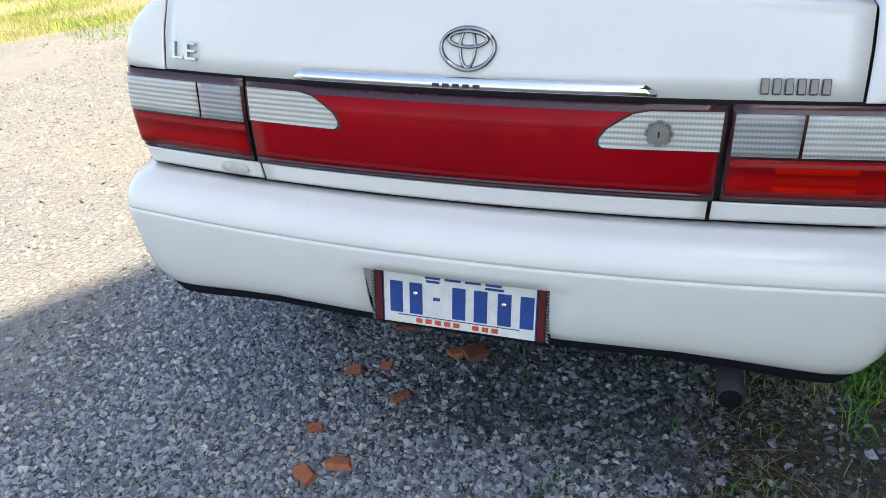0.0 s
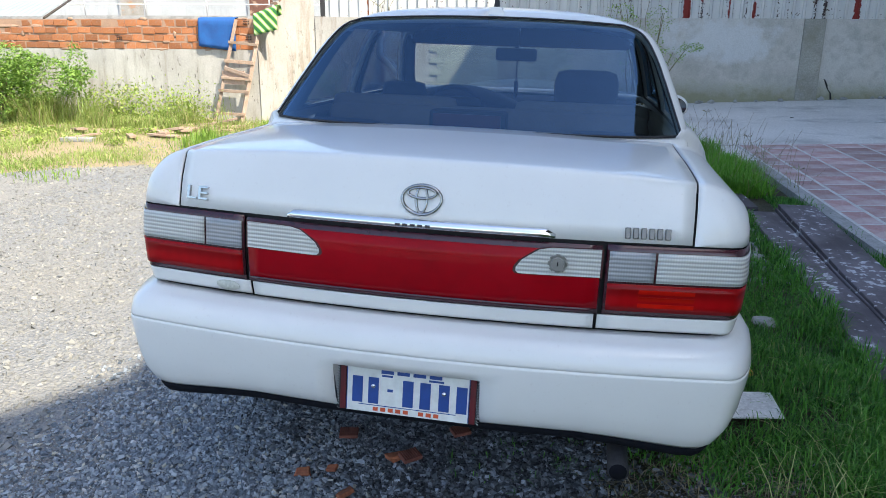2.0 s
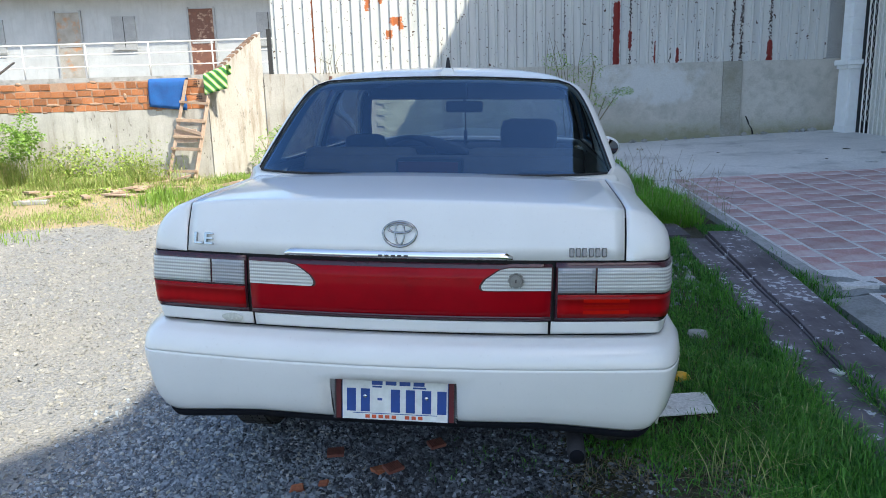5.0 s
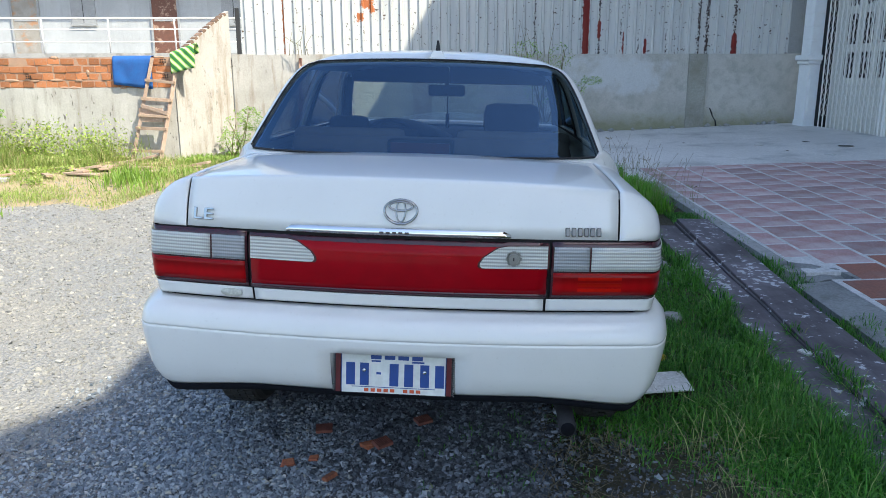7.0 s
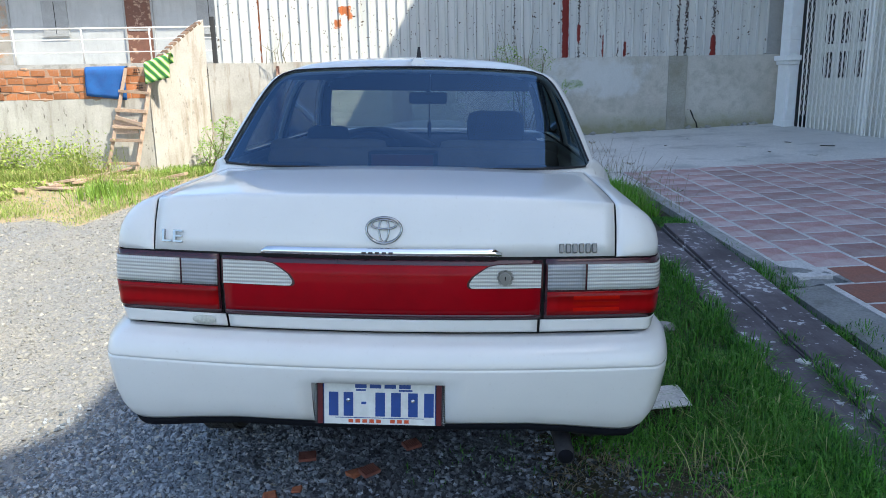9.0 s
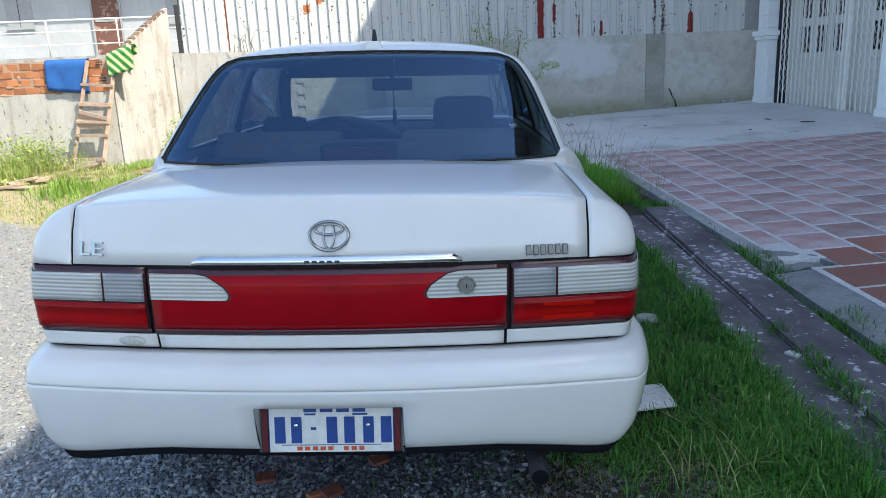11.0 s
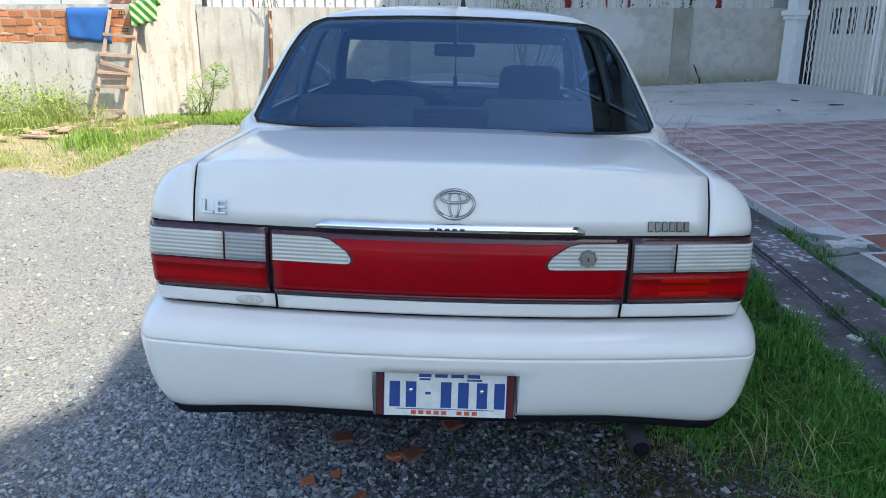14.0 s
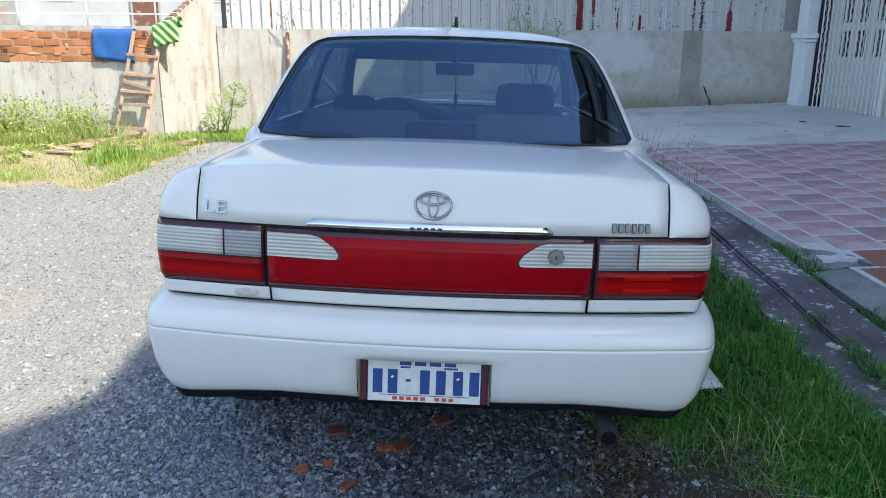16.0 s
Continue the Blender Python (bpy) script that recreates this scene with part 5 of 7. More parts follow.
# far house with a raised walkway
house = empty("house", "long white single-storey house with a railed walkway and worn doors", "house")
HY = 22.0
TURN = Matrix.Translation((-10.7, HY, 0)) @ Matrix.Rotation(radians(6), 4, "Z") @ Matrix.Translation((10.7, -HY, 0))
house.matrix_world = TURN
hw = wall_block("wall", -34, -7.0, HY, HY + 0.2, -0.5, 5.6, M_HOUSEF, house, Matrix(), 2.0, 0.01)
box("walkway", -34, -7.0, HY - 1.5, HY, 2.02, 2.21, M_KERB, house, "pale concrete walkway floor")
box("walkway_edge", -34, -7.0, HY - 1.54, HY - 1.5, 2.08, 2.23, M_KERB, house)
# the shadow line below the walkway's edge, drawn as a dark box
box("edge_beam", -34, -7.0, HY - 1.50, HY - 1.35, 1.80, 2.02, M_EAVE, house, "dark strip standing for the shadow under the walkway")
box("ceiling_eave", -34, -6.0, HY - 0.68, HY, 4.86, 4.94, M_HOUSE, house)
for i in range(66):
    box("roof_sheet", -34 + i * 0.42, -34 + i * 0.42 + 0.43, HY - 0.85, HY + 3.0, 4.98 + 0.006 * (i % 2), 5.02 + 0.006 * (i % 2), M_ROOFS, house, m=Matrix.Translation((0, 0, 0)))
for x, mt in ((-15.15, M_DOORW), (-10.72, M_DOORB), (-19.85, M_DOORW)):
    dr = box("door", x, x + 0.80, HY - 0.05, HY + 0.05, 2.24, 4.38, mt, house, "peeling dark brown door" if mt is M_DOORB else "weathered grey door with rust stains", 0.008)
    for xx in (x - 0.06, x + 0.80):
        box("door_post", xx, xx + 0.06, HY - 0.07, HY + 0.02, 2.24, 4.44, M_SHUT, dr)
    box("crossbar", x + 0.05, x + 0.75, HY - 0.065, HY - 0.05, 3.28, 3.34, M_SHUT, dr)
for x in (-17.7, -13.3, -8.5):
    wd = box("window", x, x + 0.78, HY - 0.04, HY + 0.05, 3.20, 4.22, M_SHUT, house, "closed grey wooden shutters", 0.006)
    box("middle_joint", x + 0.38, x + 0.40, HY - 0.046, HY - 0.04, 3.22, 4.2, M_GAP, wd)
    box("sill", x - 0.04, x + 0.82, HY - 0.08, HY - 0.04, 3.14, 3.20, M_SHUT, wd)
rail = empty("railing", "white painted steel railing along the walkway", "railing", TURN)
for z in (3.265, 2.94, 2.57):
    tube("bar", [(-34, HY - 1.45, z + 0.02), (-20, HY - 1.45, z), (-7.0, HY - 1.45, z)], 0.025 if z > 3.2 else 0.018, M_RAIL, rail, "", 6)
for i in range(9):
    x = -9.6 - i * 2.0
    tube("post", [(x, HY - 1.45, 2.21), (x, HY - 1.45, 3.28)], 0.024, M_RAIL, rail, "", 6)
# lean-to roof below the walkway
lean = empty("lean_to_roof", "pale corrugated lean-to roof with a dark timber edge", "roof")
rows = [[(x + 2.6 * t, lerp(17.5, 13.0, t), lerp(2.62, 1.93, t) + 0.012 * (i % 2)) for i, x in enumerate(np.arange(-25, -13.9, 0.09))] for t in (0, 0.5, 1)]
sheet("sheeting", rows, rough_mat("pale_green_sheet", (0.38, 0.42, 0.40), (0.30, 0.33, 0.32), 1.5, 30, 0.6, 0.15, 0.003), lean, thick=0.004, smooth=False)
tube("edge_timber", [(-13.88, 17.5, 2.60), (-11.28, 13.0, 1.905)], 0.03, M_EAVE, lean, "", 5)

# ---- paved forecourt ----
pavement = empty("pavement", "forecourt of worn red tiles with a concrete kerb", "pavement", kind="structure")
AX = radians(3.6)
E1, E2 = Vector((math.cos(AX), math.sin(AX), 0)), Vector((-math.sin(AX), math.cos(AX), 0))
O = Vector((2.36, 2.50, 0))


def pv(u, v, up=0.0):
    p = O + E1 * u + E2 * v
    return Vector((p.x, p.y, pave_z(p.x, p.y) + up))


def slab(name, quad, top, depth, material, parent, label="", n=10):
    """A slab on the forecourt's slope over a quad given in its own axes."""
    rows = []
    for i in range(n + 1):
        t = i / n
        rows.append([pv(lerp(lerp(quad[0][0], quad[3][0], t), lerp(quad[1][0], quad[2][0], t), s), lerp(lerp(quad[0][1], quad[3][1], t), lerp(quad[1][1], quad[2][1], t), s), top) for s in np.linspace(0, 1, 7)])
    ob = sheet(name, rows, material, parent, label, smooth=False)
    s2 = ob.modifiers.new("thickness", "SOLIDIFY")
    s2.thickness, s2.offset = depth, -1
    return ob


slab("bed", [(-0.13, -0.02), (3.7, -0.02), (3.3, 4.10), (-0.13, 4.10)], -0.0005, 0.16, M_GROUT, pavement)
slab("bed", [(0.10, -0.16), (3.85, -0.16), (3.8, -0.02), (0.08, -0.02)], -0.0005, 0.16, M_KERBD, pavement)
slab("bed", [(-0.035, -3.25), (4.4, -3.25), (3.8, -0.16), (-0.05, -0.16)], -0.0005, 0.16, M_GROUT, pavement)
slab("apron", [(-0.46, 4.10), (4.1, 4.10), (3.5, 8.6), (-0.75, 8.6)], -0.002, 0.16, M_SLAB, pavement, "plain concrete apron")
slab("apron", [(-0.80, 3.20), (-0.13, 3.20), (-0.13, 4.10), (-0.85, 4.10)], -0.012, 0.16, M_SLAB, pavement, "broken edge of concrete")
slab("kerb", [(-0.22, 0.02), (-0.13, 0.02), (-0.13, 3.20), (-0.24, 3.20)], -0.002, 0.2, M_KERB, pavement, "smooth grey concrete kerb")
rows = []
for i in range(13):
    v = -0.075 + 0.025 * i
    row = []
    for j in range(17):
        u = lerp(-0.27 + 0.02 * noise.noise((v * 9, 0, 1)), 0.10 - 0.2 * smooth01((v - 0.0) / 0.2), j / 16)
        vv = v - (0.035 * noise.noise((u * 14, 3, 0)) + 0.02 if i == 0 else 0)
        row.append(pv(u, vv, 0.002 - 0.05 * (j / 16 < 0.25) * (1 - j / 4) - 0.03 * smooth01((0.06 - v) / 0.12) + 0.016 * noise.noise((u * 11, v * 11, 2))))
    rows.append(row)
sheet("broken_kerb", rows, M_KERBD, pavement, "crumbled patch of broken kerb", thick=0.10, smooth=False)
slab("kerb", [(-0.36, -3.25), (-0.035, -3.25), (-0.05, -0.17), (-0.29, -0.21)], -0.006, 0.2, M_KERBD, pavement, "smooth grey concrete kerb")

# planks on the grass beside the forecourt
def plank(x0, x1, y0, y1, z0, slope, yaw, label):
    bm = bmesh.new()
    add_box(bm, x0, x1, y0, y1, -0.045, 0, None, 0.005)
    for y in np.arange(y0 + 0.2, y1 - 0.05, 0.2):
        bmesh.ops.bisect_plane(bm, geom=bm.verts[:] + bm.edges[:] + bm.faces[:], plane_co=(0, y, 0), plane_no=(0, 1, 0))
    for v in bm.verts:
        v.co.z += z0 + slope * v.co.y + 0.006 * noise.noise((v.co.x * 3, v.co.y * 1.4, 8))
        v.co.x += 0.008 * noise.noise((v.co.x, v.co.y * 1.6, 3))
    bmesh.ops.rotate(bm, verts=bm.verts, cent=((x0 + x1) / 2, 2.3, 0), matrix=Matrix.Rotation(radians(yaw), 3, "Z"))
    return tagged(part("plank", bm, M_PLANK, None, smooth=False), label, "plank", "planks on the grass")


plank(1.560, 1.752, 0.10, 3.80, 0.152, 0.030, 0.0, "long grey plank spattered with white paint")
plank(1.770, 2.015, 0.40, 3.95, 0.176, 0.030, -1.0, "wide grey plank spattered with white paint")
plank(1.7545, 1.767, 0.40, 3.90, 0.162, 0.030, -0.5, "thin worn batten between two planks")
plank(1.24, 1.78, 3.92, 4.40, 0.155, 0.029, 4.0, "short grey board lying across the grass")

# gate and its pillar
GATE = Matrix.Translation((5.50, 10.36, 0)) @ Matrix.Rotation(radians(-78.0), 4, "Z")  # x along the gate, towards the yard
PIL = Matrix.Translation((5.26, 10.58, 0)) @ Matrix.Rotation(radians(7.5), 4, "Z")
pil = empty("gate_pillar", "white painted gate pillar with a panelled base", "pillar")
near_pil = empty("gate_pillar", "white painted gate pillar at the gate's other side", "pillar", group="")
for nm, x0, x1, y0, y1, z0, z1, bv in (("base", 2.37, 2.75, -0.22, 0.2, 0.2, 0.66, 0.006), ("shaft", 2.385, 2.735, -0.20, 0.2, 0.66, 3.6, 0.006)):
    box(nm, x0, x1, y0, y1, z0, z1, M_PILLAR, near_pil, "", bv, GATE)
for nm, x0, x1, y0, y1, z0, z1, bv in (("base", 0.0, 0.24, -0.30, 0.02, 0.4, 0.74, 0.006), ("pedestal", 0.015, 0.225, -0.28, 0.02, 0.74, 1.62, 0.006), ("moulding", -0.02, 0.26, -0.32, 0.03, 1.62, 1.68, 0.01),
                                       ("moulding", -0.06, 0.29, -0.35, 0.03, 1.68, 1.76, 0.012), ("shaft", 0.03, 0.22, -0.26, 0.02, 1.76, 6.0, 0.006)):
    box(nm, x0, x1, y0, y1, z0, z1, M_PILLAR, pil, "", bv, PIL)
for x0, x1, z0, z1 in ((0.05, 0.07, 0.85, 1.5), (0.17, 0.19, 0.85, 1.5), (0.05, 0.19, 1.48, 1.5), (0.05, 0.19, 0.85, 0.87)):
    box("panel_moulding", x0, x1, -0.288, -0.28, z0, z1, M_PILLAR, pil, m=PIL)
for i in range(9):
    box("groove_block", 0.022, 0.228, -0.268, 0.0, 1.80 + i * 0.2, 1.98 + i * 0.2, M_PILLAR, pil, "", 0.008, PIL)
# house front above and beside the gate: its unseen upper part and eave shade the yard
front = empty("wall_house", "tall white house front over the forecourt", "wall", kind="structure")
FRONT = Matrix.Translation((5.72, 10.2, 0)) @ Matrix.Rotation(radians(-85.1), 4, "Z")  # x along the eaves, towards the yard
box("upper_front", -4.0, 18.0, 0.0, 6.0, 3.6, 8.6, M_HOUSE, front, m=FRONT)
box("eave", -4.0, 18.0, -2.69, 6.0, 8.63, 8.80, M_EAVE, front, "unseen dark eave that shades the yard", m=FRONT)
box("gate_side", -0.2, 0.05, -0.0, 0.3, 0.3, 3.6, M_PILLAR, front, m=GATE)
box("lower_front", 3.2, 18.0, 0.2, 0.5, -0.4, 3.6, M_HOUSE, front, m=FRONT)
box("doorway_back", 0.12, 3.2, 0.45, 0.5, 0.2, 3.6, M_GATEIN, front, m=GATE)
# unseen slab added high towards the street; its slanting edge shapes the yard's shadow
bm = bmesh.new()
lowr = [bm.verts.new(p) for p in ((7.0, -4.75, 10.5), (4.35, -8.7, 10.5), (4.33, -9.6, 10.5), (9.0, -9.6, 10.5), (9.0, -4.65, 10.5))]
bm.faces.new(lowr)
ext = bmesh.ops.extrude_face_region(bm, geom=bm.faces[:])
bmesh.ops.translate(bm, vec=(0, 0, 2.8), verts=[v for v in ext["geom"] if isinstance(v, bmesh.types.BMVert)])
bmesh.ops.recalc_face_normals(bm, faces=bm.faces)
part("canopy", bm, M_HOUSE, front, smooth=False)
gate = empty("folding_gate", "white folding lattice gate in front of a barred door", "gate")
# flats and diagonals of the folding lattice
NG, GW = 23, 0.098
for i in range(NG):
    x = 0.16 + i * GW
    box("flat", x - 0.011, x + 0.011, -0.04, -0.032, pave_z(5.4, 10) - 0.05 - 0.0105 * i, 3.58, M_GATE, gate, m=GATE)
verts, faces = [], []
for z in np.arange(0.82, 3.5, 0.155):
    for i in range(NG - 1):
        x = 0.16 + i * GW
        for s in (0, 1):
            za, zb = (z, z + 0.135) if s == 0 else (z + 0.135, z)
            for k in range(4):
                t0, t1 = k / 4, (k + 1) / 4
                b0 = len(verts)
                for t, w in ((t0, -1), (t0, 1), (t1, 1), (t1, -1)):
                    verts.append(GATE @ Vector((x + GW * t, -0.046 - 0.006 * s, lerp(za, zb, smooth01(t)) + 0.006 * w)))
                faces.append((b0, b0 + 1, b0 + 2, b0 + 3))
lat = raw("lattice", verts, faces, M_GATE, gate, "thin crossing lattice strips")
s = lat.modifiers.new("thickness", "SOLIDIFY")
s.thickness = 0.003
box("inner_door", 0.12, 3.2, 0.12, 0.16, 0.4, 3.6, simple_mat("cream_door", (0.72, 0.71, 0.66), 0.6), gate, m=GATE)
for x0 in (0.42, 0.78, 1.12, 1.88, 2.16):
    for za, zb in ((1.40, 1.78), (1.90, 2.34), (2.46, 2.9)):
        for k in range(3):
            x = x0 + k * 0.072
            box("slot", x, x + 0.04, 0.112, 0.12, za, zb, M_GAP, gate, m=GATE)
# the shadow beside the gate is given as a near-black jamb
box("side_jamb", 0.05, 0.115, -0.03, 0.4, 0.4, 3.6, M_GAP, gate, "dark shadowed jamb", m=GATE)
for x in (1.52, 1.60):
    box("lock_stile", x - 0.02, x + 0.02, -0.06, -0.03, 0.55, 3.58, M_GATE, gate, m=GATE)


# ---- plants and loose ground cover ----
def leaf_mat(name, c1, c2, rough=0.55, dry=None, dry_share=0.0):
    m, nt, b = nodes_of(name)
    rnd = nt.nodes.new("ShaderNodeNewGeometry").outputs["Random Per Island"]
    stops = [(0.0, c1), (0.8 - dry_share * 0.8, c2)]
    if dry:
        stops += [(1.0 - dry_share, c2), (1.0, dry)]
    col = n_ramp(nt, rnd, stops).outputs["Color"]
    n = n_noise(nt, 1.3, 4, 0.6, n_obj(nt))
    col = n_mix(nt, 0.6, col, n_ramp(nt, n.outputs["Fac"], [(0.3, 0.55), (0.7, 1.0)]).outputs["Color"], "MULTIPLY")
    nt.links.new(col, b.inputs["Base Color"])
    b.inputs["Roughness"].default_value = rough
    tl = nt.nodes.new("ShaderNodeBsdfTranslucent")
    nt.links.new(col, tl.inputs["Color"])
    ms = nt.nodes.new("ShaderNodeMixShader")
    ms.inputs["Fac"].default_value = 0.25
    nt.links.new(b.outputs[0], ms.inputs[1])
    nt.links.new(tl.outputs[0], ms.inputs[2])
    nt.links.new(ms.outputs[0], nt.nodes["Material Output"].inputs["Surface"])
    return m


M_GRASS = leaf_mat("green_grass", (0.014, 0.085, 0.011), (0.112, 0.355, 0.038), dry=(0.36, 0.35, 0.15), dry_share=0.05)
M_WEED = leaf_mat("weedy_grass", (0.19, 0.28, 0.05), (0.34, 0.43, 0.11), dry=(0.54, 0.43, 0.25), dry_share=0.25)
M_YGRASS = leaf_mat("sunlit_grass", (0.15, 0.28, 0.03), (0.27, 0.42, 0.07), dry=(0.42, 0.38, 0.16), dry_share=0.1)
M_LUSH = leaf_mat("lush_grass", (0.09, 0.28, 0.015), (0.17, 0.42, 0.035), dry=(0.36, 0.34, 0.12), dry_share=0.05)
M_TUFT = leaf_mat("mixed_grass", (0.035, 0.15, 0.016), (0.13, 0.36, 0.045), dry=(0.48, 0.48, 0.22), dry_share=0.12)
M_LEAF = leaf_mat("bush_leaf", (0.12, 0.26, 0.03), (0.30, 0.46, 0.09))
M_DRY = leaf_mat("dry_stalk", (0.22, 0.19, 0.13), (0.34, 0.29, 0.19))
M_STEM = rough_mat("plant_stem", (0.16, 0.15, 0.07), (0.24, 0.2, 0.12), 10, 60, 0.9)
# chips by the car: the shade's blue is mixed into their grey
M_STONE, nt, b = nodes_of("gravel_stone")
rnd = nt.nodes.new("ShaderNodeNewGeometry").outputs["Random Per Island"]
c = n_ramp(nt, rnd, [(0.0, (0.10, 0.12, 0.145)), (0.5, (0.235, 0.265, 0.30)), (0.9, (0.38, 0.41, 0.435)), (0.96, (0.38, 0.36, 0.29)), (1.0, (0.52, 0.515, 0.50))]).outputs["Color"]
fine = n_noise(nt, 130, 4, 0.65, n_obj(nt))
c = n_mix(nt, 0.5, c, n_ramp(nt, fine.outputs["Fac"], [(0.3, 0.7), (0.7, 1.0)]).outputs["Color"], "MULTIPLY")
nt.links.new(c, b.inputs["Base Color"])
b.inputs["Roughness"].default_value = 0.75
n_bump(nt, b, fine.outputs["Fac"], 0.3, 0.002)
# chips further out: dusty, and kept paler and warmer for the sunlit gravel
M_STONED, nt, b = nodes_of("sunlit_dusty_gravel_stone")
rnd = nt.nodes.new("ShaderNodeNewGeometry").outputs["Random Per Island"]
c = n_ramp(nt, rnd, [(0.0, (0.185, 0.185, 0.185)), (0.6, (0.245, 0.24, 0.225)), (0.93, (0.295, 0.285, 0.255)), (1.0, (0.38, 0.365, 0.33))]).outputs["Color"]
fine = n_noise(nt, 130, 4, 0.65, n_obj(nt))
c = n_mix(nt, 0.5, c, n_ramp(nt, fine.outputs["Fac"], [(0.3, 0.75), (0.7, 1.0)]).outputs["Color"], "MULTIPLY")
nt.links.new(c, b.inputs["Base Color"])
b.inputs["Roughness"].default_value = 0.9
M_TERRA = rough_mat("terracotta", (0.48, 0.17, 0.08), (0.36, 0.11, 0.06), 16, 120, 0.9, vary=0.35)


def stuff(name, verts, faces, material, label, category):
    me = bpy.data.meshes.new(name)
    me.from_pydata(verts, [], faces)
    me.update()
    me.materials.append(material)
    ob = new(name, me)
    return tagged(ob, label, category, kind="stuff")


def blades(rng, spots, h0, h1, w, lean=0.5):
    """Bent tapering blades that arch over; spots: (x, y, z, size)."""
    verts, faces = [], []
    for x, y, z, k in spots:
        h = rng.uniform(h0, h1) * k
        a = rng.uniform(0, 2 * math.pi)
        d = rng.uniform(0.1, lean) * h
        ca, sa = math.cos(a), math.sin(a)
        t = a + 1.57 + rng.gauss(0, 0.5)
        hw = w / 2 * rng.uniform(0.6, 1.3)
        wx, wy = math.cos(t) * hw, math.sin(t) * hw
        top = h * max(0.35, 1 - 0.3 * d / max(h, 1e-6))
        b0 = len(verts)
        for f, r, g in ((0.0, 0.8, 0.0), (0.22, 1.0, 0.55), (0.6, 0.75, 0.95)):
            verts += [(x + ca * d * f - wx * r, y + sa * d * f - wy * r, z - 0.01 * (f == 0) + top * g), (x + ca * d * f + wx * r, y + sa * d * f + wy * r, z - 0.01 * (f == 0) + top * g)]
        verts.append((x + ca * d, y + sa * d, z + top * (1.0 if d < 0.6 * h else 0.82)))
        faces += [(b0, b0 + 1, b0 + 3, b0 + 2), (b0 + 2, b0 + 3, b0 + 5, b0 + 4), (b0 + 4, b0 + 5, b0 + 6)]
    return verts, faces


def patch(rng, n, x0, x1, y0, y1, keep, size=None):
    out = []
    while len(out) < n:
        x, y = rng.uniform(x0, x1), rng.uniform(y0, y1)
        if rng.random() < keep(x, y):
            out.append((x, y, ground_z(x, y), size(x, y) if size else 1.0))
    return out


def clumpy(x, y, f=3.0, seed=0):
    return smooth01(0.5 + 1.3 * noise.noise((x * f, y * f, seed)))


def on_plank(x, y):
    return (1.56 < x < 2.03 and 0.05 < y < 3.98) or (1.22 < x < 1.8 and 3.9 < y < 4.42)


rng = random.Random(11)


def keep_right(x, y):
    if on_plank(x, y) or x > 2.22 - 0.085 * (y - 2.5):
        return 0.0
    if 0.85 < x < 1.15 and 0.91 < y < 1.10:
        return 0.0
    thin = 1 - 0.68 * smooth01((0.42 - math.hypot(x - 0.78, (y - 0.06) * 0.8) + 0.25 * noise.noise((x * 5, y * 5, 16))) / 0.2)
    e = thin * smooth01((x - 0.42 - 0.34 * smooth01((0.9 - y) / 0.5) - 0.3 * noise.noise((x * 2.5, y * 2.5, 2))) / 0.55)
    bare = 1 - 0.85 * smooth01((0.35 - abs(y - 2.75) + 0.3 * noise.noise((x * 3, y * 3, 6))) / 0.25) * (x < 1.6)
    return e * bare * (0.18 + 0.82 * clumpy(x, y, 3.5, 4)) * (0.45 if x > 2.02 and y < 4.0 else 1.0)


sp = patch(rng, 64000, 0.15, 2.25, -0.45, 4.4, keep_right, lambda x, y: 0.5 + 0.9 * clumpy(x, y, 2.2, 9) + (0.2 if 2.02 < x else 0))
stuff("grass", *blades(rng, sp, 0.025, 0.075, 0.0038, 1.5), M_GRASS, "short green grass beside the car", "grass")
sp = patch(rng, 9000, 0.85, 2.2, -0.5, 1.3, lambda x, y: (0 if on_plank(x, y) else 1) * smooth01((x - 1.0 - 0.3 * (y < 0.5)) / 0.4) * clumpy(x, y, 2.5, 1))
stuff("tall_grass", *blades(rng, sp, 0.04, 0.12, 0.0032, 1.9), M_TUFT, "longer tufts of green and straw grass", "grass")
sp = patch(rng, 2600, 1.42, 2.05, -0.4, 1.0, lambda x, y: smooth01((0.75 - y) / 0.5) * (0.3 + 0.7 * clumpy(x, y, 4, 27)))
stuff("tall_grass", *blades(rng, sp, 0.05, 0.13, 0.004, 1.8), M_GRASS, "grass growing over the ends of the planks", "grass")
sp = patch(rng, 900, 1.735, 1.785, 0.2, 1.5, lambda x, y: clumpy(x, y, 5, 33)) + patch(rng, 1500, 1.47, 1.60, 0.1, 3.0, lambda x, y: clumpy(x, y, 4, 37))
stuff("grass", *blades(rng, sp, 0.05, 0.12, 0.0045, 1.2), M_GRASS, "grass along the planks' edges and joint", "grass")
sp = patch(rng, 130, 1.0, 2.0, -0.45, 0.8, lambda x, y: clumpy(x, y, 3, 45))
stuff("seed_stalks", *blades(rng, sp, 0.10, 0.24, 0.0026, 2.2), leaf_mat("pale_seed_stalk", (0.30, 0.38, 0.10), (0.50, 0.52, 0.22)), "long pale seed stalks above the grass", "grass")
sp = patch(rng, 24000, 0.9, 2.1, 4.35, 8.6, lambda x, y: smooth01((x - 0.9) / 0.2) * smooth01((1.95 - 0.11 * (y - 4.4) - x) / 0.22) * (0.4 + 0.6 * clumpy(x, y, 2, 3)), lambda x, y: 0.7 + 0.7 * clumpy(x, y, 1.6, 5))
stuff("tall_grass", *blades(rng, sp, 0.07, 0.20, 0.0055, 1.1), M_LUSH, "lush green grass along the forecourt's edge", "grass")
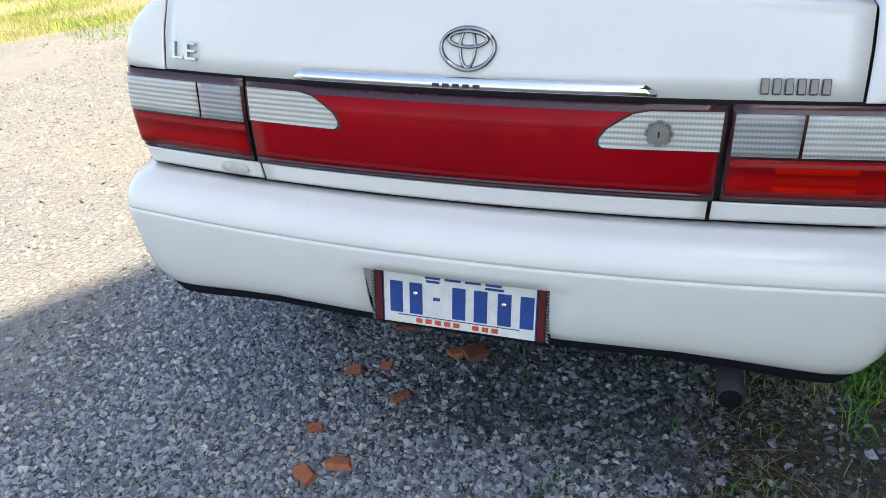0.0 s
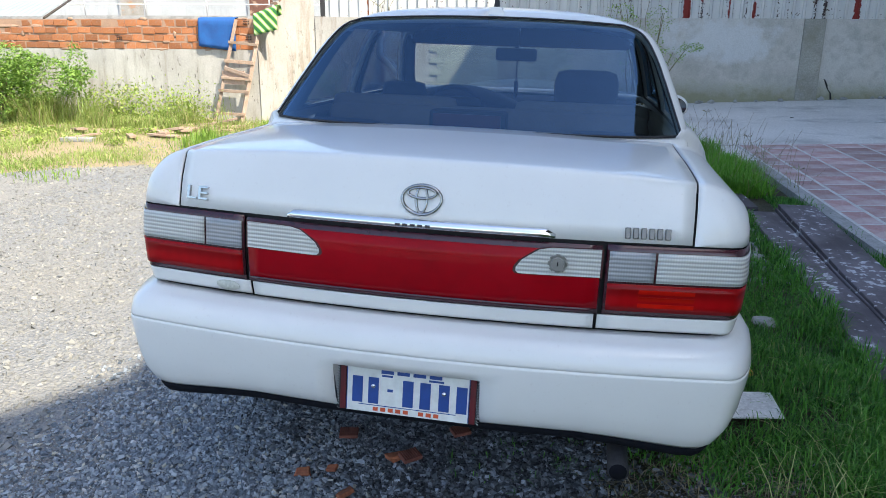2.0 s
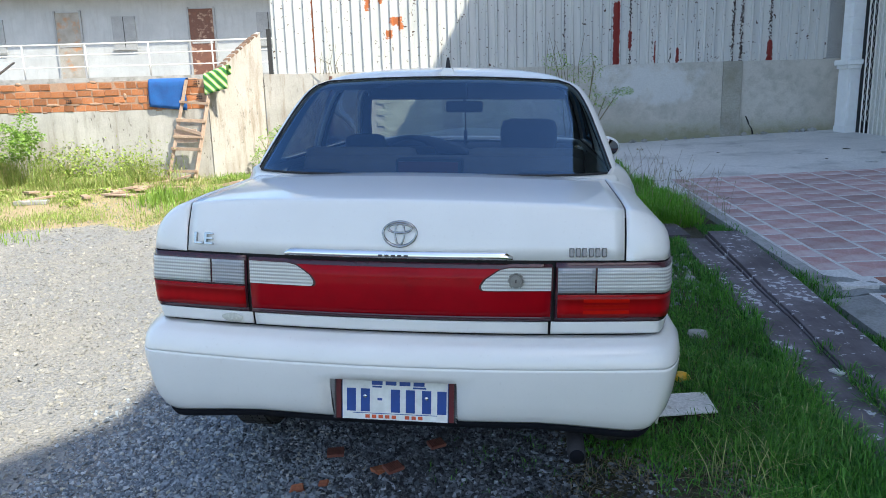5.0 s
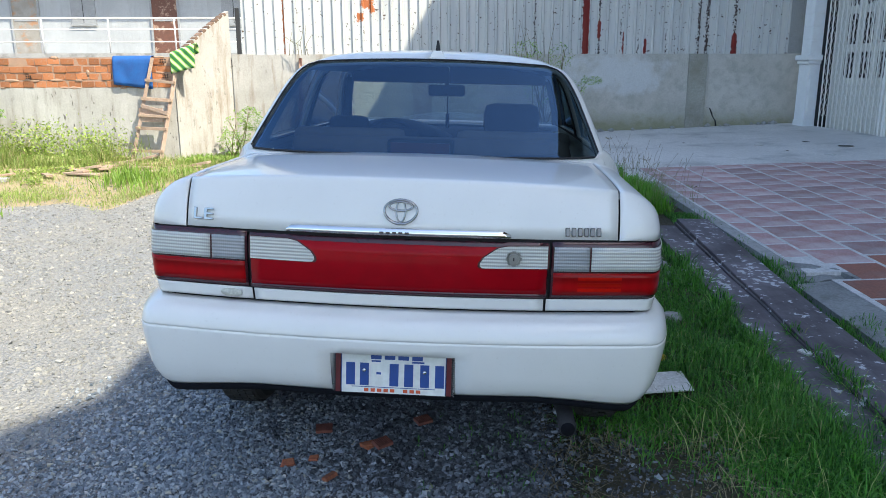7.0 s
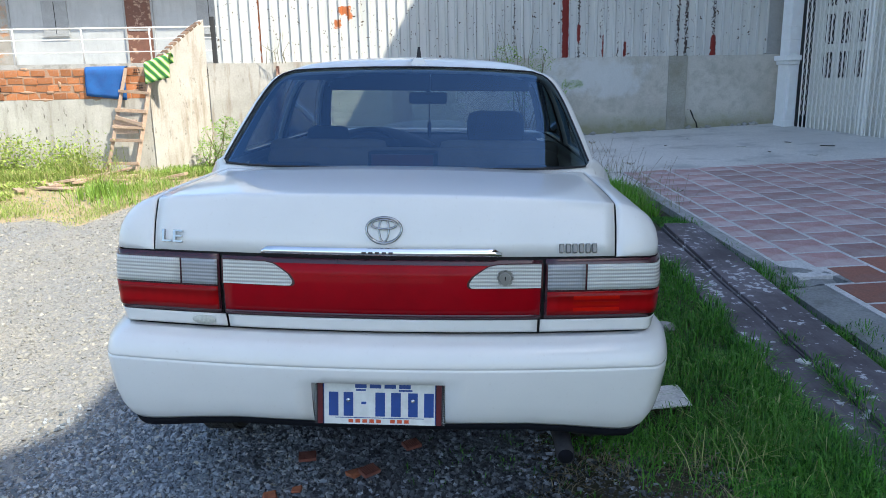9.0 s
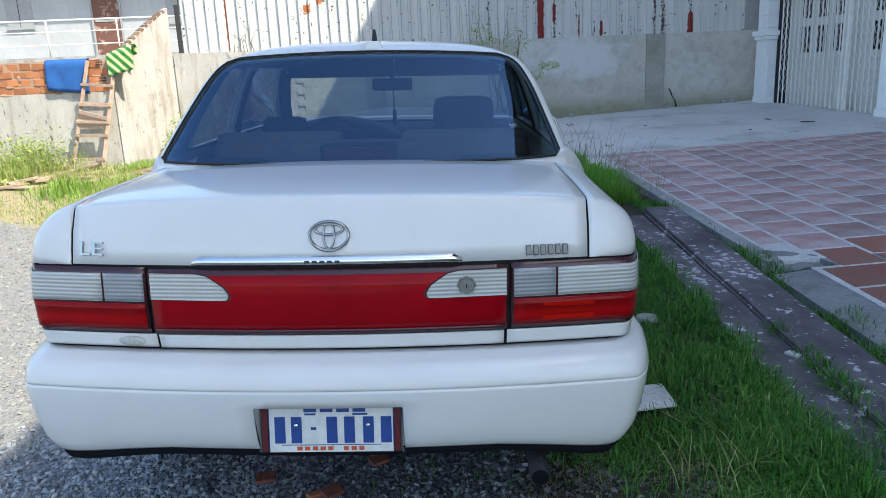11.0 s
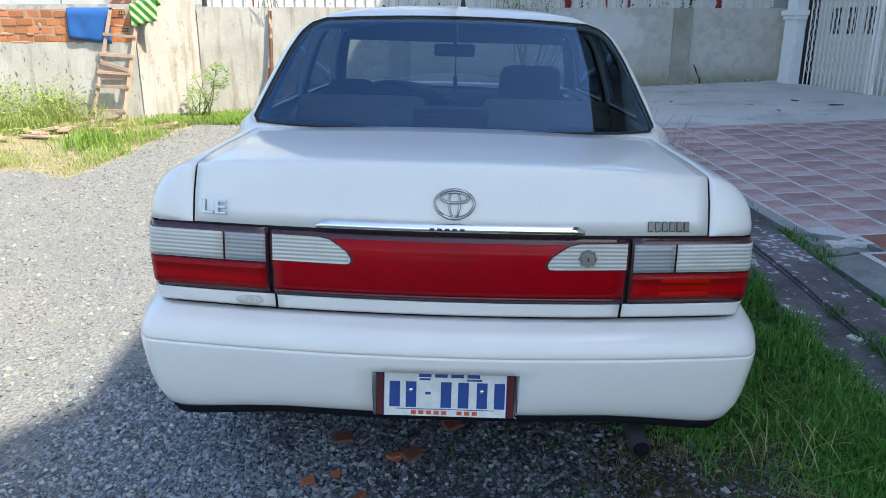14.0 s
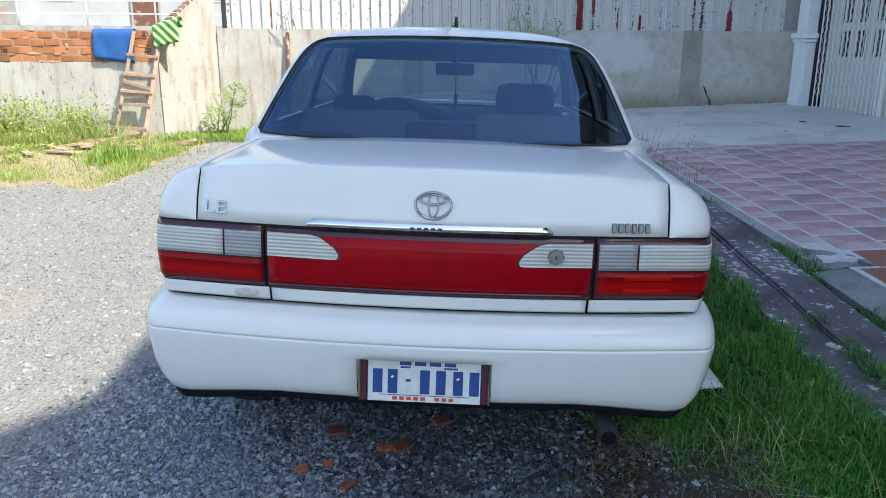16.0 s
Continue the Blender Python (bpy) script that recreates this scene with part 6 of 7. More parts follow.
sp = patch(rng, 650, -0.1, 0.7, -0.4, 0.9, lambda x, y: clumpy(x, y, 7, 12) ** 3 * smooth01((x + 0.2) / 0.7) ** 1.5)
stuff("grass", *blades(rng, sp, 0.012, 0.04, 0.0032, 1.6), M_GRASS, "thin grass coming through gravel", "grass")


sp = patch(rng, 1500, 0.45, 1.3, -0.45, 0.7, lambda x, y: clumpy(x, y, 4, 18) * smooth01((x - 0.3) / 0.4))
stuff("straw", *blades(rng, sp, 0.015, 0.06, 0.0026, 4.0), M_DRY, "dry straw lying in the thin grass", "grass")


def keep_left(x, y):
    scrap = 0.25 if ((x + 5.7) / 1.0) ** 2 + ((y - 7.5) / 0.5) ** 2 < 1 else 1.0
    return soil_share(x, y) * scrap * (0.16 + 0.84 * clumpy(x, y, 1.3, 8) ** 1.3)


sp = patch(rng, 34000, -10.5, -3.0, 3.6, 8.8, keep_left, lambda x, y: 0.6 + 0.8 * clumpy(x, y, 0.9, 2) + 0.5 * smooth01((y - 7.4) / 0.8))
stuff("weeds", *blades(rng, sp, 0.03, 0.09, 0.006, 1.5), M_WEED, "sunlit yellowish weeds on the open plot", "grass")
sp = patch(rng, 11000, -10.5, -4.7, 7.9, 8.88, lambda x, y: clumpy(x, y, 1.3, 21) * smooth01((y - 7.6) / 0.6) * (0.25 if -5.3 < x < -4.6 else 1.0), lambda x, y: 0.5 + 0.9 * clumpy(x, y, 0.8, 31))
stuff("tall_weeds", *blades(rng, sp, 0.12, 0.42, 0.007, 0.9), M_WEED, "tall weeds against the low wall", "grass")
sp = patch(rng, 14000, -4.3, -1.2, 8.4, 9.95, lambda x, y: (0.35 + 0.65 * clumpy(x, y, 1.6, 14)) * smooth01((y - 8.35 - 0.1 * x) / 0.5), lambda x, y: 0.6 + 0.7 * clumpy(x, y, 1.0, 41))
stuff("grass", *blades(rng, sp, 0.03, 0.11, 0.008, 1.2), M_YGRASS, "low bright green grass at the back wall's foot", "grass")
for cx, cy, n, hh in ((-4.15, 6.7, 380, 0.24), (-3.85, 6.3, 130, 0.14), (-3.8, 7.3, 130, 0.14), (-5.2, 4.9, 110, 0.08), (-4.7, 4.6, 80, 0.08)):
    sp = [(cx + rng.gauss(0, 0.2), cy + rng.gauss(0, 0.16), 0, 1.0) for _ in range(n)]
    sp = [(x, y, ground_z(x, y), 1.0) for x, y, _, _ in sp]
    stuff("grass_tuft", *blades(rng, sp, hh * 0.5, hh, 0.009, 0.8), M_YGRASS, "bright green tuft on the gravel's edge", "grass")
# dry seeded stalks by the apron
verts, faces = [], []
for _ in range(75):
    x, y = rng.uniform(1.3, 2.2), rng.uniform(4.3, 7.2)
    z, h = ground_z(x, y), rng.uniform(0.15, 0.45)
    lx, ly = rng.uniform(-0.15, 0.2), rng.uniform(-0.15, 0.15)
    v, f = tube_data([(x, y, z), (x + lx * 0.4, y + ly * 0.4, z + h * 0.6), (x + lx, y + ly, z + h)], 0.0016, 3, base=len(verts))
    verts += [tuple(p) for p in v]
    faces += f
    if rng.random() < 0.07:
        for k in range(6):
            a = k * math.pi / 3
            b0 = len(verts)
            q = (x + lx, y + ly, z + h)
            verts += [q, (q[0] + 0.05 * math.cos(a), q[1] + 0.05 * math.sin(a), q[2] + 0.03), (q[0] + 0.05 * math.cos(a + .25), q[1] + 0.05 * math.sin(a + .25), q[2] + 0.022)]
            faces.append((b0, b0 + 1, b0 + 2))
sp = patch(rng, 380, 1.35, 2.12, 4.5, 6.6, lambda x, y: clumpy(x, y, 3, 51))
stuff("dry_grass", *blades(rng, sp, 0.12, 0.30, 0.004, 1.7), leaf_mat("grey_green_straw", (0.16, 0.20, 0.08), (0.32, 0.31, 0.17)), "drooping grey-green grass at the forecourt's edge", "grass")
stuff("dry_stalks", verts, faces, M_DRY, "dry grey seeded stalks at the forecourt's edge", "grass")


def leaves(rng, n, place, size, flat=0.5):
    """Small pointed leaves with a fold; place() gives a spot."""
    verts, faces = [], []
    for _ in range(n):
        p = Vector(place())
        s = size * rng.uniform(0.6, 1.3)
        q = Euler((rng.gauss(0, flat), rng.gauss(0, flat), rng.uniform(0, 6.28))).to_matrix()
        b0 = len(verts)
        for x, y, z in ((0, 0, 0), (0.5, 0.24, 0.06), (1, 0, -0.08), (0.5, -0.24, 0.06), (0.5, 0, 0)):
            verts.append(tuple(p + q @ (Vector((x, y, z)) * s)))
        faces += [(b0, b0 + 4, b0 + 1), (b0 + 1, b0 + 4, b0 + 2), (b0 + 2, b0 + 4, b0 + 3), (b0 + 3, b0 + 4, b0)]
    return verts, faces


def bush(name, centres, n, size, base, label, category, material=None, stem_n=9):
    root = empty(name, label, category)
    rngb = random.Random(len(label))

    def place():
        c = rngb.choice(centres)
        d = Vector((rngb.gauss(0, 1), rngb.gauss(0, 1), rngb.gauss(0, 1))).normalized()
        r = rngb.uniform(0.55, 1.0) ** 0.5 + 0.16 * noise.noise(d * 2.2 + Vector(c[:3]))
        return (c[0] + d.x * c[3] * r, c[1] + d.y * c[4] * r, max(c[2] + d.z * c[5] * r, 0.15))
    v, f = leaves(rngb, n, place, size)
    raw("foliage", v, f, material or M_LEAF, root, "small green leaves")
    for i in range(stem_n):
        c = centres[i % len(centres)]
        e = (c[0] + rngb.uniform(-0.5, 0.5) * c[3], c[1] + rngb.uniform(-.5, .5) * c[4], c[2] + 0.5 * c[5])
        s = (base[0] + rngb.uniform(-0.15, 0.15), base[1] + rngb.uniform(-0.1, 0.1), base[2])
        m = tuple((p + q) / 2 + rngb.uniform(-0.08, 0.08) for p, q in zip(s, e))
        tube("stem", [s, m, e], 0.012, M_STEM, root, "", 5, taper=0.4)
    return root


rngl = random.Random(29)
lumps = [(-8.9, 8.3, 0.85, 0.55, 0.42, 0.45), (-8.2, 8.2, 1.0, 0.5, 0.42, 0.40), (-7.6, 8.3, 0.85, 0.5, 0.4, 0.36), (-8.4, 8.0, 0.6, 0.7, 0.4, 0.4), (-9.6, 8.3, 0.7, 0.6, 0.4, 0.45)]
lumps += [(rngl.uniform(-9.6, -7.0), rngl.uniform(7.8, 8.5), rngl.uniform(0.6, 1.35) - 0.2 * abs(i % 3 - 1), rngl.uniform(0.12, 0.28), rngl.uniform(0.12, 0.25), rngl.uniform(0.10, 0.26)) for i in range(22)]
bush("shrub", lumps[:5] * 7 + lumps[5:], 20000, 0.052, (-8.2, 8.3, 0.15), "dense bright green leafy shrub by the low wall", "shrub")
bush("shrub", [(-3.65, 9.2, 0.62, 0.24, 0.15, 0.3), (-3.45, 9.25, 0.82, 0.2, 0.12, 0.2), (-3.75, 9.15, 0.45, 0.2, 0.15, 0.2)],
     1100, 0.042, (-3.6, 9.22, 0.2), "small leafy weed in the wall's corner", "shrub", stem_n=5)
bush("shrub", [(0.95, 9.8, 1.55, 0.22, 0.15, 0.30), (1.2, 9.85, 1.45, 0.25, 0.15, 0.28), (1.0, 9.8, 1.2, 0.22, 0.14, 0.25), (1.55, 9.85, 1.25, 0.22, 0.12, 0.12), (1.35, 9.85, 1.75, 0.2, 0.1, 0.2), (0.8, 9.85, 1.85, 0.22, 0.1, 0.14), (1.85, 9.9, 1.38, 0.18, 0.08, 0.06)],
     1500, 0.034, (1.1, 9.85, 0.4), "straggling small-leaved shrub against the grey wall", "shrub", stem_n=12)
# leafy weeds in clumps along the low wall and over the plot
M_WLEAF = leaf_mat("weed_leaf", (0.16, 0.27, 0.03), (0.38, 0.48, 0.10), dry=(0.5, 0.45, 0.22), dry_share=0.15)
rngw = random.Random(17)
clumps = [(rngw.uniform(-7.2, -5.3), rngw.uniform(8.3, 8.8), rngw.uniform(0.3, 0.72)) for _ in range(30)] + [(rngw.uniform(-9.6, -5.0), rngw.uniform(6.4, 8.2), rngw.uniform(0.03, 0.10)) for _ in range(30)]


def weed_spot():
    x, y, h = rngw.choice(clumps)
    u = rngw.random()
    x, y = x + rngw.gauss(0, 0.05 + 0.3 * h), y + rngw.gauss(0, 0.05 + 0.2 * h)
    return (x, min(y, 8.9), ground_z(x, y) + h * u)


stuff("leafy_weeds", *leaves(rngw, 6500, weed_spot, 0.05, 0.7), M_WLEAF, "broad-leaved yellow-green weeds by the low wall", "weed")
# bare twigs over the wall
tw = empty("dry_twigs", "bare dry twigs standing above the grey wall", "plant")
for i in range(7):
    x = -2.9 + 0.05 * i
    tube("twig", [(x, 9.68, 1.78), (x + rng.uniform(-.05, .05), 9.66, 1.95), (x + rng.uniform(-0.16, 0.16), 9.66, rng.uniform(2.0, 2.25))], 0.006, M_STEM, tw, "", 4, taper=0.4)
for i in range(8):
    x = 0.55 + 0.09 * i
    tube("twig", [(x, 9.98, 1.5), (x + rng.uniform(-.03, .03), 9.96, 1.8), (x + rng.uniform(-0.1, 0.14), 9.96, rng.uniform(1.95, 2.35))], 0.005, M_STEM, tw, "", 4, taper=0.4)

# papaya tree beyond the brick wall
pap = empty("papaya_tree", "slender papaya tree with lobed pale green leaves", "tree")
tube("trunk", [(-10.75, 11.0, 0.2), (-10.8, 11.0, 1.6), (-10.72, 11.0, 2.3), (-10.76, 11.0, 2.85)], 0.07, M_STEM, pap, "", 8, taper=0.6)
crown_v, crown_f = [], []
rngp = random.Random(3)
for i in range(27):
    a = i * 2.4
    el = rngp.uniform(-0.5, 0.9)
    L = rngp.uniform(0.45, 0.8)
    base = Vector((-10.76, 11.0, 2.75 + rngp.uniform(-0.15, 0.12)))
    tip = base + Vector((math.cos(a) * math.cos(el) * L, math.sin(a) * math.cos(el) * L, math.sin(el) * L))
    mid = (base + tip) / 2 + Vector((0, 0, 0.08))
    v, f = tube_data([base, mid, tip], 0.008, 4, base=len(crown_v))
    crown_v += [tuple(p) for p in v]
    crown_f += f
    q = Euler((rngp.gauss(0.1, 0.4), rngp.gauss(0, 0.4), a)).to_matrix()
    for k in range(7):
        t = (k - 3) * 0.62
        ln = 0.19 * (1 - 0.09 * abs(k - 3))
        d = Vector((math.cos(t), math.sin(t), -0.15))
        nrm = Vector((-math.sin(t), math.cos(t), 0))
        b0 = len(crown_v)
        for s, w, z in ((0.0, 0.012, 0), (0.4, 0.05, 0.02), (0.6, 0.022, 0.01), (0.75, 0.06, -0.01), (1.0, 0.0, -0.06)):
            for sg in ((1, -1) if w else (1,)):
                crown_v.append(tuple(tip + q @ (d * ln * s + nrm * w * sg * 0.8 + Vector((0, 0, z)))))
        crown_f += [(b0, b0 + 1, b0 + 3, b0 + 2), (b0 + 2, b0 + 3, b0 + 5, b0 + 4), (b0 + 4, b0 + 5, b0 + 7, b0 + 6), (b0 + 6, b0 + 7, b0 + 8)]
raw("crown", crown_v, crown_f, leaf_mat("papaya_leaf", (0.14, 0.26, 0.06), (0.30, 0.42, 0.14)), pap)

# gravel: loose angular stones, as one scatter
chip_v = np.array([(x, y, z) for x in (-1, 1) for y in (-1, 1) for z in (-1, 1)]) * 0.62
chip_f = np.array([(0, 1, 3), (0, 3, 2), (4, 6, 7), (4, 7, 5), (0, 4, 5), (0, 5, 1), (2, 3, 7), (2, 7, 6), (0, 2, 6), (0, 6, 4), (1, 5, 7), (1, 7, 3)])
chip_f = chip_f[[k for k in range(12) if k not in (8, 9)]]  # the underside is never seen
nr = np.random.RandomState(4)


def stones(spots, sizes):
    n = len(spots)
    base = chip_v[None] * (0.45 + 0.9 * nr.rand(n, len(chip_v), 3))
    scale = np.stack([0.9 + 0.8 * nr.rand(n), 0.7 + 0.5 * nr.rand(n), 0.42 + 0.5 * nr.rand(n)], 1)[:, None, :]
    v = base * scale * np.array(sizes)[:, None, None]
    a, b_, c_ = nr.rand(n) * 6.28, nr.randn(n) * 0.5, nr.randn(n) * 0.5
    for ax, an in ((0, b_), (1, c_), (2, a)):
        i, j = [(1, 2), (2, 0), (0, 1)][ax]
        ca, sa = np.cos(an)[:, None], np.sin(an)[:, None]
        vi, vj = v[..., i].copy(), v[..., j].copy()
        v[..., i], v[..., j] = vi * ca - vj * sa, vi * sa + vj * ca
    v += np.array(spots)[:, None, :]
    f = chip_f[None] + (np.arange(n) * len(chip_v))[:, None, None]
    return v.reshape(-1, 3).tolist(), f.reshape(-1, 3).tolist()


def gravel(n, x0, x1, y0, y1, s0, s1, bury, keep):
    spots, sizes = [], []
    while len(spots) < n:
        x, y = nr.uniform(x0, x1), nr.uniform(y0, y1)
        if nr.rand() < (0.12 + 0.88 * (1 - soil_share(x, y))) * keep(x, y):
            s = s0 + (s1 - s0) * nr.rand() ** 3.5
            spots.append((x, y, ground_z(x, y) + s * bury))
            sizes.append(s)
    return stones(spots, sizes)


# slate chips darkened and blued; under the tail this stands for shade
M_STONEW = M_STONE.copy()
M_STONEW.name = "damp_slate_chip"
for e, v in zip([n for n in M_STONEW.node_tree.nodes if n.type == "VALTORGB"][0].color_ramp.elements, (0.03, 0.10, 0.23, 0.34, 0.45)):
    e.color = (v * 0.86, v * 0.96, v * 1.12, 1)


def tail_shade_share(x, y):
    """Share of chips darkened for shade under the car's tail and towards the grass."""
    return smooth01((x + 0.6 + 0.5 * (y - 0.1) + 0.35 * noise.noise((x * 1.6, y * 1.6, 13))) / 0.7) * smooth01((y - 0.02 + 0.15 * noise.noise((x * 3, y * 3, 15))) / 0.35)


stuff("gravel", *gravel(76000, -2.4, 0.7, -1.0, 1.3, 0.003, 0.0125, 0.3, lambda x, y: near_share(x, y) * (1 - tail_shade_share(x, y)) * smooth01((y + 1.0) / 0.6)), M_STONE, "loose grey-blue crushed stone", "gravel")
stuff("gravel", *gravel(36000, -1.2, 0.9, -0.2, 1.5, 0.003, 0.0135, 0.3, lambda x, y: near_share(x, y) * tail_shade_share(x, y)), M_STONEW, "dark damp crushed stone under the car's tail", "gravel")
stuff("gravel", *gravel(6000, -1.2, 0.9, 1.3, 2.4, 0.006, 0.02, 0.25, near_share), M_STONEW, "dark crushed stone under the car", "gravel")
stuff("gravel", *gravel(46000, -4.4, 0.6, -0.9, 4.6, 0.0045, 0.018, -0.1, lambda x, y: (1 - near_share(x, y)) * smooth01((4.6 - y) / 0.9) * smooth01((y + 0.9) / 0.6)), M_STONED, "loose grey crushed stone in the sun", "gravel")
stuff("gravel", *gravel(22000, -5.2, -0.6, 3.7, 8.6, 0.006, 0.02, -0.1, lambda x, y: smooth01((y - 3.7) / 0.9)), M_STONED, "scattered stones on the far gravel", "gravel")
stuff("gravel", *gravel(2200, 0.3, 1.6, 2.3, 3.4, 0.008, 0.03, 0.1, lambda x, y: 1.0), M_STONE, "stones on bare soil among the grass", "gravel")

stuff("gravel", *gravel(5200, 0.35, 1.25, -0.55, 0.75, 0.003, 0.012, 0.2, lambda x, y: clumpy(x, y, 4, 61)), M_STONEW, "dark stones and crumbs of earth in thin grass", "gravel")
rngs = random.Random(23)
sp = patch(rngs, 15000, 0.4, 2.2, -3.4, -0.2, lambda x, y: smooth01((x - 0.4 - 0.3 * noise.noise((x * 2, y * 2, 2))) / 0.6) * (0.35 + 0.65 * clumpy(x, y, 3.5, 4)))
stuff("grass", *blades(rngs, sp, 0.03, 0.09, 0.005, 0.9), M_GRASS, "short green grass along the yard's edge", "grass")

# ---- ladder, cloths, timber ----
ladder = empty("ladder", "rough home-made wooden ladder leaning on the low wall", "ladder")


def beam(name, p, q, w, t, material, parent, label=""):
    """A sawn length of timber from p to q."""
    p, q = Vector(p), Vector(q)
    m = Matrix.Translation((p + q) / 2) @ (q - p).to_track_quat("Z", "Y").to_matrix().to_4x4()
    bm = bmesh.new()
    add_box(bm, -w / 2, w / 2, -t / 2, t / 2, -(q - p).length / 2, (q - p).length / 2, m, 0.003)
    return part(name, bm, material, parent, label, smooth=False)


LA, LB, LC, LD = Vector((-5.13, 8.70, 0.20)), Vector((-4.76, 8.885, 1.73)), Vector((-4.68, 8.66, 0.20)), Vector((-4.43, 8.885, 1.50))
beam("rail", LA, LB, 0.045, 0.05, M_WOOD, ladder)
beam("rail", LC, LD, 0.05, 0.055, M_WOOD, ladder)
for t, w in ((0.13, 0.04), (0.38, 0.045), (0.52, 0.04), (0.70, 0.05), (0.90, 0.04)):
    p, q = LA.lerp(LB, t * 0.88), LC.lerp(LD, t)
    beam("rung", p + Vector((-0.03, -0.035, 0)), q + Vector((0.03, -0.035, 0)), 0.03, w, M_TIMBER, ladder)
beam("brace", LA.lerp(LB, 0.55) + Vector((0, -0.06, 0)), LC.lerp(LD, 0.58) + Vector((0, -0.06, -0.03)), 0.02, 0.05, M_WOOD, ladder)
box("board", -4.98, -4.62, 8.76, 8.775, 0.80, 1.0, M_WOOD, ladder)


def drape(name, x0, x1, front_y, top_z, drop0, drop1, back_drop, material, label, waves=3, cols=22, thick=0.006, skew=0.0, seed=0):
    rows = []
    for k in range(14):
        t = k / 13
        row = []
        for i in range(cols + 1):
            s = i / cols
            x = lerp(x0, x1, s)
            dr = lerp(drop0, drop1, s)
            z_top = top_z + skew * s
            if t < 0.25:
                y, z = front_y + 0.16 - 0.0 * s, z_top - back_drop * (1 - t / 0.25)
            elif t < 0.4:
                u = (t - 0.25) / 0.15
                y, z = front_y + 0.16 * (1 - u), z_top + 0.02 * math.sin(math.pi * u)
            else:
                u = (t - 0.4) / 0.6
                y, z = front_y - 0.012 - 0.016 * u * (0.5 + 0.5 * math.sin(s * waves * 6.28 + seed)), z_top - dr * u
            row.append((x + 0.012 * noise.noise((s * 3, t * 3, seed)), y + 0.008 * noise.noise((s * 5, t * 4, seed + 3)), z))
        rows.append(row)
    return sheet(name, rows, material, None, thick=thick)


tagged(drape("blue_cloth", -5.40, -4.80, 8.925, 1.748, 0.40, 0.47, 0.2, M_CLOTHB, "", 2, thick=0.004), "plain blue cloth drying over the brick wall", "cloth")
M_STRIPE, nt, b = nodes_of("green_striped_towel")
wv = nt.nodes.new("ShaderNodeTexWave")
wv.wave_type, wv.bands_direction, wv.wave_profile = "BANDS", "DIAGONAL", "SIN"
wv.inputs["Scale"].default_value = 4.6
wv.inputs["Distortion"].default_value = 0.6
nt.links.new(n_obj(nt), wv.inputs["Vector"])
c = n_ramp(nt, wv.outputs["Fac"], [(0.42, (0.03, 0.16, 0.045)), (0.5, (0.36, 0.56, 0.14)), (0.85, (0.36, 0.56, 0.14)), (0.95, (0.62, 0.7, 0.45))])
nt.links.new(c.outputs["Color"], b.inputs["Base Color"])
b.inputs["Roughness"].default_value = 0.95
fz = n_noise(nt, 150, 3, 0.6, n_obj(nt))
n_bump(nt, b, fz.outputs["Fac"], 0.4, 0.004)
tagged(drape("striped_towel", -4.47, -4.10, 8.86, 1.80, 0.30, 0.33, 0.12, M_STRIPE, "", 2, thick=0.008, skew=0.12, seed=4), "green striped towel hung over the wall's end", "towel")

rngt = random.Random(8)
for i in range(26):
    x, y = rngt.gauss(-5.6, 0.8), rngt.gauss(7.6, 0.5)
    if i > 17:
        x, y = rngt.uniform(-5.3, -4.6), rngt.uniform(7.9, 8.4)
    z, a, L = ground_z(x, y), rngt.uniform(-0.9, 0.9), rngt.uniform(0.2, 0.55)
    d = Vector((math.cos(a), math.sin(a), rngt.uniform(-0.05, 0.2))) * L / 2
    c = Vector((x, y, z + 0.03 + abs(d.z)))
    tagged(beam("scrap_timber", c - d, c + d, rngt.uniform(0.07, 0.17), rngt.uniform(0.02, 0.04), M_TIMBER if i % 3 else M_WOOD, None), "weathered offcut of timber in the weeds", "timber", "scrap timber in the weeds")
bm = bmesh.new()
add_box(bm, -0.2, 0.2, -0.08, 0.08, 0, 0.05, Matrix.Translation((-6.0, 6.75, ground_z(-6.0, 6.75))) @ Matrix.Rotation(0.2, 4, "Z"), 0.01)
tagged(part("concrete_block", bm, M_KERB, None, smooth=False), "pale broken concrete block in the weeds", "block")

# ---- small things round the car ----
bm = bmesh.new()
add_box(bm, -0.13, 0.13, -0.09, 0.09, 0, 0.008, Matrix.Translation((1.018, 1.00, 0.122)) @ Matrix.Rotation(radians(3), 4, "Z") @ Matrix.Rotation(radians(-4), 4, "Y") @ Matrix.Rotation(radians(3), 4, "X"), 0.003)
tagged(part("white_board", bm, M_CARD, None, smooth=False), "dirty white board offcut lying on the grass", "board")
bm = bmesh.new()
bmesh.ops.create_uvsphere(bm, u_segments=16, v_segments=10, radius=0.038)
for v in bm.verts:
    v.co.z = max(v.co.z * 0.7, -0.012) + 0.006 * noise.noise(v.co * 30)
bmesh.ops.translate(bm, verts=bm.verts, vec=(1.085, 1.29, 0.128))
tagged(part("yellow_cap", bm, M_YELLOW, None), "small yellow plastic cap in the grass", "cap")


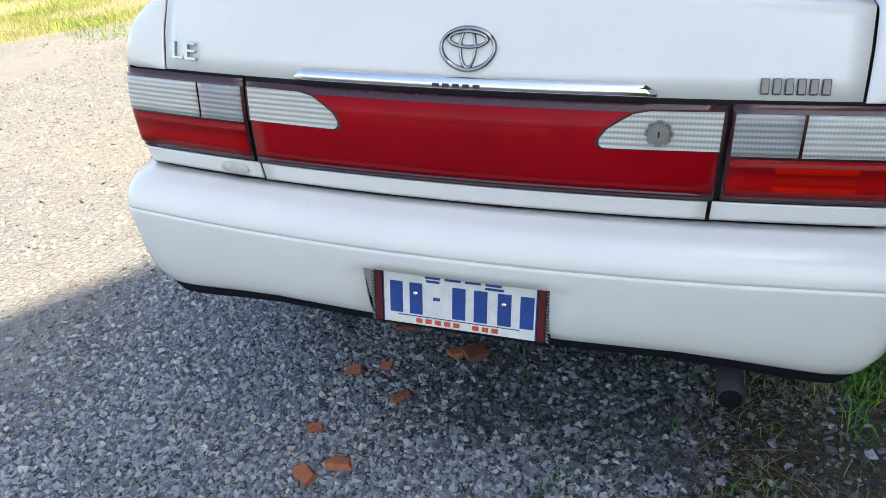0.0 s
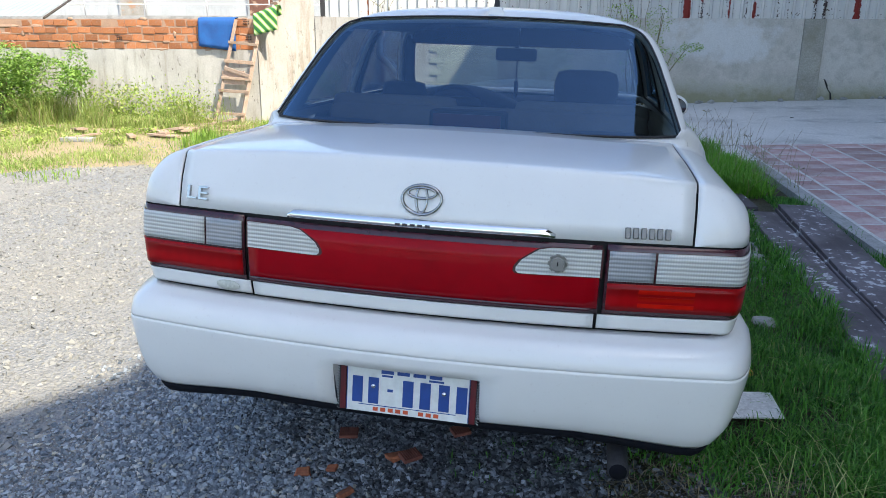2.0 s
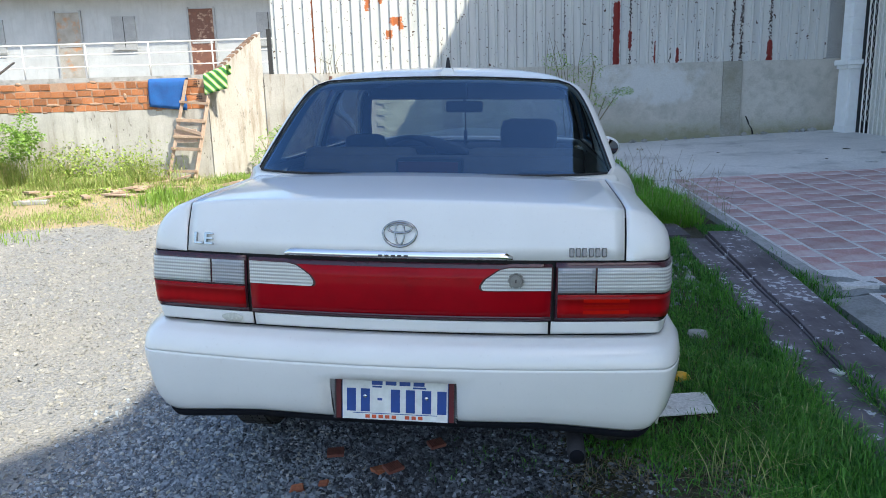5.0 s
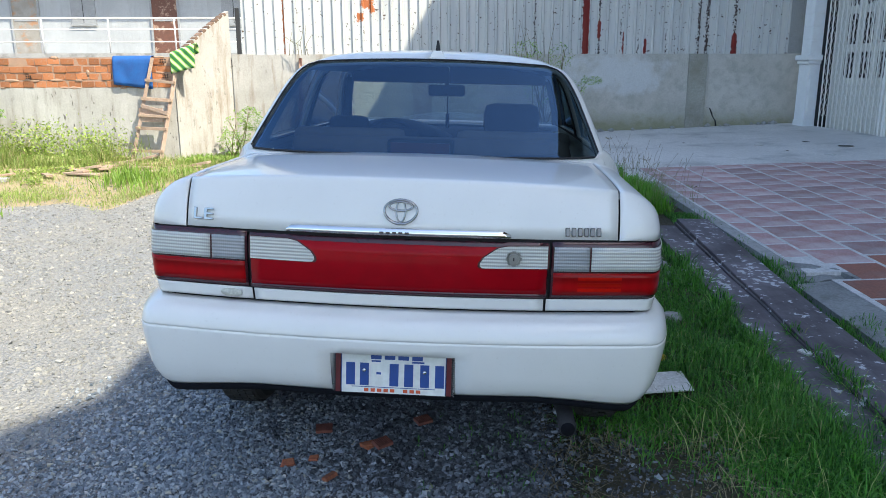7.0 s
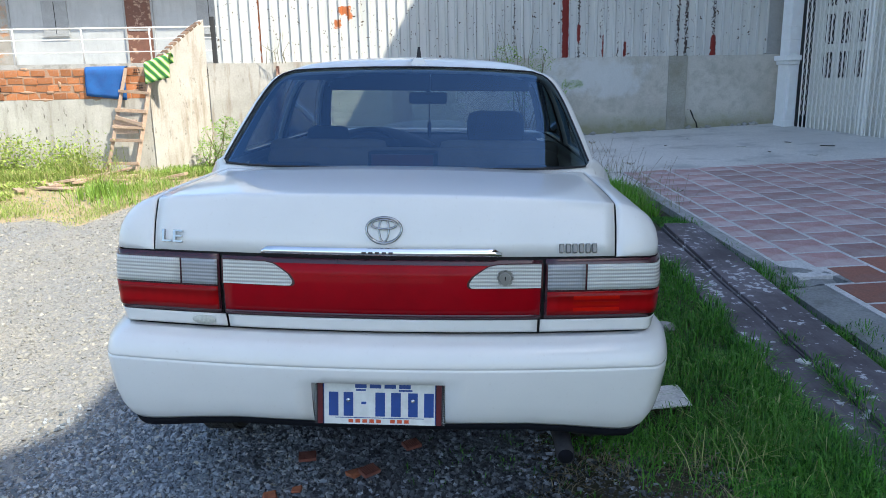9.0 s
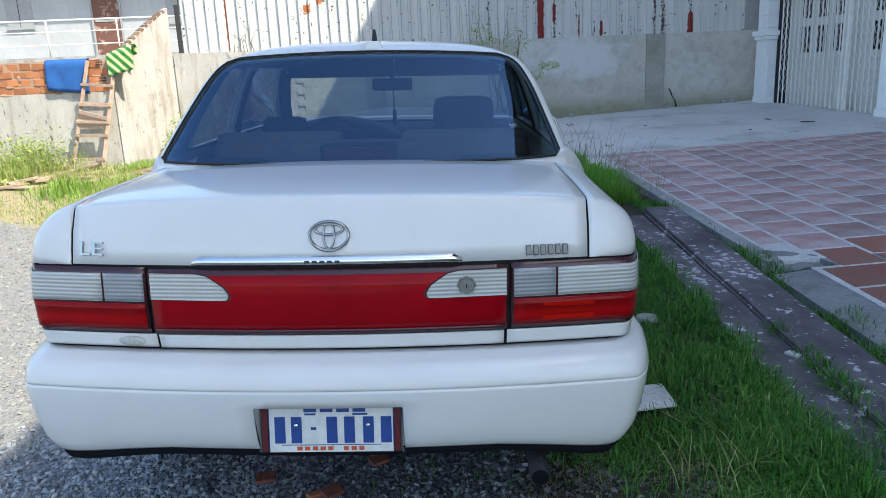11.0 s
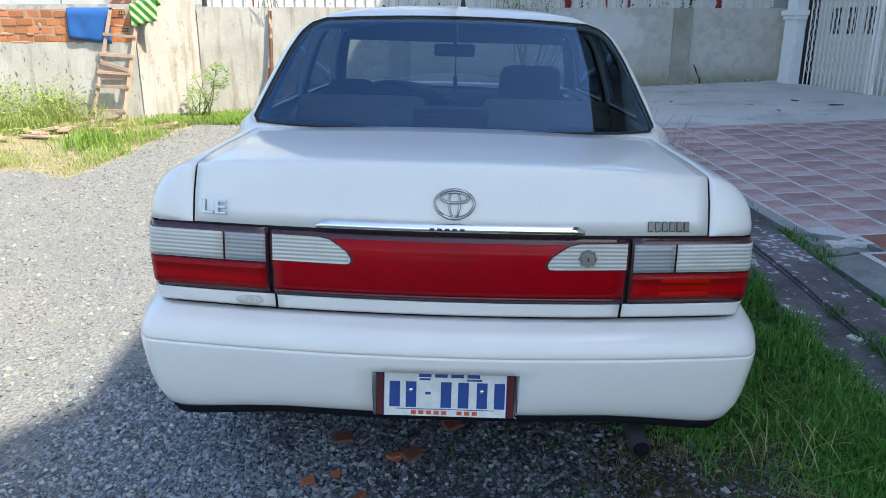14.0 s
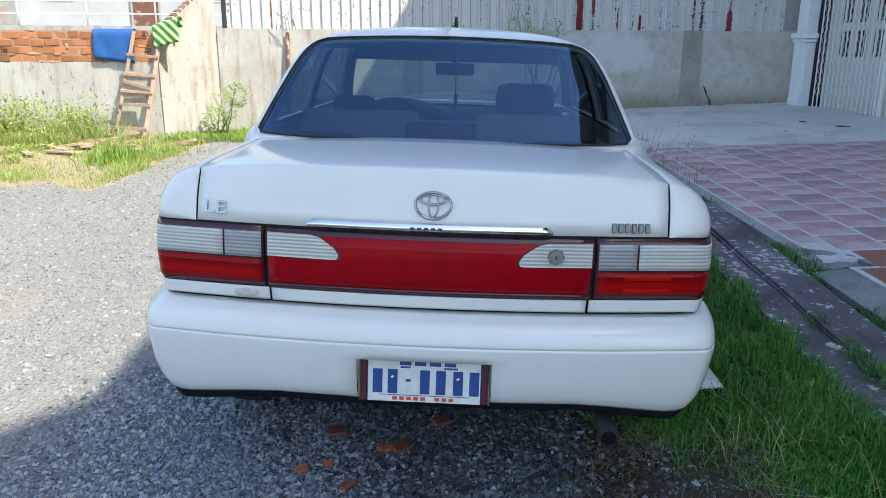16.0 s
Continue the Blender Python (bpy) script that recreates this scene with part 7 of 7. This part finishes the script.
def rock(x, y, s, seed, material, name, label, category, group, flat=0.6):
    r = random.Random(seed)
    bm = bmesh.new()
    bmesh.ops.create_icosphere(bm, subdivisions=2, radius=s)
    off = Vector((r.random() * 9, r.random() * 9, 0))
    for v in bm.verts:
        v.co *= 1 + 0.35 * noise.noise(v.co / s * 1.1 + off)
        v.co.z *= flat
    bmesh.ops.rotate(bm, verts=bm.verts, cent=(0, 0, 0), matrix=Matrix.Rotation(r.random() * 6, 3, "Z"))
    bmesh.ops.translate(bm, verts=bm.verts, vec=(x, y, ground_z(x, y) + s * flat * 0.45))
    return tagged(part(name, bm, material, None, smooth=False), label, category, group)


for i, (x, y, s) in enumerate(((1.27, 1.8, 0.05), (1.48, 1.85, 0.02), (1.0, 2.5, 0.05), (0.95, 2.75, 0.06), (1.1, 2.95, 0.045), (1.3, 2.9, 0.05), (1.2, 2.6, 0.03), (1.42, 2.75, 0.035))):
    rock(x, y, s, i, M_KERB, "stone", "pale rounded stone among the grass", "stone", "stones in the grass")
# broken brick pieces and ribbed tile under the tail
for i, (x, y, s, al) in enumerate(((-0.44, 0.42, 0.026, 0.3), (-0.27, 0.34, 0.026, 1.0), (-0.45, 0.18, 0.018, 0.4), (-0.33, 0.07, 0.030, 0.1), (-0.40, 0.02, 0.028, 2.6), (-0.16, 0.56, 0.030, 0.7), (-0.36, 0.47, 0.018, 0.2))):
    r = random.Random(i)
    bm = bmesh.new()
    add_box(bm, -s, s, -s * 0.6, s * 0.6, -s * 0.3, s * 0.35, None, s * 0.12)
    for v in bm.verts:
        v.co += Vector((noise.noise(v.co * 40 + Vector((i, 0, 0))), noise.noise(v.co * 40 + Vector((0, i, 3))), 0)) * s * 0.5
    bmesh.ops.transform(bm, verts=bm.verts, matrix=Matrix.Translation((x, y, ground_z(x, y) + s * 0.6)) @ Matrix.Rotation(al, 4, "Z") @ Matrix.Rotation(r.uniform(-.4, .4), 4, "X"))
    tagged(part("brick_fragment", bm, M_TERRA, None, smooth=False), "broken orange brick fragment on the gravel", "brick", "brick fragments")
M_TERRAD = rough_mat("dark_terracotta", (0.24, 0.08, 0.055), (0.17, 0.06, 0.045), 16, 120, 0.9)
for x, y, al, sc in ((-0.11, 0.56, 0.75, 0.62), (-0.36, 0.66, 0.2, 0.6), (0.03, 0.75, 0.6, 0.6)):
    bm = bmesh.new()
    M0 = Matrix.Translation((x, y, ground_z(x, y) + 0.03)) @ Matrix.Rotation(al, 4, "Z") @ Matrix.Rotation(0.15, 4, "X") @ Matrix.Scale(sc, 4)
    add_box(bm, -0.055, 0.055, -0.04, 0.04, -0.012, 0.008, M0, 0.002)
    for k in range(8):
        add_box(bm, -0.052 + k * 0.0135, -0.045 + k * 0.0135, -0.04, 0.04, 0.008, 0.012, M0)
    tagged(part("ribbed_tile", bm, M_TERRAD, None, smooth=False), "ribbed dark red hollow-brick shard on the gravel", "brick", "ribbed brick shards")
# litter on the forecourt
for x, y, w, d, mt, lab in ((3.9, 8.2, 0.10, 0.05, M_CARD, "scrap of white paper on the apron"), (3.0, 8.6, 0.05, 0.02, M_PIPE, "dark leaf on the apron"), (4.6, 8.4, 0.09, 0.03, M_PIPE, "dark leaf on the apron"), (4.9, 7.9, 0.14, 0.06, M_PIPE, "dark scrap on the apron"),
                            (4.05, 7.6, 0.07, 0.02, M_PIPE, "dark leaf on the apron"), (3.5, 9.3, 0.05, 0.03, M_CARD, "scrap of white paper on the apron"), (4.4, 7.2, 0.1, 0.05, M_CARD, "scrap of white paper on the apron")):
    bm = bmesh.new()
    add_box(bm, -w * 0.6, w * 0.6, -d * 0.6, d * 0.6, 0, 0.006, Matrix.Translation((x, y, pave_z(x, y) + 0.001)) @ Matrix.Rotation(w * 20, 4, "Z"), 0.001)
    for v in bm.verts:
        v.co.z += 0.01 * abs(noise.noise(v.co * 9))
    tagged(part("litter", bm, mt, None, smooth=False), lab, "litter", "litter on the apron")
for x, y, z, w, d in ((1.93, 3.12, 0.226, 0.05, 0.016), (1.72, 1.22, 0.187, 0.03, 0.02), (1.85, 3.6, 0.231, 0.03, 0.01)):
    bm = bmesh.new()
    add_box(bm, -w, w, -d, d, 0, 0.012, Matrix.Translation((x, y, z)) @ Matrix.Rotation(0.4 + x, 4, "Z"), 0.002)
    tagged(part("splinter", bm, M_CARD, None, smooth=False), "pale splinter lying on the plank", "splinter", "splinters on the planks")

# ---- pieces: bricks on the low wall, tiles of the forecourt ----
rngk = random.Random(2)
shapes = []
for k in range(6):
    bm = bmesh.new()
    add_box(bm, -0.093, 0.093, -0.055, 0.055, -0.048, 0.048, None, 0.005)
    for v in bm.verts:
        v.co += Vector((noise.noise(v.co * 18 + Vector((k * 3, 0, 0))) * 0.006, noise.noise(v.co * 18 + Vector((0, k * 3, 0))) * 0.004, noise.noise(v.co * 15 + Vector((0, 0, k * 3))) * 0.005))
    me = bpy.data.meshes.new("brick")
    bm.to_mesh(me)
    bm.free()
    me.materials.append(M_BRICK)
    shapes.append(me)
for c in range(4):
    x = -4.62 - (0.1 if c % 2 else 0.0)
    while x > -10.4:
        w = rngk.uniform(0.78, 1.16)
        if not (c == 3 and rngk.random() < 0.16):
            br = new("brick", rngk.choice(shapes))
            br.parent = low
            br.matrix_basis = Matrix.Translation((x - (w - 1) * 0.093, 9.004 + rngk.uniform(-0.009, 0.006), 1.352 + c * 0.111 + rngk.uniform(-0.005, 0.005))) @ Matrix.Rotation(rngk.uniform(-0.06, 0.06), 4, "Z") @ Matrix.Rotation(rngk.uniform(-0.022, 0.022), 4, "Y") @ Matrix.Diagonal((w, 1, rngk.uniform(0.82, 1.02), 1))
        x -= 0.198 * w + (0.02 if rngk.random() < 0.2 else 0.0)
# mortar squeezed out over the joints and along the wall's top
for k in range(46):
    x, c = rngk.uniform(-9.5, -4.6), rngk.randint(0, 4)
    bm = bmesh.new()
    bmesh.ops.create_icosphere(bm, subdivisions=2, radius=1)
    sx, sz = rngk.uniform(0.04, 0.14), rngk.uniform(0.012, 0.03)
    for v in bm.verts:
        v.co *= 1 + 0.5 * noise.noise(v.co * 1.7 + Vector((k * 2.3, 0, 0)))
    bmesh.ops.transform(bm, verts=bm.verts, matrix=Matrix.Translation((x, 8.952, 1.30 + c * 0.111)) @ Matrix.Rotation(1.5 if c in (1, 2) and k % 3 == 0 else 0.0, 4, "Y") @ Matrix.Diagonal((sx if c not in (1, 2) or k % 3 else 0.05, 0.007, sz, 1)))
    part("mortar_smear", bm, M_MORTAR, low)
# open ends of hollow bricks near the ladder
for bx, bz in ((-4.62, 1.69), (-4.60, 1.47), (-6.74, 1.46)):
    for ix in range(3):
        for iz in range(2):
            bm = bmesh.new()
            bmesh.ops.create_cone(bm, cap_ends=True, segments=10, radius1=0.011, radius2=0.011, depth=0.008, matrix=Matrix.Translation((bx - 0.035 + ix * 0.034, 8.928, bz - 0.018 + iz * 0.034)) @ Matrix.Rotation(radians(90), 4, "X"))
            part("brick_hole", bm, M_GAP, low)
# limewashed brick courses low on the back wall behind the car
bm = bmesh.new()
add_box(bm, -0.1045, 0.1045, -0.008, 0.008, -0.0432, 0.0432, None, 0.002)
course = bpy.data.meshes.new("brick")
bm.to_mesh(course)
bm.free()
course.materials.append(rough_mat("limewashed_brick", (0.62, 0.62, 0.52), (0.50, 0.51, 0.42), 4, 60, 0.9, vary=0.2))
for c in range(9):
    for k in range(10):
        br = new("brick", course)
        br.parent = back
        br.matrix_basis = WALL @ Matrix.Translation((-5.55 + k * 0.212 + (0.106 if c % 2 else 0), -0.004 + 0.003 * noise.noise((k, c, 1)), 0.62 + c * 0.089))
TP, TG = 0.335, 0.027
tile_shapes = {}


def tile_mesh(w, l, material):
    key = (round(w, 3), round(l, 3), material.name)
    if key not in tile_shapes:
        bm = bmesh.new()
        add_box(bm, -w / 2, w / 2, -l / 2, l / 2, -0.02, 0.004, None, 0.003)
        me = bpy.data.meshes.new("tile")
        bm.to_mesh(me)
        bm.free()
        me.materials.append(material)
        tile_shapes[key] = me
    return tile_shapes[key]


tilt_pave = Matrix.Rotation(math.atan(0.04), 4, "X") @ Matrix.Rotation(-math.atan(0.03), 4, "Y")
for k in range(-1, 10):
    u0 = 0.06 + k * TP if k >= 0 else -0.12
    edge_u = u0
    u1 = 0.06 + (k + 1) * TP
    v = -3.2 + (TP / 2 if k % 2 else 0)
    while v < 4.06:
        v1 = min(v + TP, 4.08)
        u0 = edge_u
        if k == 0 and v < 0.0:
            u0 = 0.11 if v1 > -0.17 else -0.022
        if u1 < 3.75 - 0.11 * (v + 1) and v1 - v > 0.06 and not (k == -1 and v < 0.2):
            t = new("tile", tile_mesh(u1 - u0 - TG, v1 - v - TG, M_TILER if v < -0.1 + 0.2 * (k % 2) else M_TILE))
            t.parent = pavement
            c = pv((u0 + u1) / 2, (v + v1) / 2, rngk.uniform(-0.004, -0.001))
            t.matrix_basis = Matrix.Translation(c) @ tilt_pave @ Matrix.Rotation(AX, 4, "Z")
        v += TP
